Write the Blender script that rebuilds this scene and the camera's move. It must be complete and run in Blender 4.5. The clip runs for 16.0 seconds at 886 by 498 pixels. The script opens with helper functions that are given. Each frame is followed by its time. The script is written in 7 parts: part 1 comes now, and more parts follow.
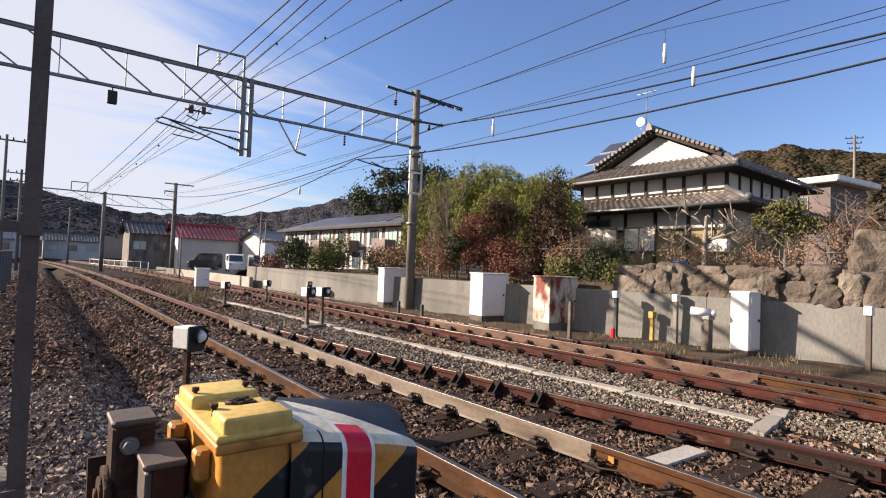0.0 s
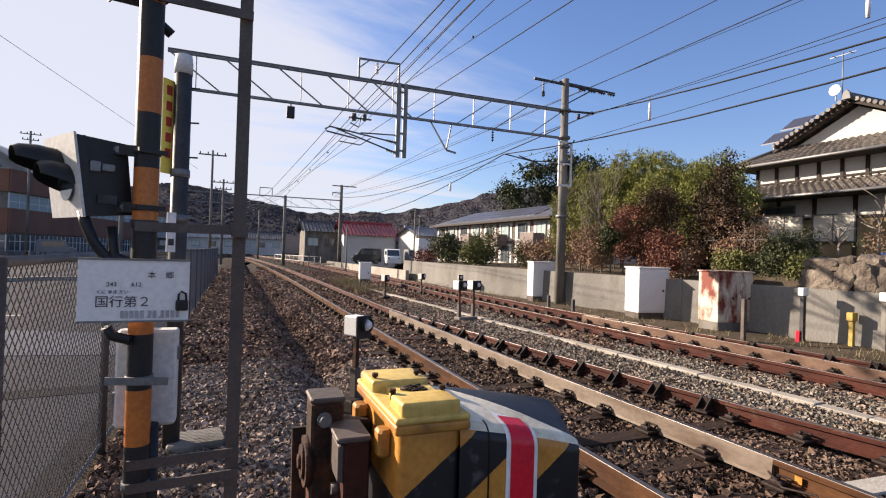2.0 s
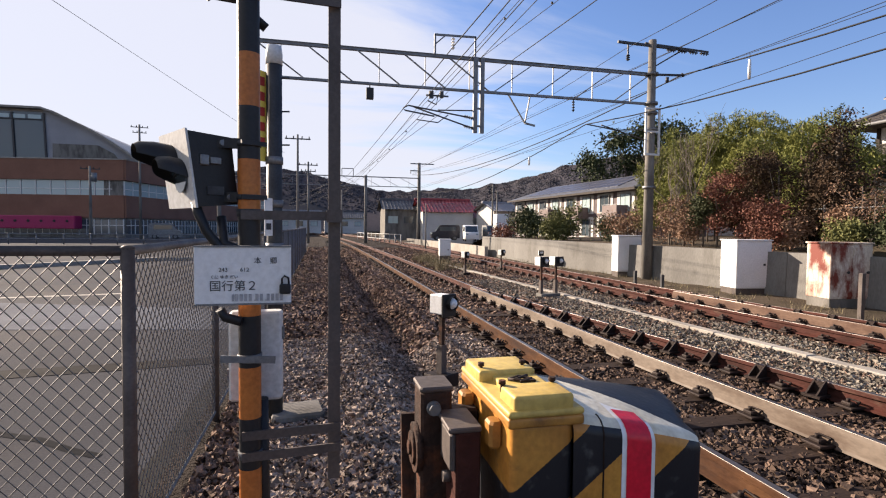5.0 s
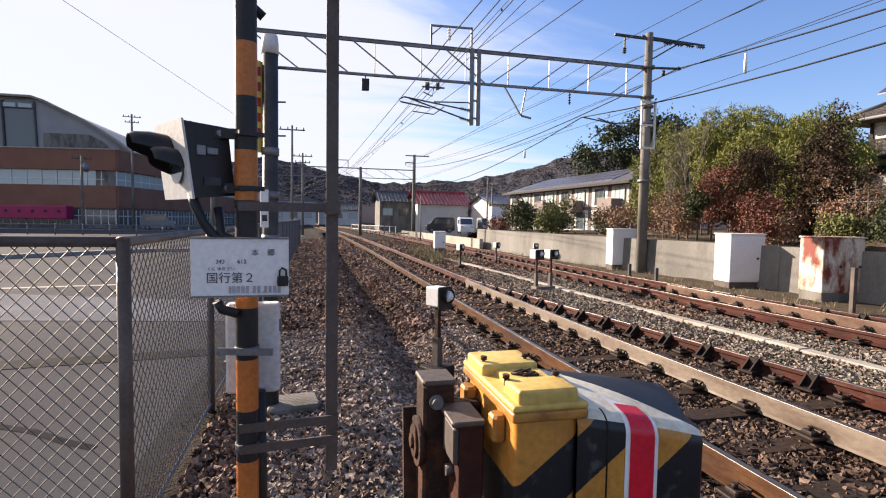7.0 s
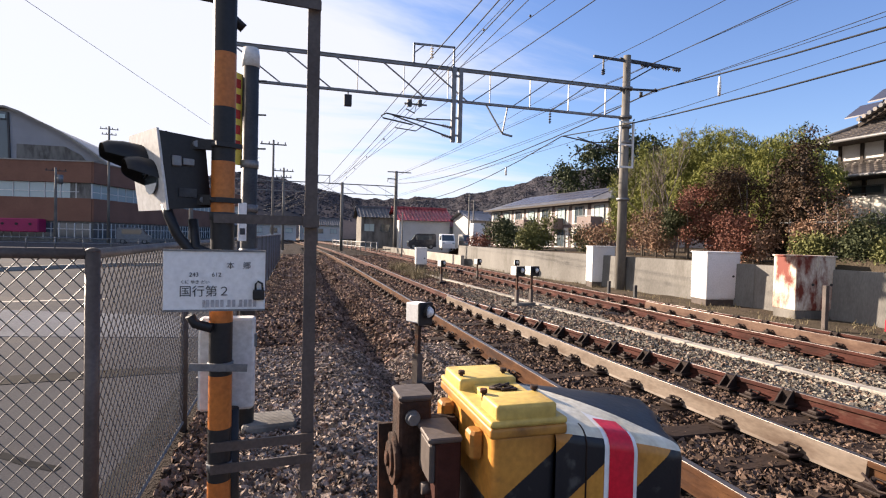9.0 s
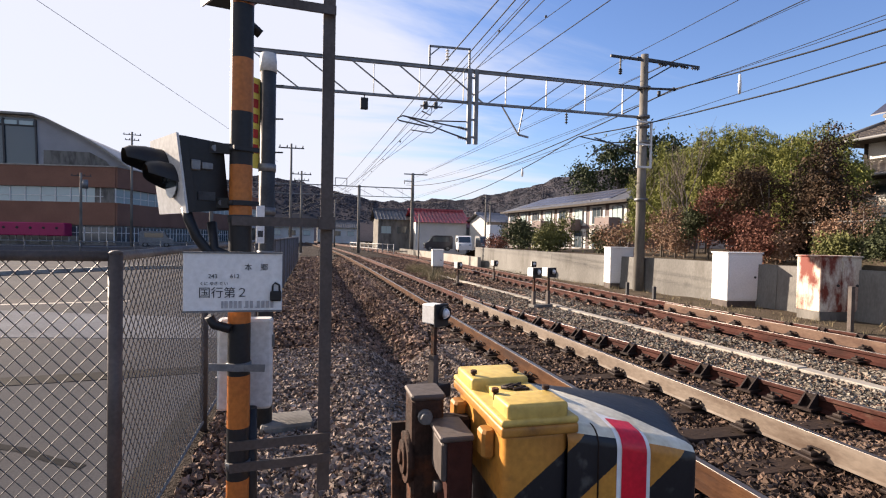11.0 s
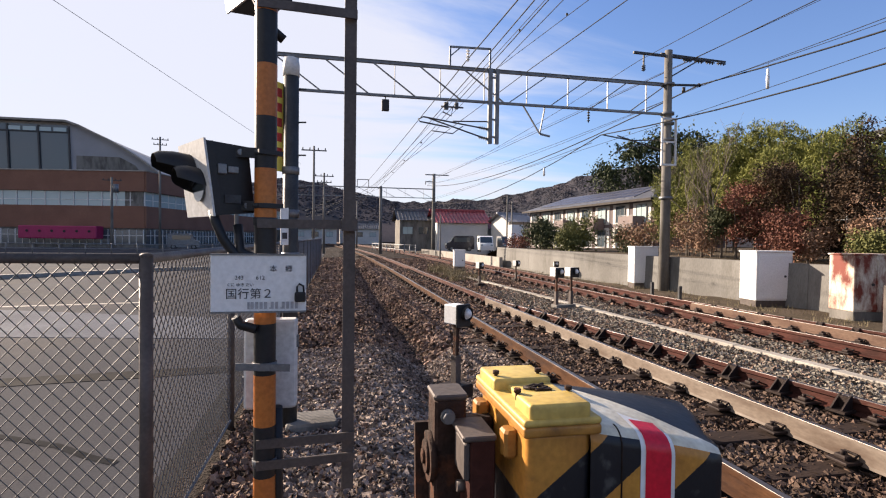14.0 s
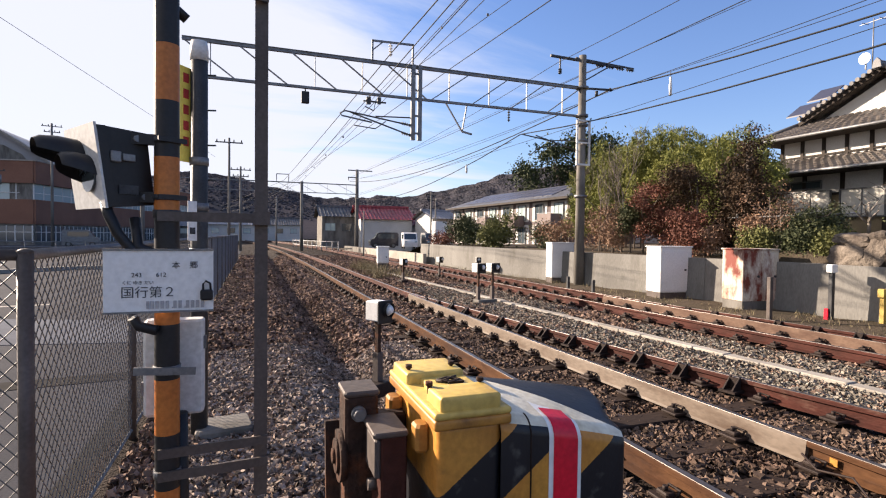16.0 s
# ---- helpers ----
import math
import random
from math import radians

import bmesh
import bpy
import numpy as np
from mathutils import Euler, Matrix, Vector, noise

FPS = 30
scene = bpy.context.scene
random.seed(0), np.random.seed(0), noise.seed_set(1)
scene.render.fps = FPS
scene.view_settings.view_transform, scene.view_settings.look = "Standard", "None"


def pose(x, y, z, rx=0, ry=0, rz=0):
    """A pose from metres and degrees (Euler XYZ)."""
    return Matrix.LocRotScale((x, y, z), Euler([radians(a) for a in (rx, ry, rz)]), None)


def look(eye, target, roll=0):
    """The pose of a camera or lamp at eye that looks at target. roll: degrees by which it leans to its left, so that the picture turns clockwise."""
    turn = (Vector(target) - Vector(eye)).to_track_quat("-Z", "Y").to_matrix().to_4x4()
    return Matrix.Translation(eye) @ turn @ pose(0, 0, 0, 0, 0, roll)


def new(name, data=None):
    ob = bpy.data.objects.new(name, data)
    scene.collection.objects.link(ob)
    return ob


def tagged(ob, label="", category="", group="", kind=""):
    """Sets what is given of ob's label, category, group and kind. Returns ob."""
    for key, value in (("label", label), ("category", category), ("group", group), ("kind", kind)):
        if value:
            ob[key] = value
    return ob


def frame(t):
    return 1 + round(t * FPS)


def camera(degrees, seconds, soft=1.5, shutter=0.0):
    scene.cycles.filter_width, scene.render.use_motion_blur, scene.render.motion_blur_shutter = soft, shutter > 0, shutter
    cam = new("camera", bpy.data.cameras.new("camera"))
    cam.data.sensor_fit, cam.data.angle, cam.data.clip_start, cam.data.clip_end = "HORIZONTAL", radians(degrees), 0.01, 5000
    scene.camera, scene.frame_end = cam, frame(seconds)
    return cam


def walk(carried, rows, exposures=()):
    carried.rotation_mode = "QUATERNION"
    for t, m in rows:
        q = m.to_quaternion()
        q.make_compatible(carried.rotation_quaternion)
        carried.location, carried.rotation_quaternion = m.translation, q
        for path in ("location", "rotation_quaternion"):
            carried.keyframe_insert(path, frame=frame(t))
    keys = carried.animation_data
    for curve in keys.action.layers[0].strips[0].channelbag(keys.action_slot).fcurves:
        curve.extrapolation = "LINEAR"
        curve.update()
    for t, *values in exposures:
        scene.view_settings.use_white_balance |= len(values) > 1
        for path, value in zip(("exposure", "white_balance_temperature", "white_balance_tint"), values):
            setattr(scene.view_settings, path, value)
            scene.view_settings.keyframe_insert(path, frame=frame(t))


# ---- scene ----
cam = camera(80.8, 16.0, soft=1.15)

PATH = [
    (0, (0.141, 0.429, 1.544), (1.37, 2.005, 1.605), 2.1),
    (0.5, (0.132, 0.43, 1.544), (1.237, 2.095, 1.593), 1.7),
    (1, (0.125, 0.424, 1.547), (1.104, 2.167, 1.593), 2.0),
    (1.5, (0.112, 0.42, 1.552), (0.989, 2.217, 1.586), 2.2),
    (2, (0.103, 0.416, 1.554), (0.845, 2.273, 1.571), 1.8),
    (2.5, (0.082, 0.421, 1.568), (0.692, 2.325, 1.566), 1.2),
    (3, (0.066, 0.433, 1.583), (0.568, 2.369, 1.562), 0.6),
    (3.5, (0.068, 0.441, 1.583), (0.498, 2.394, 1.543), 0.1),
    (4, (0.063, 0.447, 1.582), (0.488, 2.4, 1.532), 0.3),
    (4.5, (0.058, 0.453, 1.582), (0.502, 2.402, 1.515), 0.4),
    (7, (0.036, 0.471, 1.583), (0.516, 2.409, 1.471), 0.9),
    (7.5, (0.036, 0.477, 1.582), (0.53, 2.412, 1.475), 1.0),
    (8, (0.04, 0.477, 1.582), (0.574, 2.402, 1.494), 1.4),
    (8.2, (0.041, 0.485, 1.579), (0.591, 2.407, 1.505), 1.5),
    (10.5, (0.06, 0.477, 1.57), (0.581, 2.407, 1.532), 1.2),
    (11, (0.056, 0.472, 1.57), (0.542, 2.412, 1.528), 1.1),
    (11.5, (0.053, 0.471, 1.568), (0.509, 2.418, 1.522), 1.1),
    (12, (0.051, 0.468, 1.569), (0.477, 2.421, 1.516), 1.2),
    (12.5, (0.048, 0.467, 1.57), (0.462, 2.423, 1.518), 1.1),
    (13, (0.048, 0.47, 1.573), (0.453, 2.427, 1.521), 1.0),
    (13.5, (0.051, 0.464, 1.572), (0.449, 2.423, 1.528), 0.8),
    (14, (0.054, 0.463, 1.572), (0.459, 2.421, 1.53), 0.7),
    (14.5, (0.057, 0.47, 1.571), (0.489, 2.422, 1.523), 0.8),
    (15, (0.057, 0.472, 1.569), (0.578, 2.402, 1.515), 0.7),
    (15.5, (0.067, 0.482, 1.566), (0.676, 2.387, 1.513), 0.7),
    (16, (0.087, 0.48, 1.561), (0.771, 2.359, 1.51), 0.7),
]
EXPOSURES = [(0, 1.50), (2, 1.50), (4, 1.50), (4.7, 1.54), (7, 1.74), (8, 1.78), (10.5, 1.68), (11, 1.65), (13, 1.65), (14.5, 1.58), (16, 1.71)]
walk(cam, [(t, look(eye, target, roll)) for t, eye, target, roll in PATH], [(t, stops, 6530, 15) for t, stops in EXPOSURES])


# ---- world, sun and exposure ----
SUN_TURN, SUN_HIGH = 44.0, 21.0      # degrees left of the track's direction, degrees above the horizon
sun_way = Vector((-math.sin(radians(SUN_TURN)) * math.cos(radians(SUN_HIGH)), math.cos(radians(SUN_TURN)) * math.cos(radians(SUN_HIGH)), math.sin(radians(SUN_HIGH))))
sun = new("sun", bpy.data.lights.new("sun", "SUN"))
sun.data.energy, sun.data.angle, sun.data.color = 5.0, radians(0.55), (1.0, 0.85, 0.67)
sun.matrix_world = look(sun_way * 100, (0, 0, 0))

world = bpy.data.worlds.new("sky")
world.use_nodes = True
scene.world = world


def build_sky():
    nt = world.node_tree
    n, l = nt.nodes, nt.links
    back = n["Background"]
    sky = n.new("ShaderNodeTexSky")
    sky.sky_type, sky.sun_disc = "NISHITA", False
    sky.sun_elevation, sky.sun_rotation = radians(SUN_HIGH), radians(-SUN_TURN)
    sky.air_density, sky.dust_density, sky.ozone_density, sky.altitude = 1.25, 0.15, 4.5, 50
    geo = n.new("ShaderNodeTexCoord")
    # thin cirrus drawn out in streaks
    sep = n.new("ShaderNodeSeparateXYZ")
    l.new(geo.outputs["Generated"], sep.inputs[0])
    up = n.new("ShaderNodeMath"); up.operation = "ADD"; up.inputs[1].default_value = 0.12
    l.new(sep.outputs[2], up.inputs[0])
    flat = n.new("ShaderNodeVectorMath"); flat.operation = "DIVIDE"
    comb = n.new("ShaderNodeCombineXYZ")
    for i in range(3):
        l.new(up.outputs[0], comb.inputs[i])
    l.new(geo.outputs["Generated"], flat.inputs[0]); l.new(comb.outputs[0], flat.inputs[1])
    mapping = n.new("ShaderNodeMapping")
    mapping.inputs["Rotation"].default_value = (0, 0, radians(-35))
    mapping.inputs["Scale"].default_value = (0.42, 1.15, 0.5)
    mapping.inputs["Location"].default_value = (0.55, 0.2, 0)
    l.new(flat.outputs[0], mapping.inputs[0])
    noise_a = n.new("ShaderNodeTexNoise")
    noise_a.inputs["Scale"].default_value, noise_a.inputs["Detail"].default_value, noise_a.inputs["Roughness"].default_value, noise_a.inputs["Distortion"].default_value = 1.5, 9, 0.58, 0.5
    l.new(mapping.outputs[0], noise_a.inputs["Vector"])
    # the cloud sheet thickens on the sun's side of the sky
    dot = n.new("ShaderNodeVectorMath"); dot.operation = "DOT_PRODUCT"
    dot.inputs[1].default_value = (-0.93, 0.36, 0.0)
    l.new(geo.outputs["Generated"], dot.inputs[0])
    ramp_side = n.new("ShaderNodeMapRange")
    ramp_side.inputs["From Min"].default_value, ramp_side.inputs["From Max"].default_value = -0.45, 0.45
    ramp_side.inputs["To Min"].default_value, ramp_side.inputs["To Max"].default_value = -0.31, 0.40
    l.new(dot.outputs["Value"], ramp_side.inputs["Value"])
    add = n.new("ShaderNodeMath"); add.operation = "ADD"
    l.new(noise_a.outputs[0], add.inputs[0]); l.new(ramp_side.outputs[0], add.inputs[1])
    cover = n.new("ShaderNodeMapRange")
    cover.interpolation_type = "SMOOTHSTEP"
    cover.inputs["From Min"].default_value, cover.inputs["From Max"].default_value = 0.40, 0.80
    cover.inputs["To Max"].default_value = 0.93
    l.new(add.outputs[0], cover.inputs["Value"])
    mix = n.new("ShaderNodeMixRGB")
    mix.inputs[2].default_value = (9.8, 10.2, 11.2, 1)
    blue = n.new("ShaderNodeMixRGB"); blue.blend_type = "MULTIPLY"; blue.inputs[0].default_value = 1
    blue.inputs[2].default_value = (2.0, 1.92, 2.25, 1)
    l.new(sky.outputs[0], blue.inputs[1])
    l.new(cover.outputs[0], mix.inputs[0]); l.new(blue.outputs[0], mix.inputs[1])
    l.new(mix.outputs[0], back.inputs["Color"])
    back.inputs["Strength"].default_value = 0.0285


build_sky()
scene.view_settings.exposure = 1.57


# ---- mesh tools ----
class Shape:
    """Vertices and faces of one mesh, gathered piece by piece."""

    def __init__(self):
        self.v, self.f, self.s = [], [], []

    def add(self, verts, faces, smooth=False):
        o = len(self.v)
        self.v += [tuple(p) for p in verts]
        self.f += [tuple(o + i for i in face) for face in faces]
        self.s += [smooth] * len(faces)
        return self

    def box(self, x, y, z, sx, sy, sz, turn=0.0, chamfer=0.0, m=None):
        """A box centred at x, y with its underside at z; chamfer takes off all its edges."""
        hx, hy, c = sx / 2, sy / 2, chamfer
        ca, sa = math.cos(radians(turn)), math.sin(radians(turn))
        if c <= 0:
            pts = [(a * hx, b * hy, d * sz) for d in (0, 1) for a, b in ((-1, -1), (1, -1), (1, 1), (-1, 1))]
            faces = [(0, 3, 2, 1), (4, 5, 6, 7), (0, 1, 5, 4), (1, 2, 6, 5), (2, 3, 7, 6), (3, 0, 4, 7)]
        else:
            def ring(ix, iy, z):
                return [(-ix + c, -iy, z), (ix - c, -iy, z), (ix, -iy + c, z), (ix, iy - c, z), (ix - c, iy, z), (-ix + c, iy, z), (-ix, iy - c, z), (-ix, -iy + c, z)]
            pts = ring(hx - c * 0.6, hy - c * 0.6, 0) + ring(hx, hy, c) + ring(hx, hy, sz - c) + ring(hx - c * 0.6, hy - c * 0.6, sz)
            faces = [tuple(range(7, -1, -1)), tuple(range(24, 32))]
            for k in range(3):
                faces += [(8 * k + i, 8 * k + (i + 1) % 8, 8 * k + 8 + (i + 1) % 8, 8 * k + 8 + i) for i in range(8)]
        out = []
        for px, py, pz in pts:
            q = Vector((x + px * ca - py * sa, y + px * sa + py * ca, z + pz))
            out.append(m @ q if m else q)
        return self.add(out, faces)

    def bar(self, a, b, w, h=None, up=(0, 0, 1)):
        """A square-edged bar from a to b."""
        a, b, h = Vector(a), Vector(b), w if h is None else h
        d = (b - a).normalized()
        u = Vector(up) if abs(d.dot(Vector(up))) < 0.98 else Vector((1, 0, 0))
        s = d.cross(u).normalized()
        u = s.cross(d)
        pts = [p + s * (i * w / 2) + u * (j * h / 2) for p in (a, b) for i, j in ((-1, -1), (1, -1), (1, 1), (-1, 1))]
        return self.add(pts, [(0, 3, 2, 1), (4, 5, 6, 7), (0, 1, 5, 4), (1, 2, 6, 5), (2, 3, 7, 6), (3, 0, 4, 7)])

    def tube(self, points, radius, sides=8, cap=True):
        """A round tube along points; radius is a number or one for each point."""
        pts = [Vector(p) for p in points]
        rad = radius if isinstance(radius, (list, tuple)) else [radius] * len(pts)
        o, rings = len(self.v), []
        for i, p in enumerate(pts):
            d = (pts[min(i + 1, len(pts) - 1)] - pts[max(i - 1, 0)]).normalized()
            u = Vector((0, 0, 1)) if abs(d.z) < 0.95 else Vector((1, 0, 0))
            s = d.cross(u).normalized()
            u = s.cross(d)
            rings.append([p + (s * math.cos(k * math.tau / sides) + u * math.sin(k * math.tau / sides)) * rad[i] for k in range(sides)])
        verts = [q for r in rings for q in r]
        faces = [(i * sides + k, i * sides + (k + 1) % sides, (i + 1) * sides + (k + 1) % sides, (i + 1) * sides + k) for i in range(len(pts) - 1) for k in range(sides)]
        self.add(verts, faces, True)
        if cap:
            self.f += [tuple(o + k for k in reversed(range(sides))), tuple(o + (len(pts) - 1) * sides + k for k in range(sides))]
            self.s += [False, False]
        return self

    def prism(self, outline, a, b, axis="y"):
        """A flat outline drawn out from a to b along an axis; outline pairs are (x, z), (y, z) or (x, y)."""
        put = {"y": lambda p, t: (p[0], t, p[1]), "x": lambda p, t: (t, p[0], p[1]), "z": lambda p, t: (p[0], p[1], t)}[axis]
        n = len(outline)
        verts = [put(p, a) for p in outline] + [put(p, b) for p in outline]
        faces = [tuple(range(n)), tuple(range(2 * n - 1, n - 1, -1))] + [(i, n + i, n + (i + 1) % n, (i + 1) % n) for i in range(n)]
        return self.add(verts, faces)

    def ball(self, x, y, z, r, sides=10, rings=6, squash=1.0):
        pts = [(x, y, z - r * squash)]
        for i in range(1, rings):
            t = -math.pi / 2 + math.pi * i / rings
            pts += [(x + r * math.cos(t) * math.cos(k * math.tau / sides), y + r * math.cos(t) * math.sin(k * math.tau / sides), z + r * math.sin(t) * squash) for k in range(sides)]
        pts.append((x, y, z + r * squash))
        top, faces = len(pts) - 1, []
        for k in range(sides):
            k2 = (k + 1) % sides
            faces.append((0, 1 + k2, 1 + k))
            faces += [(1 + i * sides + k, 1 + i * sides + k2, 1 + (i + 1) * sides + k2, 1 + (i + 1) * sides + k) for i in range(rings - 2)]
            faces.append((1 + (rings - 2) * sides + k, 1 + (rings - 2) * sides + k2, top))
        return self.add(pts, faces, True)

    def mesh(self, name, material, fix=True):
        me = bpy.data.meshes.new(name)
        me.from_pydata(self.v, [], self.f)
        me.polygons.foreach_set("use_smooth", self.s)
        if material:
            me.materials.append(material)
        if fix and len(self.f) < 6000:
            bm = bmesh.new()
            bm.from_mesh(me)
            bmesh.ops.recalc_face_normals(bm, faces=bm.faces)
            bm.to_mesh(me)
            bm.free()
        me.update()
        return me


def part(name, shape, material, parent, label=""):
    """One mesh under a thing or a part, in the thing's own coordinates."""
    ob = new(name, shape if isinstance(shape, bpy.types.Mesh) else shape.mesh(name, material))
    ob.parent = parent
    return tagged(ob, label)


def thing(name, label, category, x=0.0, y=0.0, z=0.0, turn=0.0, group="", kind=""):
    ob = new(name)
    ob.empty_display_size = 0.2
    ob.matrix_basis = pose(x, y, z, 0, 0, turn)
    return tagged(ob, label, category, group, kind)


def single(name, shape, material, label, category, group="", kind=""):
    """A thing that is one mesh, in world coordinates."""
    return tagged(new(name, shape.mesh(name, material)), label, category, group, kind)


# ---- materials ----
def surface(name, base, other=None, rough=0.7, metal=0.0, scale=6.0, grain=60.0, bump=0.2, stain=None, stain_scale=1.5, stain_at=(0.55, 0.7), stretch=(1, 1, 1), depth=0.01, spread=0.0, rough2=None, coords="pos", gloss=0.3, fleck=0.4, vary=0.0):
    """A procedural surface: two base colours in broad patches, fine grain with relief, and stains with a shape of their own."""
    m = bpy.data.materials.new(name)
    m.use_nodes = True
    nt = m.node_tree
    n, l = nt.nodes, nt.links
    bsdf = n["Principled BSDF"]
    geo = n.new("ShaderNodeNewGeometry")
    mp = n.new("ShaderNodeMapping")
    mp.inputs["Scale"].default_value = stretch
    if coords == "pos":
        l.new(geo.outputs["Position"], mp.inputs[0])
    else:
        tc = n.new("ShaderNodeTexCoord")
        l.new(tc.outputs["Object"], mp.inputs[0])
    big = n.new("ShaderNodeTexNoise")
    big.inputs["Scale"].default_value, big.inputs["Detail"].default_value = scale, 5
    fine = n.new("ShaderNodeTexNoise")
    fine.inputs["Scale"].default_value, fine.inputs["Detail"].default_value = grain, 4
    l.new(mp.outputs[0], big.inputs["Vector"]); l.new(mp.outputs[0], fine.inputs["Vector"])
    other = other or tuple(c * 0.72 for c in base)
    ramp = n.new("ShaderNodeMapRange")
    ramp.inputs["From Min"].default_value, ramp.inputs["From Max"].default_value = 0.35, 0.68
    l.new(big.outputs[0], ramp.inputs["Value"])
    mix = n.new("ShaderNodeMixRGB")
    mix.inputs[1].default_value, mix.inputs[2].default_value = (*base, 1), (*other, 1)
    l.new(ramp.outputs[0], mix.inputs[0])
    last = mix
    speck = n.new("ShaderNodeMixRGB"); speck.blend_type = "OVERLAY"; speck.inputs[0].default_value = fleck
    l.new(last.outputs[0], speck.inputs[1]); l.new(fine.outputs[0], speck.inputs[2])
    last = speck
    if spread:
        isl = n.new("ShaderNodeMapRange")
        isl.inputs["To Min"].default_value, isl.inputs["To Max"].default_value = 1 - spread, 1 + spread
        l.new(geo.outputs["Random Per Island"], isl.inputs["Value"])
        mul = n.new("ShaderNodeMixRGB"); mul.blend_type = "MULTIPLY"; mul.inputs[0].default_value = 1
        l.new(last.outputs[0], mul.inputs[1]); l.new(isl.outputs[0], mul.inputs[2])
        last = mul
    if vary:
        info = n.new("ShaderNodeObjectInfo")
        ov = n.new("ShaderNodeMapRange")
        ov.inputs["To Min"].default_value, ov.inputs["To Max"].default_value = 1 - vary, 1 + vary
        l.new(info.outputs["Random"], ov.inputs["Value"])
        om = n.new("ShaderNodeMixRGB"); om.blend_type = "MULTIPLY"; om.inputs[0].default_value = 1
        l.new(last.outputs[0], om.inputs[1]); l.new(ov.outputs[0], om.inputs[2])
        last = om
    if stain:
        sn = n.new("ShaderNodeTexNoise")
        sn.inputs["Scale"].default_value, sn.inputs["Detail"].default_value, sn.inputs["Roughness"].default_value = stain_scale, 8, 0.65
        l.new(mp.outputs[0], sn.inputs["Vector"])
        sr = n.new("ShaderNodeMapRange")
        sr.inputs["From Min"].default_value, sr.inputs["From Max"].default_value = stain_at
        l.new(sn.outputs[0], sr.inputs["Value"])
        sm = n.new("ShaderNodeMixRGB")
        sm.inputs[2].default_value = (*stain, 1)
        l.new(sr.outputs[0], sm.inputs[0]); l.new(last.outputs[0], sm.inputs[1])
        last = sm
    l.new(last.outputs[0], bsdf.inputs["Base Color"])
    bsdf.inputs["Metallic"].default_value = metal
    bsdf.inputs["Specular IOR Level"].default_value = gloss
    rr = n.new("ShaderNodeMapRange")
    rr.inputs["To Min"].default_value, rr.inputs["To Max"].default_value = max(rough - 0.12, 0.05), min((rough2 or rough) + 0.1, 1)
    l.new(big.outputs[0], rr.inputs["Value"]); l.new(rr.outputs[0], bsdf.inputs["Roughness"])
    if bump:
        bp = n.new("ShaderNodeBump")
        bp.inputs["Strength"].default_value, bp.inputs["Distance"].default_value = bump, depth
        l.new(fine.outputs[0], bp.inputs["Height"]); l.new(bp.outputs[0], bsdf.inputs["Normal"])
    return m


# bed coloured near black: shade in the gaps between stones is painted in
M_GROUND = surface("shade-dark ballast bed", (0.03, 0.022, 0.018), (0.018, 0.013, 0.011), rough=0.95, scale=3, grain=45, bump=1.0, depth=0.04, gloss=0.08)
M_STONE = surface("ballast stone", (0.20, 0.14, 0.108), (0.125, 0.08, 0.058), rough=0.9, scale=0.8, grain=70, bump=0.5, spread=0.7, gloss=0.08)
M_STONE_SIDE = surface("dusty ballast stone", (0.262, 0.214, 0.18), (0.165, 0.127, 0.104), rough=0.9, scale=0.8, grain=70, bump=0.5, spread=0.75, gloss=0.08)
M_STONE_PALE = surface("pale ballast stone", (0.191, 0.171, 0.142), (0.144, 0.123, 0.100), rough=0.9, scale=1.5, grain=70, bump=0.5, spread=0.6, gloss=0.08)
M_EARTH = surface("dry earth and grass", (0.085, 0.066, 0.049), (0.050, 0.041, 0.028), rough=1, scale=1.3, grain=30, bump=0.8, depth=0.03, gloss=0.08)
M_LOT = surface("worn asphalt lot", (0.050, 0.051, 0.059), (0.040, 0.041, 0.048), rough=0.92, scale=0.5, grain=55, bump=0.5, stain=(0.082, 0.075, 0.072), stain_scale=0.25, stain_at=(0.5, 0.68), gloss=0.03)
# slab colour carries a painted bluish tint for reflected sky
M_PAD = surface("pale concrete slab with sky tint", (0.088, 0.096, 0.118), (0.070, 0.076, 0.094), rough=0.9, scale=0.7, grain=30, bump=0.3, gloss=0.04)
M_CONC = surface("weathered concrete", (0.18, 0.169, 0.152), (0.125, 0.116, 0.104), rough=0.9, scale=1.6, grain=38, bump=0.35, stain=(0.05, 0.046, 0.04), stain_scale=1.6, stain_at=(0.48, 0.80), stretch=(1, 1, 0.3), gloss=0.15, fleck=0.22, vary=0.1)
M_WALL = surface("pale weathered wall concrete", (0.196, 0.19, 0.176), (0.14, 0.134, 0.123), rough=0.92, scale=0.7, grain=34, bump=0.4, stain=(0.085, 0.078, 0.066), stain_scale=1.1, stain_at=(0.52, 0.78), stretch=(1, 1, 0.35), gloss=0.12, fleck=0.3)
M_CONC_PALE = surface("pale concrete trough lid", (0.310, 0.287, 0.254), (0.236, 0.214, 0.185), rough=0.9, scale=2, grain=40, bump=0.3, gloss=0.15, vary=0.15)
M_RAIL = surface("rusty rail steel", (0.072, 0.026, 0.013), (0.045, 0.018, 0.010), rough=0.62, metal=0.25, scale=4, grain=50, bump=0.3, stretch=(1, 0.35, 1), gloss=0.15)
M_RAIL_RED = surface("red-brown rust", (0.066, 0.021, 0.015), (0.034, 0.013, 0.010), rough=0.78, metal=0.1, scale=7, grain=60, bump=0.5, stain=(0.12, 0.075, 0.055), stain_scale=5, stain_at=(0.58, 0.72), stretch=(1, 0.35, 1), gloss=0.15)
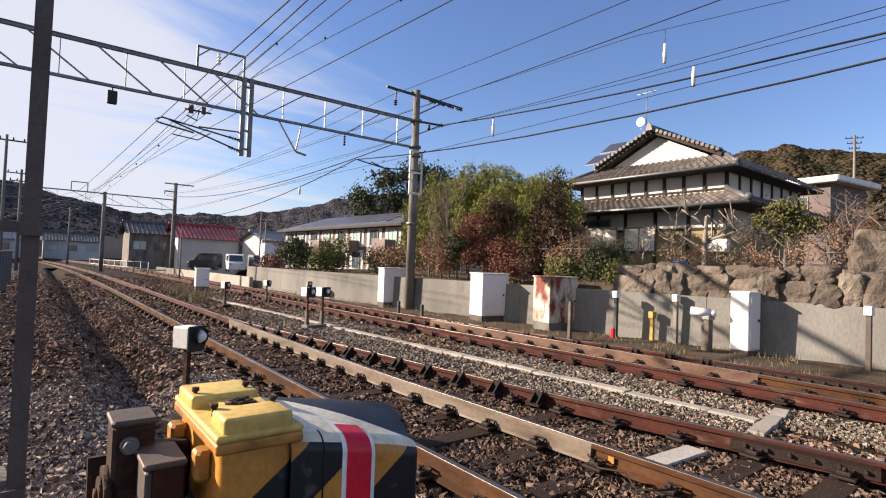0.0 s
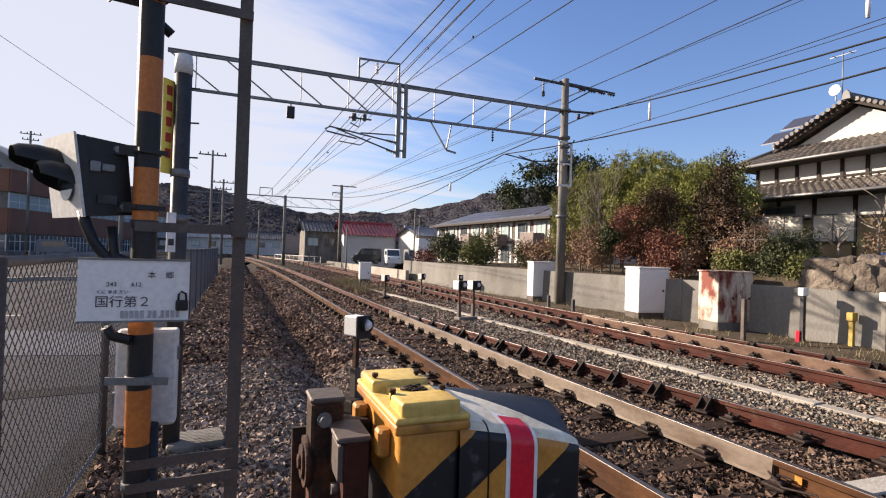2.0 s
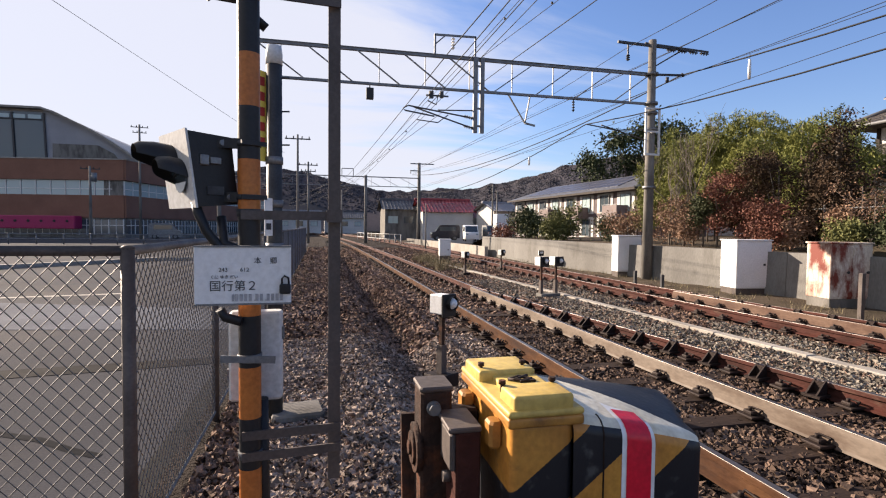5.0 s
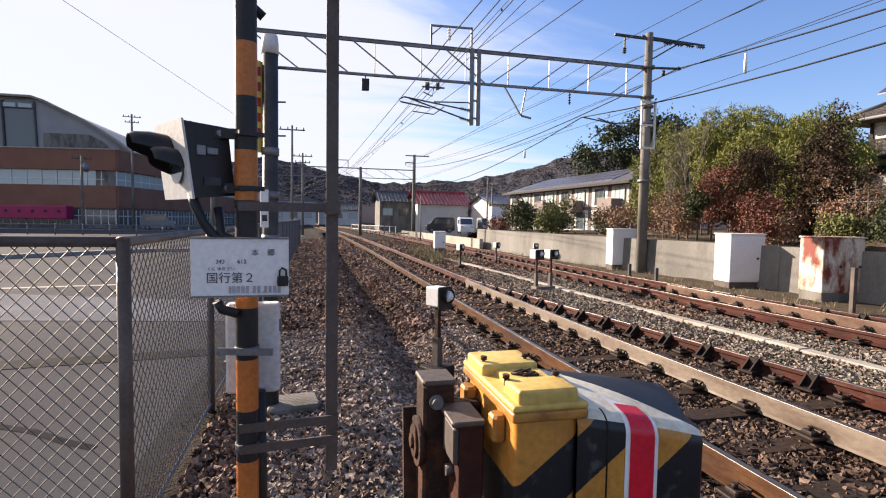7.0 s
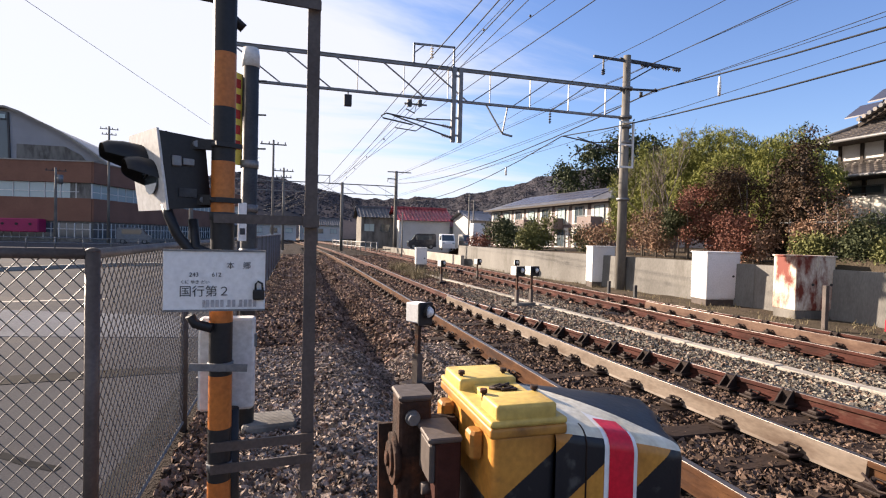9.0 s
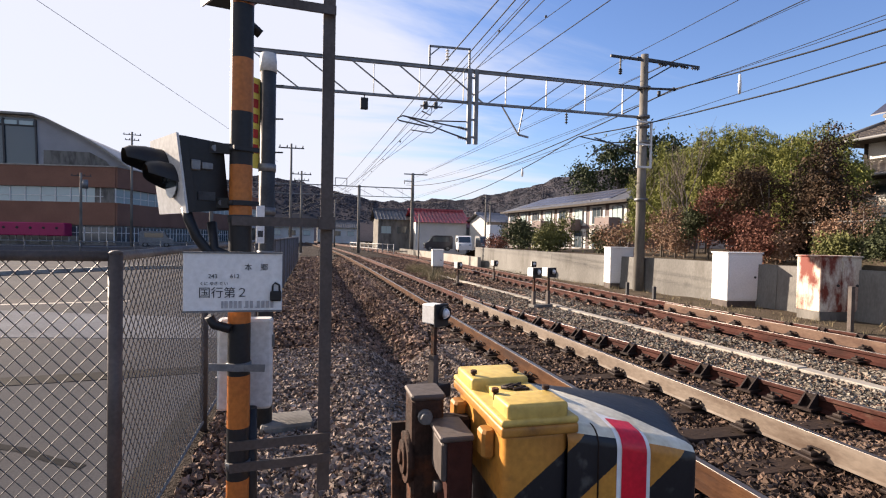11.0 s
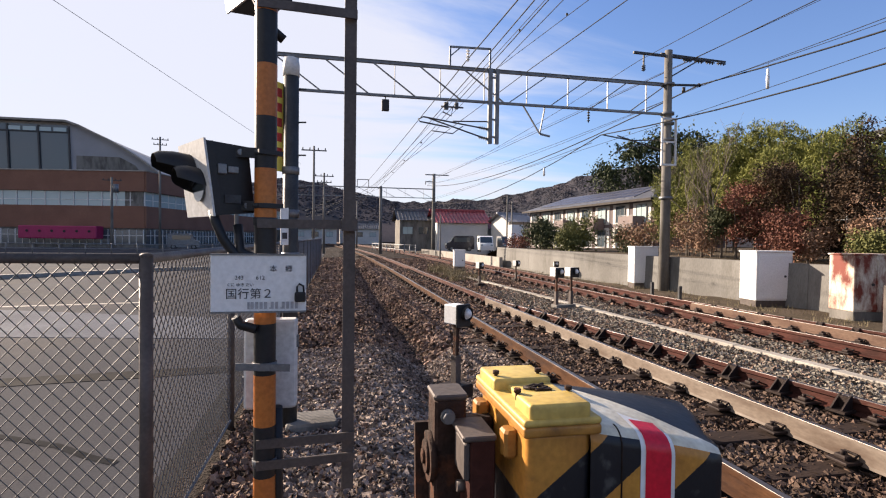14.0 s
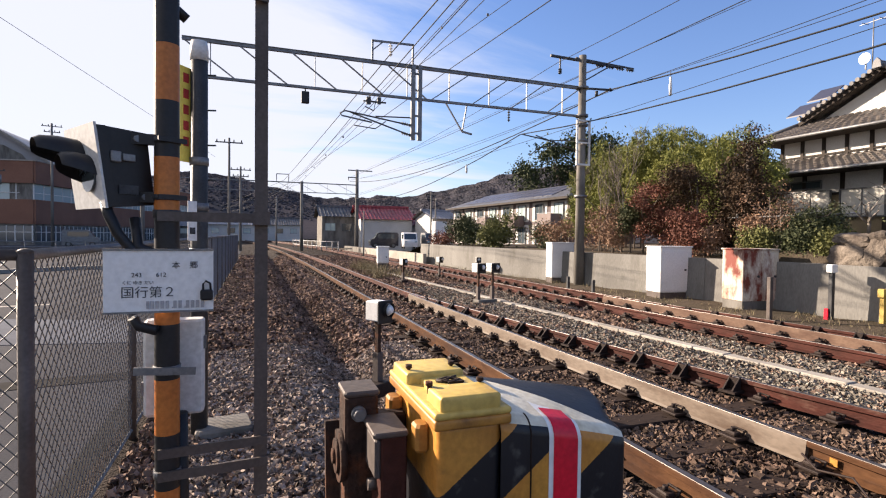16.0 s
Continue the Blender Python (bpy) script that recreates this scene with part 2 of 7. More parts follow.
M_HEAD = surface("worn rail head", (0.126, 0.113, 0.105), (0.084, 0.071, 0.063), rough=0.42, metal=0.7, scale=3, grain=50, bump=0.08, stretch=(1, 0.1, 1))
M_BLADE = surface("bare machined switch blade", (0.155, 0.125, 0.10), (0.10, 0.075, 0.056), rough=0.55, metal=0.0, scale=3.0, grain=40, bump=0.15, stain=(0.05, 0.03, 0.02), stain_scale=2.2, stain_at=(0.5, 0.72), stretch=(1, 0.4, 1), gloss=0.08)
M_OCHRE = surface("ochre rust", (0.080, 0.038, 0.018), (0.040, 0.019, 0.011), rough=0.7, metal=0.0, stain=(0.035, 0.02, 0.015), stain_scale=4, stain_at=(0.5, 0.68), scale=6, grain=45, bump=0.3, stretch=(1, 0.4, 1), gloss=0.06)
M_SLEEPER = surface("dark oily sleeper", (0.031, 0.020, 0.015), (0.018, 0.012, 0.010), rough=0.85, scale=5, grain=50, bump=0.6, stretch=(0.3, 1, 1), gloss=0.15)
M_SLEEPER_GREY = surface("grey concrete sleeper", (0.36, 0.34, 0.31), (0.27, 0.25, 0.22), rough=0.9, scale=4, grain=50, bump=0.4)
M_MOUNT = surface("flaking rusty casting", (0.05, 0.026, 0.018), (0.026, 0.018, 0.015), rough=0.8, metal=0.1, scale=14, grain=70, bump=0.6, stain=(0.12, 0.045, 0.022), stain_scale=11, stain_at=(0.52, 0.68), gloss=0.15)
M_IRON = surface("dark rusty iron", (0.025, 0.015, 0.012), (0.017, 0.011, 0.009), rough=0.7, metal=0.3, scale=8, grain=70, bump=0.4)
M_DARK = surface("dark grey steel", (0.06, 0.062, 0.065), (0.04, 0.04, 0.042), rough=0.6, metal=0.4, scale=6, grain=70, bump=0.2)
M_GALV = surface("dull galvanised steel", (0.191, 0.194, 0.197), (0.141, 0.141, 0.143), rough=0.55, metal=0.55, scale=5, grain=60, bump=0.12)
M_POST = surface("grey-brown painted post", (0.098, 0.080, 0.071), (0.070, 0.057, 0.051), rough=0.6, metal=0.2, scale=5, grain=60, bump=0.15)
M_WHITE = surface("white enamel", (0.662, 0.662, 0.654), (0.604, 0.604, 0.592), rough=0.4, scale=1.5, grain=40, bump=0.03)
M_WHITE_DIRTY = surface("soiled white enamel", (0.564, 0.560, 0.541), (0.491, 0.480, 0.455), rough=0.5, scale=2.2, grain=40, bump=0.06, stain=(0.42, 0.33, 0.25), stain_scale=3, stain_at=(0.68, 0.86))
M_RUSTED = surface("white enamel gone to rust", (0.539, 0.499, 0.428), (0.457, 0.361, 0.266), rough=0.6, scale=2, grain=40, bump=0.2, stain=(0.15, 0.03, 0.018), stain_scale=2.6, stain_at=(0.45, 0.58), stretch=(1, 1, 0.4))
M_BLACK = surface("black paint", (0.012, 0.012, 0.013), (0.02, 0.019, 0.02), rough=0.5, scale=4, grain=60, bump=0.06)
M_ORANGE = surface("faded orange paint", (0.432, 0.144, 0.030), (0.372, 0.114, 0.027), rough=0.45, scale=3, grain=60, bump=0.05)
M_YELLOW = surface("weathered yellow paint", (0.39, 0.185, 0.038), (0.27, 0.115, 0.026), rough=0.48, scale=5, grain=60, bump=0.1, stain=(0.10, 0.045, 0.02), stain_scale=9, stain_at=(0.5, 0.74))
M_CREAM = surface("worn pale yellow paint", (0.50, 0.37, 0.11), (0.43, 0.29, 0.075), rough=0.5, scale=4, grain=60, bump=0.08, stain=(0.20, 0.13, 0.07), stain_scale=8, stain_at=(0.56, 0.78))
M_RED_TAPE = surface("red reflective tape", (0.62, 0.012, 0.03), (0.5, 0.012, 0.03), rough=0.35, scale=6, grain=90, bump=0.03)
M_INK = surface("black lettering", (0.03, 0.03, 0.035), (0.05, 0.05, 0.055), rough=0.6, scale=20, grain=80, bump=0)
M_BARK = surface("grey bark", (0.17, 0.14, 0.115), (0.10, 0.085, 0.07), rough=0.95, scale=6, grain=30, bump=0.8, stretch=(1, 1, 0.3))
M_PLASTER = surface("white plaster", (0.517, 0.503, 0.469), (0.449, 0.432, 0.401), rough=0.85, scale=0.8, grain=30, bump=0.12, stain=(0.5, 0.47, 0.4), stain_scale=0.9, stain_at=(0.55, 0.8))
M_CLAY = surface("ochre clay wall", (0.256, 0.198, 0.115), (0.205, 0.154, 0.090), rough=0.9, scale=0.9, grain=30, bump=0.15)
M_TIMBER = surface("dark weathered timber", (0.029, 0.021, 0.016), (0.020, 0.015, 0.012), rough=0.8, scale=4, grain=40, bump=0.4)
M_TILE = surface("grey-brown roof tile", (0.15, 0.132, 0.118), (0.085, 0.074, 0.067), rough=0.40, scale=1.4, grain=40, bump=0.2, spread=0.3, gloss=0.3)
M_TILE_DARK = surface("dark grey roof tile", (0.09, 0.09, 0.095), (0.06, 0.06, 0.065), rough=0.45, scale=1.4, grain=40, bump=0.2, spread=0.2)
M_TILE_RED = surface("glazed red roof tile", (0.28, 0.045, 0.05), (0.2, 0.035, 0.04), rough=0.35, scale=1, grain=20, bump=0.1, spread=0.25)
M_SOLAR = surface("solar panel", (0.045, 0.048, 0.07), (0.035, 0.037, 0.055), rough=0.4, scale=0.5, grain=10, bump=0)
M_METAL_ROOF = surface("grey metal roof", (0.26, 0.26, 0.275), (0.21, 0.21, 0.225), rough=0.5, scale=0.4, grain=20, bump=0.05)
M_BRICK = surface("brown brick tile cladding", (0.20, 0.095, 0.062), (0.165, 0.078, 0.052), rough=0.8, scale=0.4, grain=12, bump=0.1)
M_PINK = surface("magenta panel", (0.315, 0.016, 0.084), (0.262, 0.016, 0.074), rough=0.5, scale=0.5, grain=10, bump=0)
M_BROWN_WALL = surface("dark brown siding", (0.13, 0.10, 0.098), (0.10, 0.077, 0.076), rough=0.8, scale=0.6, grain=20, bump=0.1)
M_BALCONY = surface("brown balcony panel", (0.166, 0.128, 0.118), (0.134, 0.102, 0.096), rough=0.75, scale=1, grain=20, bump=0.1)
M_ROCK = surface("brown field stone", (0.145, 0.122, 0.10), (0.07, 0.056, 0.047), rough=0.92, scale=2.2, grain=20, bump=0.9, depth=0.03, stain=(0.10, 0.085, 0.07), stain_scale=3, stain_at=(0.56, 0.75), gloss=0.12, vary=0.35)
M_CERAMIC = surface("white porcelain", (0.82, 0.8, 0.76), (0.75, 0.73, 0.69), rough=0.2, scale=4, grain=30, bump=0)
M_CABLE = surface("black cable", (0.02, 0.02, 0.021), (0.03, 0.03, 0.03), rough=0.6, scale=4, grain=40, bump=0, gloss=0.05)


def glass(name, colour, rough=0.08):
    m = bpy.data.materials.new(name)
    m.use_nodes = True
    b = m.node_tree.nodes["Principled BSDF"]
    b.inputs["Base Color"].default_value, b.inputs["Roughness"].default_value, b.inputs["Specular IOR Level"].default_value = (*colour, 1), rough, 0.8
    return m


M_GLASS = glass("window glass over a dark room", (0.05, 0.065, 0.075))
M_CURTAIN = glass("window glass over cream curtains", (0.62, 0.59, 0.52), 0.3)
M_GLASS_PALE = glass("window glass over pale blinds", (0.30, 0.38, 0.38), 0.15)


def foliage(name, dark, light, hue=0.0):
    """Leaf colour that differs from clump to clump."""
    m = bpy.data.materials.new(name)
    m.use_nodes = True
    n, l = m.node_tree.nodes, m.node_tree.links
    b = n["Principled BSDF"]
    geo = n.new("ShaderNodeNewGeometry")
    big = n.new("ShaderNodeTexNoise"); big.inputs["Scale"].default_value, big.inputs["Detail"].default_value = 0.9, 4
    l.new(geo.outputs["Position"], big.inputs["Vector"])
    add = n.new("ShaderNodeMath"); add.operation = "MULTIPLY_ADD"; add.inputs[1].default_value, add.inputs[2].default_value = 0.55, -0.02
    l.new(geo.outputs["Random Per Island"], add.inputs[0])
    add2 = n.new("ShaderNodeMath"); add2.operation = "ADD"
    l.new(add.outputs[0], add2.inputs[0])
    sc = n.new("ShaderNodeMapRange"); sc.inputs["From Min"].default_value, sc.inputs["From Max"].default_value, sc.inputs["To Max"].default_value = 0.35, 0.65, 0.5
    l.new(big.outputs[0], sc.inputs["Value"]); l.new(sc.outputs[0], add2.inputs[1])
    mix = n.new("ShaderNodeMixRGB")
    mix.inputs[1].default_value, mix.inputs[2].default_value = (*dark, 1), (*light, 1)
    l.new(add2.outputs[0], mix.inputs[0]); l.new(mix.outputs[0], b.inputs["Base Color"])
    b.inputs["Roughness"].default_value = 0.75
    b.inputs["Specular IOR Level"].default_value = 0.25
    return m


M_BAMBOO = foliage("bamboo leaf", (0.075, 0.09, 0.018), (0.21, 0.212, 0.05))
M_PINE = foliage("pine needles", (0.018, 0.028, 0.012), (0.06, 0.075, 0.028))
M_GARDEN = foliage("garden pine needles", (0.05, 0.055, 0.018), (0.15, 0.14, 0.045))
M_SHRUB = foliage("evergreen shrub leaf", (0.028, 0.036, 0.015), (0.09, 0.10, 0.042))
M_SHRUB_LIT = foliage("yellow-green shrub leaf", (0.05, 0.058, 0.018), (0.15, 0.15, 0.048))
M_RUSSET = foliage("russet leaf", (0.07, 0.026, 0.017), (0.215, 0.086, 0.056))
M_DRY = foliage("dry brown leaf", (0.10, 0.057, 0.034), (0.29, 0.18, 0.115))
M_CEDAR = foliage("bronzed cedar leaf", (0.018, 0.012, 0.006), (0.068, 0.037, 0.016))
M_GRASS = foliage("winter grass", (0.09, 0.075, 0.042), (0.22, 0.18, 0.10))
# far woods: distance haze put into the base colour as a bluish tint
M_WOOD_HAZED = surface("winter woods", (0.068, 0.062, 0.068), (0.036, 0.038, 0.045), rough=1.0, scale=0.05, grain=1.4, bump=0.2, spread=0.5, gloss=0.0)
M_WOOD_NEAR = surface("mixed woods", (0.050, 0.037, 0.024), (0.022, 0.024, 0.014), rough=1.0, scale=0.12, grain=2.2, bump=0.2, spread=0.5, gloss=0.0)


# ---- ground ----
def bend(y):
    """How far the line has swung to the left at y."""
    return -0.0006 * max(0.0, y - 22.0) ** 2


def wall_x(y):
    """The face of the long retaining wall at y."""
    return 12.05 - 0.122 * y if y < 20 else 9.61 - 0.02 * (y - 20) + bend(y)


def rough_sheet(x0, x1, y0, y1, nx, ny, height, seed=0.0):
    s = Shape()
    verts, faces = [], []
    for j in range(ny + 1):
        for i in range(nx + 1):
            x, y = x0 + (x1 - x0) * i / nx, y0 + (y1 - y0) * j / ny
            verts.append((x, y, height(x, y)))
    for j in range(ny):
        for i in range(nx):
            a = j * (nx + 1) + i
            faces.append((a, a + 1, a + nx + 2, a + nx + 1))
    s.add(verts, faces, True)
    return s


def bed_height(x, y):
    dip = 0.05 * noise.noise((x * 0.7, y * 0.5, 0)) + 0.025 * noise.noise((x * 2.4, y * 2.4, 3))
    hollow = -0.30 * math.exp(-((x - 1.3) / 0.36) ** 2) + 0.06 * math.exp(-((x - 0.5) / 0.3) ** 2)
    return -0.055 + dip * 0.6 + hollow


single("ground", rough_sheet(-600, 900, -60, 1400, 30, 30, lambda x, y: -0.62), M_EARTH, "dry winter earth round the railway line", "ground", kind="structure")
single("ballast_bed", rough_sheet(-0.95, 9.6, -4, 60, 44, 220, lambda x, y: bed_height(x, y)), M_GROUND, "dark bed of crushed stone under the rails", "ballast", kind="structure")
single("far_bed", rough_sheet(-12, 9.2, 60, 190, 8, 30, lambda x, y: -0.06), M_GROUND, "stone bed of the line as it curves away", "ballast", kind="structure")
single("earth_strip", rough_sheet(8.7, 13.2, -4, 62, 12, 120, lambda x, y: -0.035 + 0.05 * noise.noise((x * 1.3, y * 1.3, 8)) + 0.05 * max(0, min(1, (x - 9.2)))), M_EARTH, "strip of dry earth and sparse grass below the wall", "ground", kind="structure")
single("asphalt_lot", rough_sheet(-75, -0.9, -12, 72, 10, 10, lambda x, y: -0.09), M_LOT, "wide worn asphalt lot behind the fence", "pavement", kind="structure")


def stones(name, count, area, size, material, label, keep=lambda x, y: True, lift=0.0, seed=1):
    """Crushed stones lying on the bed, each a small uneven block."""
    rng = np.random.default_rng(seed)
    base = np.array([(-1, -1, -1), (1, -1, -1), (1, 1, -1), (-1, 1, -1), (-1, -1, 1), (1, -1, 1), (1, 1, 1), (-1, 1, 1)], float)
    quads = np.array([(4, 5, 6, 7), (0, 1, 5, 4), (1, 2, 6, 5), (2, 3, 7, 6), (3, 0, 4, 7)])
    xs, ys = rng.uniform(area[0], area[1], count), rng.uniform(area[2], area[3], count)
    ok = np.array([keep(x, y) for x, y in zip(xs, ys)])
    xs, ys = xs[ok], ys[ok]
    n = len(xs)
    zs = np.array([bed_height(x, y) for x, y in zip(xs, ys)]) + lift
    v = base[None] * (1 + rng.uniform(-0.38, 0.38, (n, 8, 3)))
    v[:, 4:, :2] *= rng.uniform(0.45, 0.85, (n, 1, 1))
    v *= rng.uniform(0.55, 1.15, (n, 1, 3)) * rng.uniform(size[0], size[1], (n, 1, 1)) / 2
    q = rng.normal(size=(n, 4)); q /= np.linalg.norm(q, axis=1, keepdims=True)
    w, a, b, c = q.T
    rot = np.stack([1 - 2 * (b * b + c * c), 2 * (a * b - c * w), 2 * (a * c + b * w), 2 * (a * b + c * w), 1 - 2 * (a * a + c * c), 2 * (b * c - a * w), 2 * (a * c - b * w), 2 * (b * c + a * w), 1 - 2 * (a * a + b * b)], 1).reshape(n, 3, 3)
    v = np.einsum("nij,nkj->nki", rot, v) + np.stack([xs, ys, zs], 1)[:, None] + np.array([0, 0, 0.012])
    me = bpy.data.meshes.new(name)
    me.from_pydata(v.reshape(-1, 3).tolist(), [], (quads[None] + (np.arange(n) * 8)[:, None, None]).reshape(-1, 4).tolist())
    me.materials.append(material)
    return tagged(new(name, me), label, "ballast", kind="stuff")


# ---- the line: rails, sleepers and fastenings ----
RAIL = [(-0.0635, 0), (0.0635, 0), (0.0635, 0.012), (0.012, 0.03), (0.009, 0.10), (0.0325, 0.115), (0.0325, 0.146), (0.026, 0.153), (-0.026, 0.153), (-0.0325, 0.146), (-0.0325, 0.115), (-0.009, 0.10), (-0.012, 0.03), (-0.0635, 0.012)]


def sweep(outline, points, z=0.0):
    """An outline (across, up) carried along points (x, y)."""
    s, k = Shape(), len(outline)
    verts = []
    for i, (x, y) in enumerate(points):
        ax, ay = points[max(i - 1, 0)]
        bx, by = points[min(i + 1, len(points) - 1)]
        d = math.hypot(bx - ax, by - ay)
        rx, ry = (by - ay) / d, -(bx - ax) / d
        verts += [(x + rx * a, y + ry * a, z + b) for a, b in outline]
    faces = [(i * k + j, i * k + (j + 1) % k, (i + 1) * k + (j + 1) % k, (i + 1) * k + j) for i in range(len(points) - 1) for j in range(k)]
    faces += [tuple(reversed(range(k))), tuple((len(points) - 1) * k + j for j in range(k))]
    return s.add(verts, faces)


def line(knots, step=1.0):
    """Points along smooth knots (x, y), far ones bent with the line."""
    ys = [k[1] for k in knots]
    out, y = [], ys[0]
    while y <= ys[-1] + 1e-6:
        out.append((float(np.interp(y, ys, [k[0] for k in knots])) + bend(y), y))
        y += step if y < 30 else 4.0
    return out


def rail(knots, label, material=None, bright=True, name="rail"):
    pts = line(knots)
    ob = thing(name, label, "rail", group="rails of the line")
    part("rail_body", sweep(RAIL, pts), material or M_RAIL, ob)
    if bright:
        part("rail_head", sweep([(-0.025, 0.1535), (0.025, 0.1535), (0.024, 0.156), (-0.024, 0.156)], pts), M_HEAD, ob, "worn running surface")
    return ob


R1 = [(2.52, -4), (2.52, 20), (2.5, 150)]
R2 = [(3.90, -4), (3.80, 2), (3.66, 6), (3.62, 12.5)]
R3 = [(6.6, -4), (5.32, 1.5), (4.72, 4.4), (4.12, 9), (3.68, 12.5), (3.64, 20), (3.62, 150)]
R4 = [(7.95, -4), (7.45, 4), (7.12, 9), (6.98, 15), (6.9, 150)]
R6 = [(8.35, 1), (8.3, 4), (8.16, 9), (8.1, 11)]
R5 = [(9.9, -4), (8.95, 4), (8.4, 9), (8.14, 13), (8.03, 150)]
rail(R1, "rusty steel rail with a worn head on the near track", M_OCHRE)
rail(R3, "red-rusted stock rail with braces along its side", M_RAIL_RED)
rail(R4, "rusty steel rail of the far track", M_RAIL_RED)
rail(R5, "rusty steel rail of the far track below the wall", M_RAIL_RED)


def blade(knots, label, cut, flank=None):
    """A switch rail: bare machined flank as far as the joint, rusty rail after it."""
    pts = line(knots, 0.5)
    ob = thing("switch_rail", label, "rail", group="rails of the line")
    near, far = [p for p in pts if p[1] <= cut], [p for p in pts if p[1] >= cut]
    part("rail_body", sweep(RAIL, near), M_OCHRE, ob, "ochre rusted rail")
    part("blade", sweep([(-0.06, 0.0), (0.03, 0.0), (0.03, 0.153), (-0.028, 0.153), (-0.034, 0.13), (-0.05, 0.02)], far), flank or M_BLADE, ob, "bare machined flank")
    part("rail_head", sweep([(-0.025, 0.1535), (0.025, 0.1535), (0.024, 0.156), (-0.024, 0.156)], pts), M_HEAD, ob, "worn running surface")
    return ob


blade(R2, "switch rail with a pale machined flank", 3.0)
blade(R6, "switch rail of the far track with a brown flank", 3.5, surface("dull worn switch blade", (0.12, 0.075, 0.052), (0.075, 0.042, 0.03), rough=0.7, scale=5, grain=50, bump=0.3, stain=(0.05, 0.025, 0.018), stain_scale=3, stain_at=(0.5, 0.68), stretch=(1, 0.4, 1), gloss=0.1))


def at_y(knots, y):
    return float(np.interp(y, [k[1] for k in knots], [k[0] for k in knots])) + bend(y)


def sleepers():
    near = thing("near_track_sleepers", "dark oily sleepers bedded in ballast", "sleepers", kind="structure")
    far = thing("far_track_sleepers", "dark sleepers of the far track", "sleepers", kind="structure")
    rng = random.Random(5)
    grey = Shape().box(0, 0, -0.16, 2.4, 0.21, 0.165, chamfer=0.012).mesh("sleeper", M_SLEEPER_GREY)
    dark = {}
    for parent, left, right, y0 in ((near, R1, R3, -1.9), (far, R4, R5, -1.9)):
        y = y0
        while y < 46:
            a, b = at_y(left, y) - 0.42, at_y(right, y) + 0.45
            wide = round(b - a, 1)
            if wide not in dark:
                dark[wide] = Shape().box(0, 0, -0.16, wide, 0.215, 0.165, chamfer=0.012).mesh("sleeper", M_SLEEPER)
            ob = part("sleeper", dark[wide], None, parent)
            ob.matrix_basis = pose((a + b) / 2, y + rng.uniform(-0.02, 0.02), rng.uniform(-0.045, -0.02), 0, 0, rng.uniform(-0.8, 0.8))
            y += 0.6
    plate = Shape().box(0, 0, 0, 0.36, 0.17, 0.022, chamfer=0.006)
    plate.box(-0.115, 0, 0.02, 0.07, 0.10, 0.035, chamfer=0.01).box(0.115, 0, 0.02, 0.07, 0.10, 0.035, chamfer=0.01)
    plate.tube([(-0.12, 0, 0.05), (-0.12, 0, 0.085)], 0.017, 6).tube([(0.12, 0, 0.05), (0.12, 0, 0.085)], 0.017, 6)
    plate.tube([(-0.08, -0.05, 0.03), (-0.05, -0.05, 0.06), (-0.05, 0.05, 0.06), (-0.08, 0.05, 0.03)], 0.010, 5).tube([(0.08, -0.05, 0.03), (0.05, -0.05, 0.06), (0.05, 0.05, 0.06), (0.08, 0.05, 0.03)], 0.010, 5)
    plate = plate.mesh("rail_chair", M_IRON)
    for parent, rails in ((near, (R1, R2, R3)), (far, (R4, R6, R5))):
        for knots in rails:
            y = -1.9
            while y < 26:
                if knots[0][1] <= y <= knots[-1][1]:
                    ob = part("rail_chair", plate, None, parent)
                    ob.matrix_basis = pose(at_y(knots, y), y, 0.004, 0, 0, rng.uniform(-4, 4))
                y += 0.6


sleepers()


def braces(knots, y0, y1, group):
    """Triangular rail braces bolted to the near flank."""
    s = Shape().prism([(-0.02, 0.015), (-0.165, 0.015), (-0.165, 0.03), (-0.045, 0.15), (-0.02, 0.15)], -0.055, -0.04).prism([(-0.02, 0.015), (-0.165, 0.015), (-0.165, 0.03), (-0.045, 0.15), (-0.02, 0.15)], 0.04, 0.055)
    s.box(-0.095, 0, 0.0, 0.17, 0.17, 0.024).box(-0.045, 0, 0.02, 0.03, 0.09, 0.12)
    me = s.mesh("rail_brace", M_IRON)
    y = y0
    while y <= y1:
        ob = tagged(new("rail_brace", me), "dark iron triangular rail brace beside the rail", "rail brace", group)
        d = (at_y(knots, y + 0.3) - at_y(knots, y - 0.3)) / 0.6
        ob.matrix_basis = pose(at_y(knots, y), y, 0.02, 0, 0, -math.degrees(math.atan(d)))
        y += 0.6


braces(R3, 4.4, 11.6, "braces of the near points")
braces(R5, 4.5, 11.0, "braces of the far points")


TROUGH = [(6.32, 2.9), (5.86, 10), (5.5, 18), (5.2, 24)]


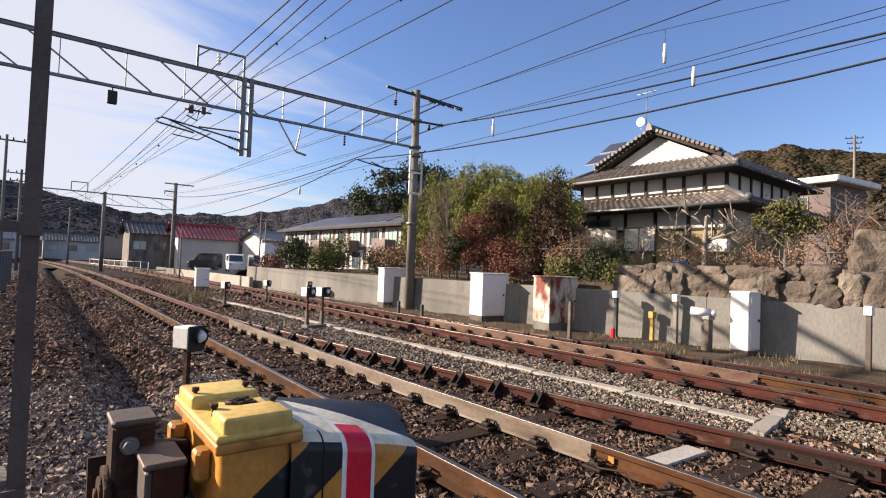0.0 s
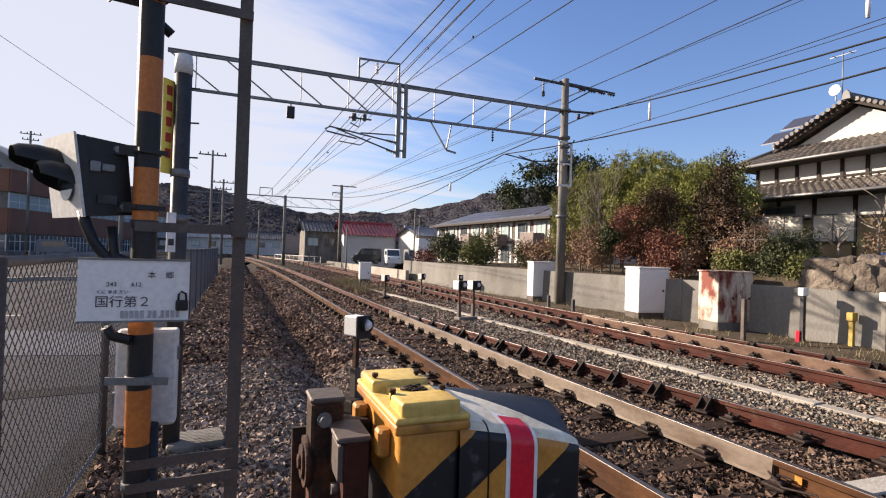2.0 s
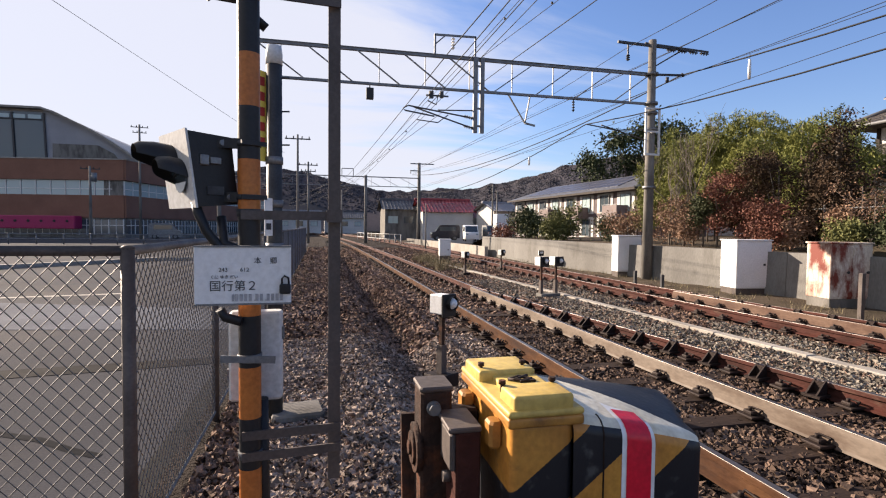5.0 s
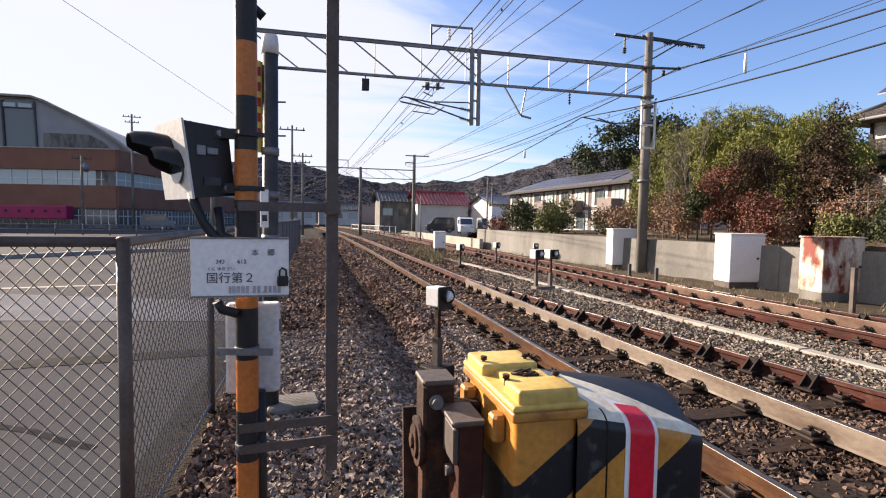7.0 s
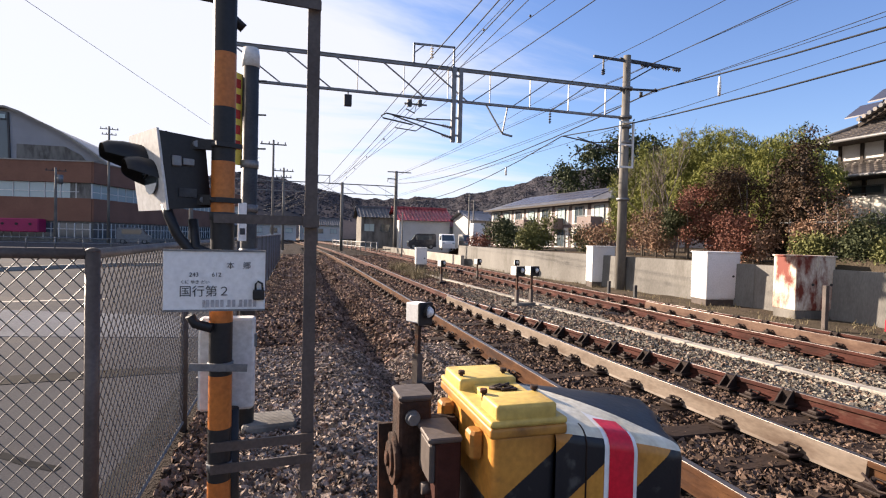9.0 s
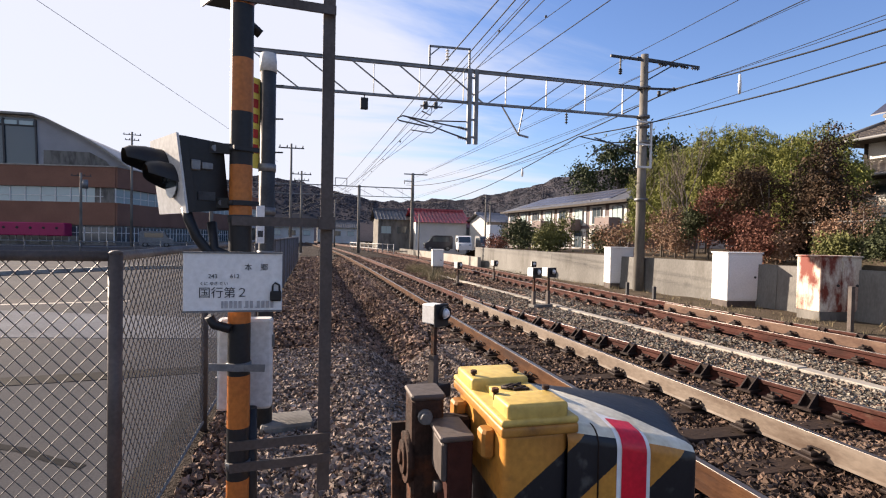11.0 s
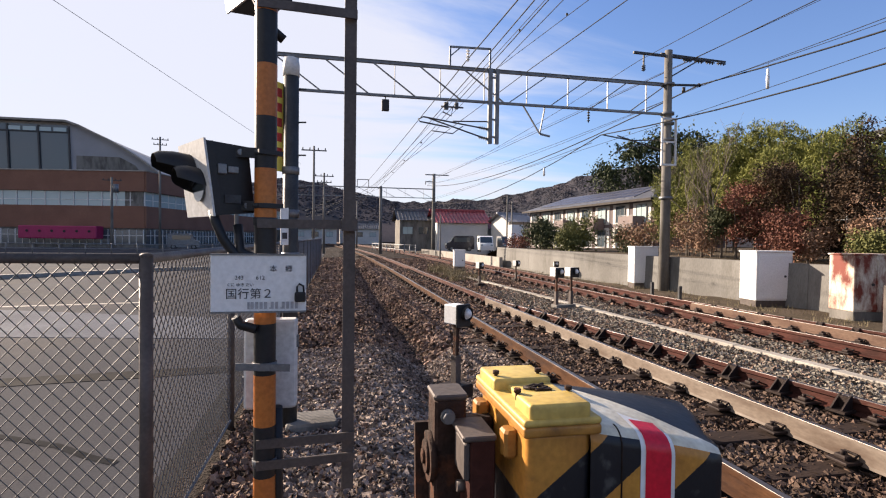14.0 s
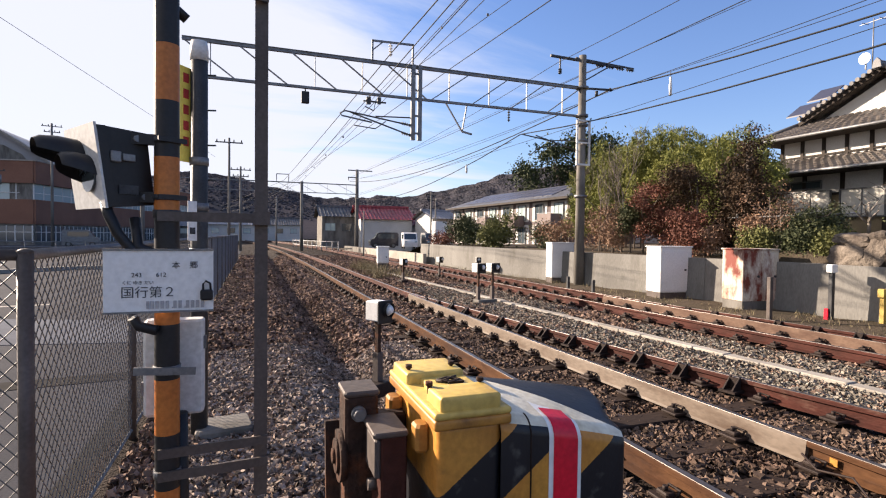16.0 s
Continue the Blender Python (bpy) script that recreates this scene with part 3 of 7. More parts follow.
def trough():
    ob = thing("cable_trough", "pale concrete cable trough lids laid end to end", "cable trough", kind="structure")
    lid = Shape().box(0, 0, -0.12, 0.17, 0.492, 0.135, chamfer=0.01).mesh("trough_lid", M_CONC_PALE)
    rng = random.Random(9)
    knots = TROUGH
    y = 3.0
    while y < 24:
        d = (at_y(knots, y + 0.3) - at_y(knots, y - 0.3)) / 0.6
        lo = part("trough_lid", lid, None, ob)
        lo.matrix_basis = pose(at_y(knots, y), y, -0.005 + rng.uniform(-0.008, 0.008), 0, 0, -math.degrees(math.atan(d)) + rng.uniform(-0.7, 0.7))
        y += 0.5
    cross = Shape().box(0, 0, -0.12, 0.16, 0.46, 0.135, chamfer=0.01).mesh("trough_lid", M_CONC_PALE)
    for i in range(3):
        lo = part("trough_lid", cross, None, ob)
        lo.matrix_basis = pose(6.05 + 0.44 * i, 2.62 + 0.07 * i, -0.005 - 0.006 * i, 0, 0, 99 + 2 * i)


trough()


# ---- retaining wall, stone wall and raised gardens ----
def walls():
    top = lambda y: 1.07
    ys = [-4 + 4.85 * i for i in range(11)]
    ob = thing("wall_retaining", "long weathered concrete retaining wall with dark stains", "wall", kind="structure")
    for a, b in zip(ys, ys[1:]):
        if a > 29.5:
            break
        xa, xb = wall_x(a), wall_x(b - 0.012)
        p = Shape()
        b -= 0.012
        p.add([(xa, a, -0.3), (xb, b, -0.3), (xb + 0.04, b, top(b)), (xa + 0.04, a, top(a)), (xa + 0.3, a, -0.3), (xb + 0.3, b, -0.3), (xb + 0.3, b, top(b)), (xa + 0.3, a, top(a))], [(0, 1, 2, 3), (3, 2, 6, 7), (0, 3, 7, 4), (1, 5, 6, 2), (4, 7, 6, 5), (0, 4, 5, 1)])
        part("wall_panel", p, M_WALL, ob)
    # raised ground behind it
    g = Shape()
    verts, faces = [], []
    rows = [-4 + 2 * i for i in range(27)]
    for y in rows:
        lift = 0.62 if y < 8.0 else max(0.0, 0.62 - (y - 8.0) * 0.4)
        k = 1.0 if y < 31 else max(0.05, 1 - (y - 31) * 0.35)
        verts += [(wall_x(y) + 0.2, y, 1.0 * k), (wall_x(y) + (0.95 if y < 8.2 else 0.6), y, (1.04 + lift) * k), (wall_x(y) + 16, y, (1.15 + lift) * k), (wall_x(y) + 60, y, 1.6)]
    for j in range(len(rows) - 1):
        faces += [(4 * j + i, 4 * j + i + 1, 4 * j + i + 5, 4 * j + i + 4) for i in range(3)]
    g.add(verts, faces, True)
    single("garden_ground", g, M_EARTH, "raised garden earth behind the walls", "ground", kind="structure")


walls()


def boulder(seed, sx, sy, sz):
    rng = random.Random(seed)
    bm = bmesh.new()
    bmesh.ops.create_icosphere(bm, subdivisions=3, radius=0.5)
    for v in bm.verts:
        p = v.co.copy()
        cube = max(abs(p.x), abs(p.y), abs(p.z))
        p *= 0.2 + 0.8 * (0.5 / max(cube, 0.2)) * 0.84
        p *= 1 + 0.24 * noise.noise(p * 3 + Vector((seed * 3.1, 0, 0))) + 0.10 * noise.noise(p * 8 + Vector((seed, 2, 0)))
        v.co = (p.x * sx, p.y * sy, p.z * sz)
    me = bpy.data.meshes.new("stone")
    bm.to_mesh(me)
    bm.free()
    me.materials.append(M_ROCK)
    return me


def stone_wall():
    ob = thing("wall_stone", "dry wall of brown boulders set on the concrete wall", "wall", kind="structure")
    rng = random.Random(11)
    for row, (z, h) in enumerate(((1.04, 0.46), (1.47, 0.23))):
        y = 1.0 + 0.2 * row
        i = 0
        while y < 7.75:
            w = rng.uniform(0.26, 0.72) if row == 0 else rng.uniform(0.3, 0.66)
            hh = h * rng.uniform(0.85, 1.4)
            st = part("stone", boulder(row * 50 + i, rng.uniform(0.42, 0.55), w * 1.24, hh * 1.32), None, ob)
            st.matrix_basis = pose(wall_x(y + w / 2) + 0.27 + 0.1 * row + rng.uniform(-0.05, 0.05), y + w / 2, z + hh * 0.45, rng.uniform(-16, 16), rng.uniform(-10, 10), rng.uniform(-8, 8))
            y += w * 0.93
            i += 1


stone_wall()


# ---- relay cabinets by the wall ----
def cabinet(x, y, turn, sx, sy, h, label, coat, base=0.16, doors=1):
    ob = thing("relay_cabinet", label, "cabinet", x, y, 0.0, turn, group="trackside cabinets")
    part("plinth", Shape().box(0, 0, -0.06, sx * 0.97, sy * 0.95, base + 0.06, chamfer=0.008), M_POST if coat is M_WHITE else M_CONC, ob, "dark plinth" if coat is M_WHITE else "concrete plinth")
    part("body", Shape().box(0, 0, base, sx, sy, h - base - 0.03, chamfer=0.012), coat, ob)
    part("lid", Shape().box(0, 0, h - 0.035, sx + 0.05, sy + 0.05, 0.035, chamfer=0.01), coat, ob)
    n = doors
    for i in range(n):
        w = (sx - 0.06) / n
        cx = -sx / 2 + 0.03 + w * (i + 0.5)
        d = part("door", Shape().box(cx, -sy / 2 - 0.006, base + 0.04, w - 0.02, 0.016, h - base - 0.14, chamfer=0.004), coat, ob)
        part("handle", Shape().tube([(cx + w * 0.3, -sy / 2 - 0.012, h * 0.55), (cx + w * 0.3, -sy / 2 - 0.035, h * 0.55)], 0.028, 8), M_DARK, d, "dark round lock handle")
        for zz in (0.25, 0.85):
            part("hinge", Shape().box(cx - w * 0.42, -sy / 2 - 0.018, base + (h - base) * zz - 0.05, 0.03, 0.02, 0.1), coat, d)
    return ob


cabinet(10.2, 16.25, -7, 0.82, 0.5, 1.38, "white enamelled relay cabinet beside a concrete pole", M_WHITE)
cabinet(10.44, 11.40, -7, 0.92, 0.62, 1.36, "white enamelled relay cabinet on a dark plinth", M_WHITE)
cabinet(10.66, 9.17, -7, 0.94, 0.62, 1.36, "rust-stained white relay cabinet with two doors", M_RUSTED, base=0.2, doors=2)
cabinet(11.2, 4.85, -7, 0.42, 0.36, 1.24, "slim white relay cabinet close to the wall", M_WHITE, base=0.1)


# ---- overhead line gantry ----
def gantry(y, x0, x1, z_low, z_high, label, bays, joint=None):
    ob = thing("gantry", label, "gantry", 0, y, 0)
    part("upper_chord", Shape().bar((x0, 0, z_high), (x1, 0, z_high), 0.09, 0.075).bar((x0, 0, z_high + 0.045), (x1, 0, z_high + 0.045), 0.14, 0.012), M_GALV, ob)
    part("lower_chord", Shape().bar((x0, 0, z_low), (x1, 0, z_low), 0.09, 0.065), M_GALV, ob)
    step = (x1 - x0) / bays
    for i in range(bays):
        x = x0 + step * i
        part("lattice_post", Shape().bar((x + step * 0.5, 0.03, z_low), (x + step * 0.5, 0.03, z_high), 0.05, 0.02), M_GALV, ob)
        up = x + step / 2 < (joint or 99)
        a, b = ((x, z_high), (x + step * 0.96, z_low)) if up else ((x + step * 0.04, z_low), (x + step, z_high))
        part("lattice_brace", Shape().bar((a[0], -0.03, a[1]), (b[0], -0.03, b[1]), 0.05, 0.03), M_GALV, ob)
    return ob


def insulator(s, p, q, r=0.05, discs=3):
    p, q = Vector(p), Vector(q)
    s.tube([p, q], r * 0.35, 6)
    for i in range(discs):
        c = p.lerp(q, (i + 0.7) / (discs + 0.4))
        d = (q - p).normalized() * 0.012
        s.tube([c - d, c + d], r, 8)


near_gantry = gantry(15.0, -1.6, 10.05, 5.5, 6.4, "grey lattice steel gantry carrying the overhead wires", 9, 4.4)


def gantry_fittings(ob):
    # square frame on top
    part("wire_frame", Shape().bar((3.2, 0, 6.4), (3.2, 0, 7.0), 0.05).bar((4.38, 0, 6.4), (4.38, 0, 7.03), 0.05).bar((3.18, 0, 7.0), (4.4, 0, 7.03), 0.05).bar((3.22, 0, 6.75), (3.5, 0, 7.0), 0.03), M_GALV, ob)
    ins = Shape(); insulator(ins, (3.72, 0, 6.98), (3.72, 0, 6.62), 0.055, 4)
    part("insulator", ins, M_CERAMIC, ob, "white porcelain insulator")
    # hanging post with the cantilever
    part("drop_post", Shape().bar((4.38, -0.06, 4.3), (4.38, -0.06, 6.45), 0.09, 0.12).bar((4.58, -0.06, 4.3), (4.58, -0.06, 6.45), 0.09, 0.12).bar((4.38, -0.06, 4.5), (4.58, -0.06, 4.5), 0.05).bar((4.38, -0.06, 5.0), (4.58, -0.06, 5.0), 0.05).bar((4.38, -0.06, 6.2), (4.58, -0.06, 6.2), 0.05), M_GALV, ob)
    part("cantilever", Shape().tube([(4.4, 0, 4.42), (2.6, 0, 4.95)], 0.022, 6).tube([(4.4, 0, 4.72), (2.45, 0, 4.98), (2.3, 0, 4.9), (2.36, 0, 4.84), (3.2, 0, 4.72)], 0.022, 6).tube([(4.4, 0, 4.95), (3.3, 0, 4.9)], 0.02, 6).tube([(3.6, 0, 4.78), (3.3, 0, 4.55), (2.7, 0, 4.6)], 0.016, 6), M_DARK, ob, "dark cantilever arm")
    for z in (4.44, 4.72):
        ins = Shape()
        insulator(ins, (4.34, 0, z), (4.05, 0, z + 0.06), 0.05, 4)
        part("insulator", ins, M_DARK, ob)
    part("pulley_clamp", Shape().box(3.1, 0, 5.22, 0.12, 0.1, 0.2).box(3.4, 0, 5.25, 0.1, 0.1, 0.18).bar((2.95, 0, 5.3), (3.6, 0, 5.3), 0.04).tube([(3.0, 0, 5.15), (3.25, 0, 5.05), (3.3, 0, 5.3)], 0.02, 6), M_DARK, ob, "dark wire clamps")
    # V hanger
    part("v_hanger", Shape().bar((5.4, 0, 5.48), (5.93, 0, 4.68), 0.05, 0.03).bar((6.08, 0, 5.48), (5.93, 0, 4.68), 0.05, 0.03).bar((5.93, 0, 4.68), (6.25, 0, 4.62), 0.05), M_GALV, ob)
    part("speaker_box", Shape().box(1.38, 0, 5.08, 0.2, 0.16, 0.3, chamfer=0.01).bar((1.38, 0, 5.35), (1.38, 0, 5.52), 0.03), M_BLACK, ob, "black box hung under the beam")
    ins = Shape(); insulator(ins, (7.48, 0, 5.45), (7.48, 0, 5.1), 0.045, 4)
    part("insulator", ins, M_DARK, ob)


gantry_fittings(near_gantry)


def concrete_pole(x, y, h, label, r0=0.165, r1=0.115):
    ob = thing("concrete_pole", label, "pole", x, y, 0)
    part("shaft", Shape().tube([(0, 0, -0.2), (0, 0, h)], [r0, r1], 16), M_CONC, ob)
    return ob


pole = concrete_pole(10.1, 14.95, 7.45, "tall grey concrete pole holding the gantry")


def pole_fittings(ob):
    part("crossarm", Shape().bar((-1.2, 0, 7.3), (1.5, 0, 7.25), 0.07).bar((-0.2, 0.1, 7.38), (2.1, 0.1, 7.3), 0.05).bar((-0.85, 0, 7.3), (-0.85, 0, 6.95), 0.04).bar((0, 0, 6.6), (1.0, 0, 7.2), 0.04), M_DARK, ob, "dark steel crossarm")
    for x in (0.5, 0.9, 1.3, 1.7):
        ins = Shape(); insulator(ins, (x, 0, 7.2), (x + 0.25, -0.1, 7.16), 0.06, 3)
        part("insulator", ins, M_DARK, ob)
    ins = Shape(); insulator(ins, (-0.85, 0, 6.95), (-0.85, 0, 6.75), 0.06, 3)
    part("insulator", ins, M_DARK, ob)
    for z in (6.4, 5.5, 5.2, 4.7, 2.9):
        part("band", Shape().tube([(0, 0, z - 0.04), (0, 0, z + 0.04)], 0.2, 14), M_GALV, ob, "steel clamp band")
    part("ladder_frame", Shape().bar((-0.3, -0.2, 3.9), (-0.3, -0.2, 5.3), 0.055).bar((0.16, -0.2, 3.9), (0.16, -0.2, 5.3), 0.055).bar((-0.33, -0.2, 3.9), (0.19, -0.2, 3.9), 0.06).bar((-0.3, -0.2, 4.6), (0.16, -0.2, 4.6), 0.05).bar((-0.33, -0.2, 5.3), (0.19, -0.2, 5.3), 0.06).bar((-0.05, -0.2, 4.6), (-0.05, 0.0, 4.6), 0.06), M_WHITE_DIRTY, ob, "pale rectangular bracket")
    part("arm", Shape().tube([(-0.1, 0, 4.7), (-1.2, 0, 4.62), (-2.2, 0, 4.75)], 0.02, 6).tube([(-0.1, 0, 4.35), (-1.7, 0, 4.75)], 0.02, 6).tube([(-0.9, 0, 4.5), (-1.6, 0, 4.35), (-1.9, 0, 4.1)], 0.016, 6), M_DARK, ob, "dark cantilever arm")
    part("stub_arm", Shape().bar((0, 0, 6.4), (1.1, 0, 6.46), 0.06).tube([(0.55, 0, 6.36), (0.55, 0, 6.2)], 0.05, 8).tube([(1.1, -0.04, 6.44), (1.1, 0.04, 6.5)], 0.05, 8), M_DARK, ob)


pole_fittings(pole)
far_gantry = gantry(52.0, -9.0, 9.6, 5.55, 6.45, "distant lattice gantry across the line", 10)


def points_ironwork():
    """Bolted joint plates and timbers where the turnout's rails meet."""
    for knots, ys, off in ((R3, (1.5, 2.5), -1), (R3, (1.5, 2.5), 1), (R5, (2.2, 4.6), -1), (R4, (2.0, 4.2), 1), (R2, (0.6, 1.6), 1)):
        ob = thing("joint_plate", "dark bolted steel joint plate along the rail", "joint plate", group="joint plates of the points")
        pts = [(at_y(knots, y) + off * 0.045, y) for y in np.linspace(ys[0], ys[1], 8)]
        part("plate", sweep([(-0.022, 0.02), (0.022, 0.02), (0.016, 0.10), (0.02, 0.125), (-0.02, 0.125), (-0.016, 0.10)], pts), M_IRON, ob)
        n = int((ys[1] - ys[0]) / 0.16)
        for i in range(n):
            y = ys[0] + 0.08 + 0.16 * i
            x = at_y(knots, y) + off * 0.07
            part("bolt", Shape().tube([(x - 0.02, y, 0.075), (x + 0.025, y, 0.075)], 0.017, 6), M_IRON, ob)
    for x, y, w, d in ((4.5, 2.72, 0.75, 0.2), (3.2, 2.1, 0.62, 0.24)):
        single("concrete_tie", Shape().box(x, y, -0.13, w, d, 0.125, turn=-3, chamfer=0.012), M_SLEEPER_GREY, "pale concrete tie between the rails", "sleeper", "pale ties")
    wirept = [(3.62, 2.95, 0.10), (3.55, 2.8, 0.06), (3.58, 2.6, 0.09), (3.5, 2.45, 0.03), (3.62, 2.25, 0.08)]
    single("bond_wire", Shape().tube(wirept, 0.008, 6), M_IRON, "rusty bond wire looped along the rail", "wire")
    single("paint_mark", Shape().box(3.742, 2.82, 0.05, 0.006, 0.05, 0.05), M_YELLOW, "smear of yellow marking paint on the rail", "paint mark")


points_ironwork()
part("pole", Shape().tube([(9.7, 0, -0.5), (9.7, 0, 8.0)], [0.2, 0.15], 10), M_CONC, far_gantry, "grey concrete pole")
part("pole", Shape().tube([(4.4, 0, -0.5), (4.4, 0, 6.6)], [0.16, 0.14], 10), M_CONC, far_gantry, "grey concrete pole")
part("pole", Shape().tube([(-9.0, 0, -0.5), (-9.0, 0, 7.0)], [0.2, 0.15], 10), M_CONC, far_gantry, "grey concrete pole")
part("wire_frame", Shape().bar((2.1, 0, 6.45), (2.1, 0, 7.2), 0.07).bar((3.2, 0, 6.45), (3.2, 0, 7.2), 0.07).bar((2.1, 0, 7.2), (3.2, 0, 7.2), 0.07), M_GALV, far_gantry)
part("crossarm", Shape().bar((8.8, 0, 7.9), (11.2, 0, 7.9), 0.1).bar((8.8, 0, 7.2), (9.8, 0, 7.2), 0.1).bar((8.85, 0, 7.2), (8.85, 0, 6.9), 0.07), M_GALV, far_gantry)


# ---- overhead wires ----
def wire(points, r, label, sag=0.0, hangers=0):
    """One wire through its supports, sagging between them."""
    pts = []
    for a, b in zip(points, points[1:]):
        a, b = Vector(a), Vector(b)
        for i in range(12):
            t = i / 12
            p = a.lerp(b, t)
            p.z -= sag * (b - a).length / 30 * 4 * t * (1 - t)
            pts.append(p)
    pts.append(Vector(points[-1]))
    s = Shape().tube(pts, r, 5, cap=False)
    ob = single("overhead_wire", s, M_CABLE, label, "wire", "wires of the line")
    return pts


wire([(4.55, -14, 6.7), (3.74, 15, 6.72), (2.75, 52, 6.62), (-6, 110, 6.8)], 0.016, "dark messenger wire held by porcelain on the gantry", 0.05)
wire([(4.5, -14, 6.6), (4.25, 15, 6.55), (3.5, 52, 6.5), (-5, 110, 6.5)], 0.008, "thin beaded feeder wire over the near track", 0.02)
wire([(4.75, -14, 6.6), (4.66, 15, 6.58), (4.1, 52, 6.3), (-5, 110, 6.3)], 0.010, "dark feeder wire beside the gantry's hanging post", 0.02)
wire([(7.2, -14, 6.65), (5.42, 8.8, 6.6), (4.6, 15, 6.5)], 0.008, "thin beaded wire tied to the hanging post", 0.0)
wire([(7.75, -14, 6.7), (5.67, 15, 6.6), (2.7, 52, 6.0), (-6, 110, 6.0)], 0.012, "dark wire running across over the gantry", 0.03)
wire([(2.9, -14, 4.9), (2.7, 15, 4.62), (2.4, 52, 4.9), (-6, 110, 5.0)], 0.008, "contact wire over the near track", 0.0)
wire([(2.9, -14, 5.6), (2.75, 15, 4.98), (2.4, 52, 5.5), (-6, 110, 5.6)], 0.010, "catenary wire over the near track", 0.25)
wire([(8.0, -14, 5.6), (7.9, 15, 4.75), (8.4, 52, 5.6)], 0.016, "dark catenary wire over the far track", 1.0)
wire([(7.6, 15, 4.5), (8.0, 52, 4.9)], 0.008, "contact wire over the far track", 0.1)
wire([(11.5, -14, 7.3), (11.2, 5.5, 7.32), (11.0, 15, 7.28), (10.4, 52, 7.85)], 0.013, "dark power line on the pole's crossarm", 0.05)
wire([(16.0, -10, 7.5), (12.2, 4.5, 7.3), (11.4, 7.6, 7.3), (10.9, 15, 7.25), (10.0, 52, 7.8)], 0.007, "thin power line on the pole's crossarm", 0.0)
wire([(9.1, -14, 7.3), (9.15, 15, 7.1), (8.9, 52, 7.2)], 0.009, "thin feeder line under the pole's crossarm", 0.3)
wire([(11.3, -14, 6.45), (11.2, 15, 6.42), (9.0, 52, 6.9)], 0.009, "thin dark wire above the signal cable", 0.27)
wire([(11.3, -14, 6.45), (11.2, 15, 6.45), (9.1, 52, 7.0)], 0.008, "dark support wire of the signal cable", 0.44)
wire([(11.3, -14, 6.42), (11.2, 15, 6.48), (9.0, 52, 6.8)], 0.022, "thick black signal cable slung from the pole", 0.77)
wire([(10.4, -14, 5.3), (10.4, 15, 5.35), (9.5, 52, 5.5)], 0.008, "thin dark wire low on the pole", 0.0)
wire([(-4.0, 64.3, 10.1), (-14.3, 25.6, 13.1), (-19.0, 8.0, 14.4)], 0.014, "thin black wire slung over the lot", 0.0)


def bead(x, y, z):
    single("wire_bead", Shape().ball(x, y, z, 0.03, 8, 6), M_DARK, "small dark clamp bead on an overhead wire", "wire clamp", "beads on the wires")


for k in range(5):
    bead(4.33 - 0.03 * (k - 2), 6.2 + 3.1 * k, 6.56)
for k in range(3):
    bead(5.42 - 0.078 * 2.6 * (k - 1) * (1.0 if k < 2 else 1.7), 8.8 + 2.6 * (k - 1), 6.6)
for k in range(4):
    bead(2.72, 17 + 4.2 * k, 4.62 + 0.03 * k)


def hanger(x, y, z, h=0.34, hook=0.02):
    ob = thing("wire_tag", "white plastic sleeve hanging from the wires", "wire tag", x, y, z, group="white sleeves on the wires")
    part("sleeve", Shape().tube([(0, 0, -h), (0, 0, -h * 0.5), (0, 0, -0.03)], [0.035, 0.045, 0.03], 10), M_WHITE, ob)
    part("hook", Shape().tube([(0, 0, -0.03), (0, 0, hook)], 0.008, 6), M_DARK, ob)


for p in ((11.586, 6.88, 6.98, 0.5, 0.325), (11.231, 6.0, 6.085, 0.46, 0.03), (11.21, 12.3, 6.18, 0.56, 0.13), (7.955, 19.5, 4.37)):
    hanger(*p)


# ---- the crossing's warning post ----
def crossing_post():
    ob = thing("crossing_post", "black and orange striped warning post of a level crossing", "warning post", -0.27, 3.04, 0)
    edges = [-0.1] + [0.19 + 0.2425 * i for i in range(13)] + [3.5]
    for i, (a, b) in enumerate(zip(edges, edges[1:])):
        part("band", Shape().tube([(0, 0, a), (0, 0, b)], 0.0505 + 0.0004 * (i % 2), 20, cap=i == 13), M_BLACK if i % 2 == 0 else M_ORANGE, ob, "black band" if i % 2 == 0 else "orange band")
    # steel straps
    for z in (0.50, 0.96, 1.64):
        part("strap", Shape().tube([(0, 0, z - 0.018), (0, 0, z + 0.018)], 0.056, 16), M_GALV if z < 1 else M_DARK, ob, "steel strap")
    part("panel_bracket", Shape().bar((-0.12, -0.058, 0.97), (0.12, -0.058, 0.955), 0.012, 0.032), M_GALV, ob, "galvanised bracket")
    part("conduit", Shape().tube([(-0.12, -0.02, 1.62), (-0.1, -0.05, 1.5), (-0.02, -0.07, 1.46)], 0.022, 8), M_BLACK, ob, "black ribbed conduit")
    part("conduit", Shape().tube([(-0.12, -0.06, 1.2), (-0.1, -0.05, 1.16), (-0.03, -0.06, 1.14)], 0.022, 8), M_BLACK, ob, "black ribbed conduit")
    part("conduit", Shape().tube([(0.05, 0.03, 0.75), (0.06, 0.03, -0.05)], 0.03, 8), M_BLACK, ob, "black pipe")
    return ob


crossing_post()


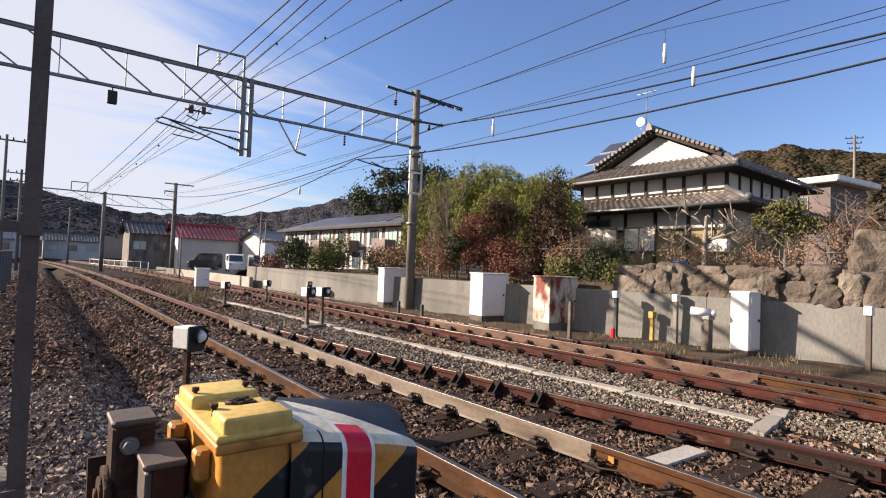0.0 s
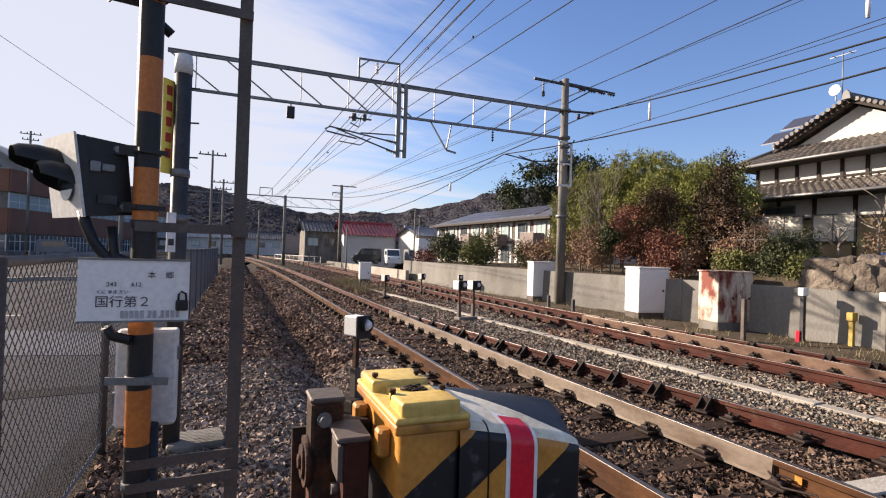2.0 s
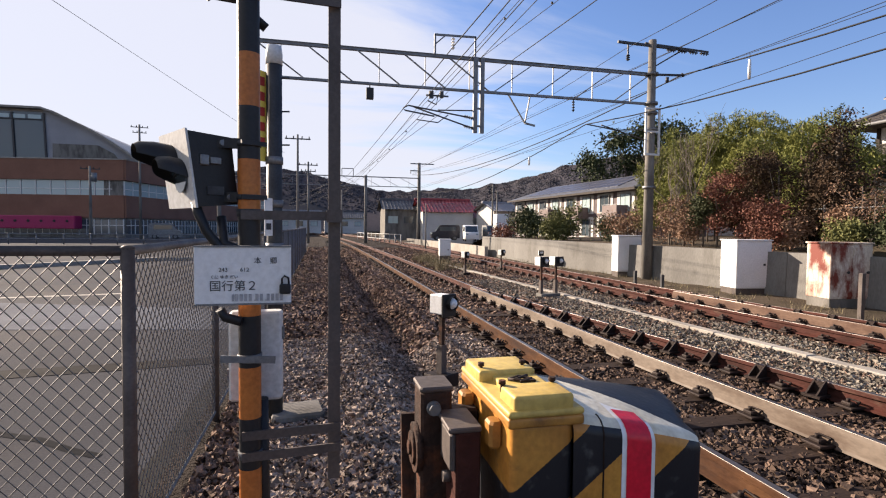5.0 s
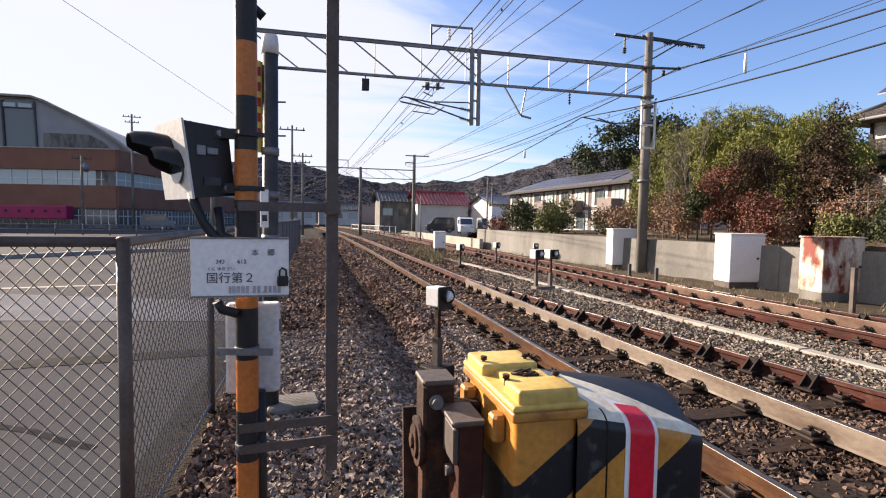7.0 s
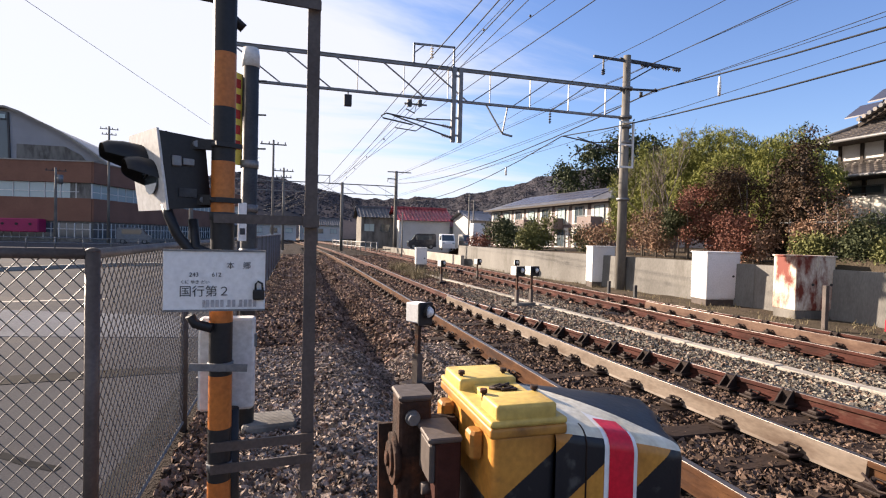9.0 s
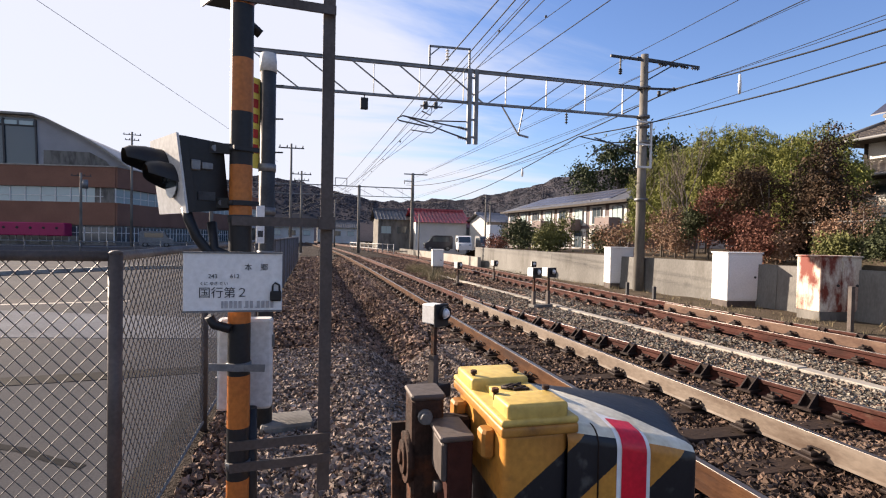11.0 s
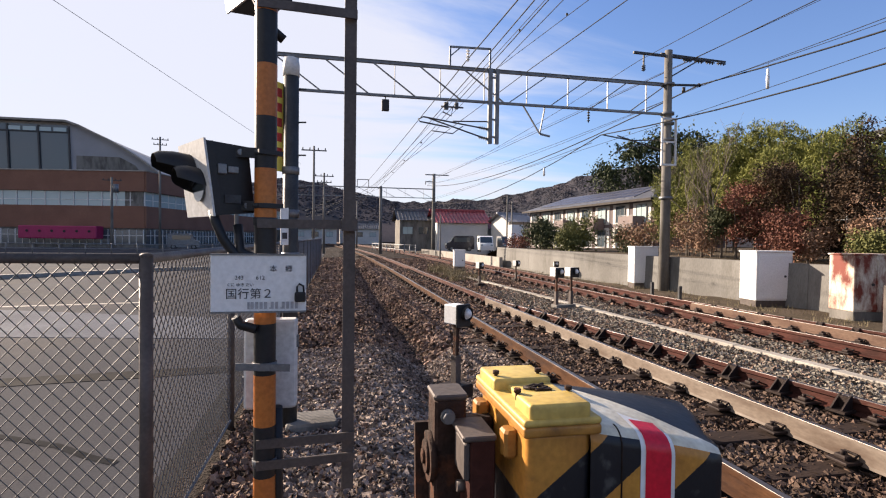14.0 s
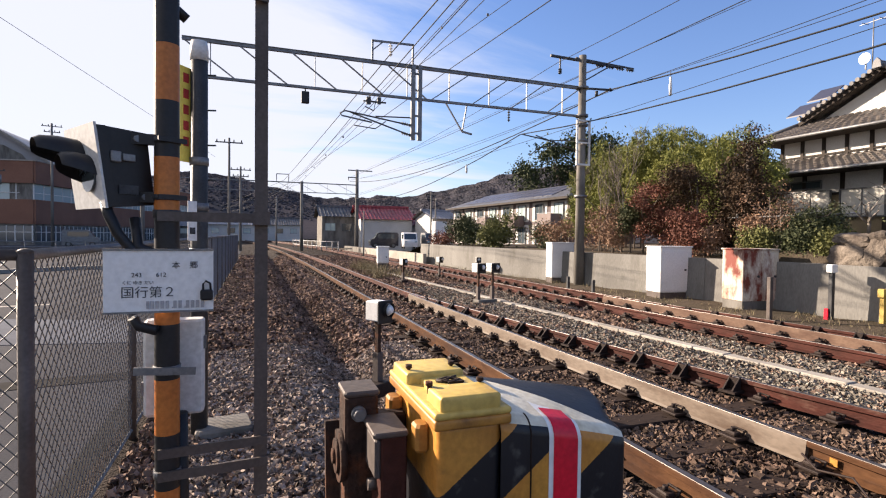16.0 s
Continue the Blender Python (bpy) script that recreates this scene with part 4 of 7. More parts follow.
def warning_light(x, y, z, turn, label, post):
    """A crossing lamp: housing pitched a little downward, pale front plate and two visors; post is the striped post's place in its own axes."""
    ob = thing("warning_light", label, "crossing light", x, y, z, turn, group="lamps of the crossing")
    lean = lambda p: (p[0] - 0.13 * p[2], p[1], p[2])

    def solid(pts, faces):
        return Shape().add([lean(p) for p in pts], faces)
    six = [(0, 3, 2, 1), (4, 5, 6, 7), (0, 1, 5, 4), (1, 2, 6, 5), (2, 3, 7, 6), (3, 0, 4, 7)]
    part("housing", solid([(-0.088, -0.163, -0.168), (0.10, -0.150, -0.150), (0.10, 0.13, -0.150), (-0.088, 0.15, -0.168), (-0.088, -0.163, 0.165), (0.108, -0.150, 0.158), (0.108, 0.13, 0.158), (-0.088, 0.15, 0.165)], six), M_BLACK, ob)
    part("housing_rim", Shape().bar(lean((-0.075, -0.166, -0.165)), lean((-0.075, -0.166, 0.162)), 0.012, 0.03, (1, 0, 0)), M_BLACK, ob)
    part("front_plate", solid([(-0.102, -0.172, -0.172), (-0.092, -0.172, -0.172), (-0.092, 0.172, -0.172), (-0.102, 0.172, -0.172), (-0.102, -0.172, 0.172), (-0.092, -0.172, 0.172), (-0.092, 0.172, 0.172), (-0.102, 0.172, 0.172)], six), M_WHITE_DIRTY, ob, "pale reflecting plate")
    for yy, zz, far in ((0.04, 0.04, 0.155), (-0.05, -0.03, 0.105)):
        rows = []
        for r, k in ((0.095, 0.0), (0.086, 0.45), (0.066, 0.85), (0.046, 1.0)):
            rows.append([lean((-0.102 - far * k, yy + r * 0.9 * math.cos(radians(a)), zz + 0.03 * k + r * math.sin(radians(a)) * 0.85)) for a in range(-25, 206, 21)])
        n = len(rows[0])
        shell = Shape().add([p for row in rows for p in row], [(i * n + j, i * n + j + 1, (i + 1) * n + j + 1, (i + 1) * n + j) for i in range(3) for j in range(n - 1)], True)
        hood = part("visor", shell, M_BLACK, ob, "black lamp visor")
        part("lens", Shape().tube([lean((-0.108, yy, zz)), lean((-0.101, yy, zz))], 0.075, 14), M_GLASS, hood, "dark unlit lens")
    part("catch", Shape().box(-0.04, -0.166, 0.02, 0.04, 0.02, 0.045, chamfer=0.004).box(0.01, -0.164, 0.028, 0.05, 0.016, 0.03, chamfer=0.003), M_GALV, ob, "steel catch")
    part("name_plate", Shape().box(0.01, -0.160, -0.11, 0.075, 0.012, 0.038), M_DARK, ob)
    px, py = post
    for zz in (0.128, -0.118):
        part("arm", Shape().bar(lean((0.045, -0.14, zz)), (px + 0.01, py - 0.03, zz), 0.03, 0.045).bar((px - 0.06, py - 0.055, zz), (px + 0.06, py - 0.055, zz), 0.014, 0.02), M_BLACK, ob, "black bracket arm")
        part("strap", Shape().tube([(px, py, zz - 0.012), (px, py, zz + 0.012)], 0.0555, 18), M_DARK, ob, "steel strap")
        part("bolt", Shape().tube([lean((0.06, -0.150, zz)), lean((0.06, -0.172, zz))], 0.015, 8), M_GALV, ob)
    part("cable", Shape().tube([(-0.063, -0.12, -0.15), (-0.063, -0.147, -0.19), (-0.034, -0.165, -0.274), (0.004, -0.189, -0.336), (0.05, -0.20, -0.37)], 0.022, 10), M_BLACK, ob, "black ribbed cable")
    return ob


warning_light(-0.504, 3.138, 1.83, 32, "black visored crossing lamp clamped to the striped post", (0.146, -0.207))
warning_light(-0.345, 3.235, 2.885, 32, "upper black crossing lamp on the striped post", (-0.04, -0.205))


def text_mesh(body, size, material, parent, x, y, z, name="lettering", label="black lettering"):
    cu = bpy.data.curves.new(name, "FONT")
    cu.body, cu.size, cu.extrude = body, size, 0.0006
    tmp = bpy.data.objects.new("tmp_text", cu)
    scene.collection.objects.link(tmp)
    me = bpy.data.meshes.new_from_object(tmp.evaluated_get(bpy.context.evaluated_depsgraph_get()))
    bpy.data.objects.remove(tmp)
    me.materials.clear()
    me.materials.append(material)
    ob = new(name, me)
    ob.parent = parent
    ob.matrix_basis = pose(x, y, z, 90, 0, 0)
    return tagged(ob, label)


def crossing_sign():
    ob = thing("crossing_sign", "white enamel crossing name board with black lettering", "sign", -0.285, 2.955, 1.225, 0)
    part("board", Shape().box(0, 0, 0, 0.415, 0.012, 0.262, chamfer=0.003), M_WHITE, ob)
    part("rim", Shape().bar((-0.2075, -0.002, 0.262), (0.2075, -0.002, 0.262), 0.018, 0.008), M_GALV, ob, "thin metal edge")
    part("rim", Shape().bar((-0.2075, -0.002, 0.0), (0.2075, -0.002, 0.0), 0.018, 0.008), M_GALV, ob, "thin metal edge")
    y = -0.0075
    text_mesh("本　郷", 0.034, M_INK, ob, 0.045, y, 0.185)
    text_mesh("243　　612", 0.026, M_INK, ob, -0.105, y, 0.148)
    text_mesh("くに ゆき だい", 0.018, M_INK, ob, -0.14, y, 0.118)
    text_mesh("国行第２", 0.052, M_INK, ob, -0.145, y, 0.065)
    grey = surface("grey lettering", (0.35, 0.35, 0.36), rough=0.6, bump=0)
    x = -0.045
    for w in (0.012, 0.016, 0.016, 0.016, 0.016, 0.006, 0.016, 0.016, 0.006, 0.016, 0.016, 0.016, 0.016):
        part("number_bar", Shape().box(x, y - 0.001, 0.014, w * 0.8, 0.002, 0.032 if w > 0.01 else 0.006), grey, ob, "thin grey printed bar")
        x += w + 0.0035
    lock = part("padlock", Shape().box(0.182, -0.016, 0.045, 0.05, 0.018, 0.046, chamfer=0.006), M_BLACK, ob, "black padlock")
    part("shackle", Shape().tube([(0.168, -0.016, 0.09), (0.168, -0.016, 0.115), (0.178, -0.016, 0.128), (0.196, -0.016, 0.118), (0.198, -0.016, 0.09)], 0.005, 6), M_BLACK, lock)


crossing_sign()


def control_panel():
    ob = thing("junction_box", "pale grey steel box strapped behind the striped post", "junction box", -0.255, 3.17, 0.72, 0)
    part("body", Shape().box(0, 0, 0, 0.25, 0.09, 0.44, chamfer=0.012), M_WHITE_DIRTY, ob)
    part("hinge", Shape().box(0.128, -0.02, 0.3, 0.012, 0.03, 0.06), M_GALV, ob)
    part("hinge", Shape().box(-0.128, -0.02, 0.1, 0.012, 0.03, 0.06), M_GALV, ob)


control_panel()


def steel_mast():
    ob = thing("steel_mast", "grey-brown steel angle mast braced to the post", "mast", 0.12, 3.06, 0)
    part("angle_bar", Shape().prism([(-0.029, -0.012), (0.029, -0.012), (0.029, -0.004), (-0.021, -0.004), (-0.021, 0.016), (-0.029, 0.016)], 0.33, 4.6, "z"), M_POST, ob)
    for z in (0.50, 0.60, 1.63, 2.64, 3.6):
        part("tie_bar", Shape().bar((-0.42, -0.075, z), (0.03, -0.037, z), 0.012, 0.042), M_POST, ob, "flat tie bar")
    part("clip", Shape().box(0.0, -0.04, 1.60, 0.075, 0.03, 0.06), M_POST, ob)


steel_mast()


def grey_post():
    ob = thing("signal_post", "dark grey steel post with a pale cap and step bolts", "post", -0.31, 4.93, 0)
    part("shaft", Shape().tube([(0, 0, -0.1), (0, 0, 2.93)], 0.062, 18), M_DARK, ob)
    part("cap", Shape().tube([(0, 0, 2.88), (0, 0, 2.97), (0, 0, 3.03)], [0.066, 0.066, 0.058], 18), M_WHITE_DIRTY, ob, "pale cap")
    for i in range(5):
        part("step_bolt", Shape().tube([(0.05, 0, 1.7 + 0.27 * i), (0.12, -0.02, 1.7 + 0.27 * i)], 0.007, 6), M_DARK, ob)
    for i in range(3):
        part("clamp", Shape().tube([(0, 0, 2.08 - 0.35 * i), (0, 0, 2.14 - 0.35 * i)], 0.07, 14), M_GALV, ob)
    board = thing("yellow_board", "narrow yellow notice board with red writing on the post", "sign", -0.405, 4.9, 2.1, 52)
    part("board", Shape().box(0, 0, 0, 0.11, 0.012, 0.72, chamfer=0.003), surface("bright yellow sheet", (0.85, 0.66, 0.12), (0.8, 0.6, 0.1), rough=0.5, bump=0.02), board)
    red = surface("red sign paint", (0.5, 0.05, 0.04), rough=0.5, bump=0)
    for i in range(5):
        part("writing_bar", Shape().box(0.0, -0.009, 0.12 + 0.12 * i, 0.05, 0.004, 0.07), red, board, "red writing")
    small = thing("notice_plate", "small white notice plate fixed to the grey post", "sign", -0.35, 4.84, 1.5, 25)
    part("plate", Shape().box(0, 0, 0, 0.065, 0.01, 0.3, chamfer=0.002), M_WHITE, small)
    for i in range(2):
        part("writing_bar", Shape().box(0, -0.007, 0.05 + 0.1 * i, 0.04, 0.003, 0.05), M_INK, small, "black writing")
    single("concrete_block", Shape().box(-0.14, 4.98, -0.16, 0.42, 0.34, 0.2, turn=8, chamfer=0.02), M_CONC, "weathered concrete footing block beside the post", "concrete block")


grey_post()


# ---- crossing gate machine ----
def stripes(name, light, other, way, edges):
    """Warning stripes painted aslant: dark between the first two edges and past the third, measured along way."""
    m = surface(name, light, other, rough=0.42, scale=6, grain=70, bump=0.08, stain=(0.16, 0.08, 0.035), stain_scale=14, stain_at=(0.6, 0.76))
    n, l = m.node_tree.nodes, m.node_tree.links
    b = n["Principled BSDF"]
    paint = b.inputs["Base Color"].links[0].from_socket
    geo = n.new("ShaderNodeNewGeometry")
    dot = n.new("ShaderNodeVectorMath"); dot.operation = "DOT_PRODUCT"
    dot.inputs[1].default_value = way
    l.new(geo.outputs["Position"], dot.inputs[0])
    nz = n.new("ShaderNodeTexNoise"); nz.inputs["Scale"].default_value = 90
    wob = n.new("ShaderNodeMath"); wob.operation = "MULTIPLY_ADD"; wob.inputs[1].default_value = 0.006
    l.new(nz.outputs[0], wob.inputs[0]); l.new(dot.outputs["Value"], wob.inputs[2])

    def test(kind, edge):
        k = n.new("ShaderNodeMath"); k.operation = kind; k.inputs[1].default_value = edge + 0.003
        l.new(wob.outputs[0], k.inputs[0])
        return k
    band = n.new("ShaderNodeMath"); band.operation = "MULTIPLY"
    l.new(test("GREATER_THAN", edges[0]).outputs[0], band.inputs[0]); l.new(test("LESS_THAN", edges[1]).outputs[0], band.inputs[1])
    both = n.new("ShaderNodeMath"); both.operation = "MAXIMUM"
    l.new(band.outputs[0], both.inputs[0]); l.new(test("GREATER_THAN", edges[2]).outputs[0], both.inputs[1])
    # black paint rubbed grey in scratches
    scr = n.new("ShaderNodeTexNoise"); scr.inputs["Scale"].default_value, scr.inputs["Detail"].default_value = 22, 8
    l.new(geo.outputs["Position"], scr.inputs["Vector"])
    rub = n.new("ShaderNodeMapRange"); rub.inputs["From Min"].default_value, rub.inputs["From Max"].default_value = 0.6, 0.72
    l.new(scr.outputs[0], rub.inputs["Value"])
    black = n.new("ShaderNodeMixRGB"); black.inputs[1].default_value, black.inputs[2].default_value = (0.012, 0.012, 0.015, 1), (0.06, 0.058, 0.055, 1)
    l.new(rub.outputs[0], black.inputs[0])
    mix = n.new("ShaderNodeMixRGB")
    l.new(both.outputs[0], mix.inputs[0]); l.new(paint, mix.inputs[1]); l.new(black.outputs[0], mix.inputs[2])
    l.new(mix.outputs[0], b.inputs["Base Color"])
    return m


M_HOOD_FRONT = stripes("black and yellow stripes", (0.47, 0.225, 0.04), (0.36, 0.15, 0.028), (1.0, 0.0, -1.282), (-0.9635, -0.8175, -0.672))
M_HOOD_TOP = stripes("black and bleached stripes", (0.60, 0.57, 0.47), (0.50, 0.45, 0.33), (1.0, 1.256, 0.0), (-9.0, -8.0, 2.56))


def hood_top(x):
    """Height of the hood's front edge, which falls towards its outer end."""
    return 1.213 - 0.20 * (x - 0.56) - 0.26 * max(0.0, x - 0.66) ** 2


def hood_section(u, inset=0.0):
    """One section of the hood across its length, from the foot of its front over the top to the foot of its back."""
    def at(v, y, z):
        return (0.556 + (0.262 + 0.085 * v) * u + (inset * 0.75 if u >= 1 else 0), y + inset * (0.9 if v < 0.5 else -0.9), z)
    x = 0.556 + 0.262 * u
    zt = hood_top(x) - inset * 0.8
    pts = [at(0, 1.372, 0.5), at(0, 1.366, 1.0), at(0, 1.366, zt - 0.034)]
    for a in (15, 35, 55, 75, 90):
        c, d = math.cos(radians(a)), math.sin(radians(a))
        pts.append(at(0.02 + 0.1 * (1 - c), 1.366 + 0.034 * (1 - c), zt - 0.034 * (1 - d)))
    for k in range(1, 8):
        v = k / 8
        pts.append(at(v, 1.40 + 0.235 * v, zt + 0.020 * math.sin(math.pi * min(v * 1.15, 1.0) * 0.62)))
    for a in (25, 55, 85):
        c, d = math.cos(radians(a)), math.sin(radians(a))
        pts.append(at(1, 1.632 + 0.045 * d, zt + 0.012 - 0.045 * (1 - c)))
    return pts + [at(1, 1.68, 0.9), at(1, 1.675, 0.5)]


def gate_machine():
    ob = thing("gate_machine", "yellow crossing gate machine with a striped hood and rusty mount", "gate machine", 0, 0, 0)
    part("pedestal", Shape().box(0.55, 1.53, -0.1, 0.2, 0.2, 0.75, chamfer=0.01).box(0.55, 1.53, -0.1, 0.42, 0.42, 0.05, chamfer=0.01), M_IRON, ob, "dark iron pedestal")

    def soft(x0, x1, y0, y1, z0, z1, r, taper=0.0, segs=4):
        bm = bmesh.new()
        bmesh.ops.create_cube(bm, size=1)
        for v in bm.verts:
            k = 1 - taper if v.co.z < 0 else 1
            v.co = ((x0 + x1) / 2 + v.co.x * (x1 - x0) * k, (y0 + y1) / 2 + v.co.y * (y1 - y0) * k, (z0 + z1) / 2 + v.co.z * (z1 - z0))
        bmesh.ops.bevel(bm, geom=bm.edges[:], offset=r, segments=segs, affect="EDGES", profile=0.5)
        me = bpy.data.meshes.new("soft_box")
        bm.to_mesh(me)
        bm.free()
        me.polygons.foreach_set("use_smooth", [True] * len(me.polygons))
        return me

    def put(name, me, mat, label="", parent=ob):
        me.materials.append(mat)
        return part(name, me, None, parent, label)
    put("box_body", soft(0.408, 0.541, 1.374, 1.688, 0.55, 1.21, 0.016, 0.05), M_HOOD_FRONT, "weathered yellow cast box with a black corner stripe")
    put("box_flange", soft(0.396, 0.553, 1.360, 1.700, 1.203, 1.224, 0.006), M_YELLOW)
    lid = put("lid", soft(0.396, 0.553, 1.360, 1.700, 1.223, 1.237, 0.006), M_CREAM, "worn yellow lid with raised panels")
    put("raised_panel", soft(0.409, 0.533, 1.366, 1.452, 1.230, 1.264, 0.007), M_CREAM, "", lid)
    put("raised_panel", soft(0.399, 0.533, 1.556, 1.676, 1.230, 1.262, 0.007), M_CREAM, "", lid)
    put("panel_bridge", soft(0.430, 0.533, 1.440, 1.570, 1.230, 1.250, 0.005), M_CREAM, "", lid)
    for x, y in ((0.412, 1.586), (0.412, 1.444), (0.514, 1.59), (0.522, 1.446)):
        part("lid_bolt", Shape().tube([(x, y, 1.25), (x, y, 1.270)], 0.004, 6).tube([(x, y, 1.266), (x, y, 1.274)], 0.0075, 6), M_MOUNT, lid, "rusty bolt")
    part("latch", Shape().tube([(0.452, 1.515, 1.253), (0.478, 1.522, 1.256), (0.503, 1.508, 1.254), (0.486, 1.496, 1.253), (0.452, 1.515, 1.253)], 0.0035, 6).tube([(0.46, 1.505, 1.254), (0.50, 1.525, 1.257)], 0.003, 6).box(0.49, 1.5, 1.249, 0.035, 0.012, 0.006), M_IRON, lid, "rusty wire latch")
    # hood with rounded edges
    rings = [hood_section(u) for u in (-0.09, 0.08, 0.16, 0.26, 0.36, 0.46, 0.56, 0.66, 0.76, 0.86, 0.94, 1.0)] + [hood_section(1.0, i) for i in (0.006, 0.014, 0.022)]
    rings[-3] = [(x + 0.002, y, z) for x, y, z in rings[-3]]
    n = len(rings[0])
    verts = [p for row in rings for p in row]
    faces = [(i * n + j, i * n + j + 1, (i + 1) * n + j + 1, (i + 1) * n + j) for i in range(len(rings) - 1) for j in range(n - 1)]
    s = Shape().add(verts, faces, True)
    s.add(rings[-1], [tuple(range(n))])
    me = s.mesh("hood", M_HOOD_FRONT)
    me.materials.append(M_HOOD_TOP)
    quads = len(faces)
    me.polygons.foreach_set("material_index", [1 if i < quads and 4 <= i % (n - 1) <= n - 4 else 0 for i in range(len(me.polygons))])
    part("hood", me, None, ob, "hood painted with aslant black and yellow stripes")

    # reflective tape laid over the front edge
    def tape(x0, x1, k0, k1, off, low, mat, name):
        cols = []
        for x in (x0, (x0 + x1) / 2, x1):
            sec = [(y, z) for _, y, z in hood_section((x - 0.556) / 0.262)]
            row = [(x, sec[1][0] - off, low)]
            for j in range(k0, k1 + 1):
                (ay, az), (by, bz) = sec[j - 1], sec[j + 1]
                d = math.hypot(by - ay, bz - az)
                row.append((x, sec[j][0] - (bz - az) / d * off, sec[j][1] + (by - ay) / d * off))
            cols.append(row)
        m = len(cols[0])
        part(name, Shape().add([p for row in cols for p in row], [(c * m + i, c * m + i + 1, c * m + m + i + 1, c * m + m + i) for c in range(2) for i in range(m - 1)], True), mat, ob, "white tape edge" if mat is M_WHITE else "red reflective tape")
    tape(0.638, 0.713, 2, 9, 0.0012, 0.9, M_WHITE, "tape_edge")
    tape(0.648, 0.704, 2, 8, 0.0026, 0.9, M_RED_TAPE, "reflective_tape")
    part("seam", Shape().tube([(0.598, y - 0.0005, z + 0.0005) for _, y, z in hood_section(0.16)[1:8]], 0.0018, 5), M_IRON, ob, "dark seam")
    # mount of the arm beside the box
    part("arm_block", Shape().box(0.303, 1.602, 0.55, 0.070, 0.086, 0.672, chamfer=0.006), M_MOUNT, ob, "dark rusty cast block")
    part("block_cap", Shape().box(0.303, 1.602, 1.220, 0.076, 0.092, 0.012, chamfer=0.004), M_POST, ob)
    part("block_bolt", Shape().tube([(0.295, 1.56, 1.186), (0.295, 1.538, 1.186)], 0.0125, 6).tube([(0.295, 1.56, 1.186), (0.295, 1.550, 1.186)], 0.016, 12), M_GALV, ob, "pale hexagon bolt")
    part("clamp_block", Shape().box(0.345, 1.492, 0.6, 0.052, 0.085, 0.570, chamfer=0.004), M_RAIL_RED, ob, "maroon clamp plate")
    part("clamp_top", Shape().box(0.338, 1.505, 1.169, 0.070, 0.115, 0.011, chamfer=0.003), M_POST, ob)
    part("clamp_side", Shape().box(0.313, 1.495, 1.09, 0.012, 0.085, 0.075, chamfer=0.003).tube([(0.303, 1.50, 1.06), (0.325, 1.50, 1.06)], 0.012, 6), M_POST, ob, "worn side plate")
    part("spacer", Shape().box(0.372, 1.60, 1.05, 0.07, 0.04, 0.12, chamfer=0.006), M_IRON, ob)
    part("side_lug", Shape().box(0.395, 1.445, 1.14, 0.028, 0.04, 0.055, chamfer=0.006), M_YELLOW, ob)
    part("side_lug", Shape().box(0.390, 1.63, 1.135, 0.03, 0.045, 0.06, chamfer=0.006), M_YELLOW, ob)
    part("hub", Shape().tube([(0.258, 1.60, 1.085), (0.272, 1.60, 1.085)], 0.055, 18).tube([(0.252, 1.60, 1.085), (0.26, 1.60, 1.085)], 0.036, 16).tube([(0.246, 1.60, 1.085), (0.254, 1.60, 1.085)], 0.016, 6), M_MOUNT, ob, "round rusty hub")
    part("side_arm", Shape().bar((0.262, 1.665, 1.14), (0.262, 1.59, 0.5), 0.016, 0.045).bar((0.250, 1.69, 1.11), (0.250, 1.64, 0.9), 0.010, 0.022), M_MOUNT, ob)


gate_machine()


# ---- dwarf signals and small trackside posts ----
def dwarf_signal(x, y, h, turn, label, heads=1, k=1.0):
    ob = thing("dwarf_signal", label, "signal", x, y, -0.04, turn, group="dwarf signals")
    for i in range(heads):
        dx = (i - (heads - 1) / 2) * 0.42
        part("post", Shape().bar((dx, 0, 0), (dx, 0, h - 0.15), 0.045), M_MOUNT, ob, "rusty post")
        part("sleeve", Shape().bar((dx, 0, 0), (dx, 0, h * 0.42), 0.075), M_POST, ob)
        head = part("head", Shape().box(dx, 0.01, h - 0.2, 0.17 * k, 0.19 * k, 0.2, chamfer=0.01), M_WHITE, ob, "white painted lamp case")
        part("front_plate", Shape().box(dx + 0.005, -0.095 * k, h - 0.225, 0.20 * k, 0.03, 0.235, chamfer=0.008), M_BLACK, head, "black front")
        part("lens_hood", Shape().tube([(dx + 0.02, -0.10 * k, h - 0.085), (dx + 0.025, -0.155 * k, h - 0.085)], 0.072, 16, cap=False), M_BLACK, head, "black lens hood")
        part("lens", Shape().tube([(dx + 0.02, -0.11 * k, h - 0.085), (dx + 0.022, -0.135 * k, h - 0.085)], 0.058, 16).ball(dx + 0.022, -0.135 * k, h - 0.085, 0.05, 12, 6), M_WHITE, head, "milky lens")
        part("side_plate", Shape().box(dx + 0.1 * k, 0.01, h - 0.21, 0.03, 0.18 * k, 0.2), M_BLACK, head, "black side")
    part("base", Shape().box(0, 0, -0.05, 0.3 if heads == 1 else 0.55, 0.25, 0.14, chamfer=0.015), M_CONC if heads == 2 else M_IRON, ob)
    return ob


dwarf_signal(1.3, 5.75, 0.92, 32, "white dwarf signal with a black hood in the ballast")
dwarf_signal(5.32, 11.85, 0.95, 12, "pair of white dwarf signals on a concrete base", heads=2, k=1.25)
dwarf_signal(4.85, 17.5, 0.8, 25, "small black dwarf signal between the tracks")
dwarf_signal(6.85, 19.45, 0.78, 25, "small dwarf signal beside the far track")
dwarf_signal(9.0, 20.6, 0.7, -15, "small dwarf signal close to the wall")


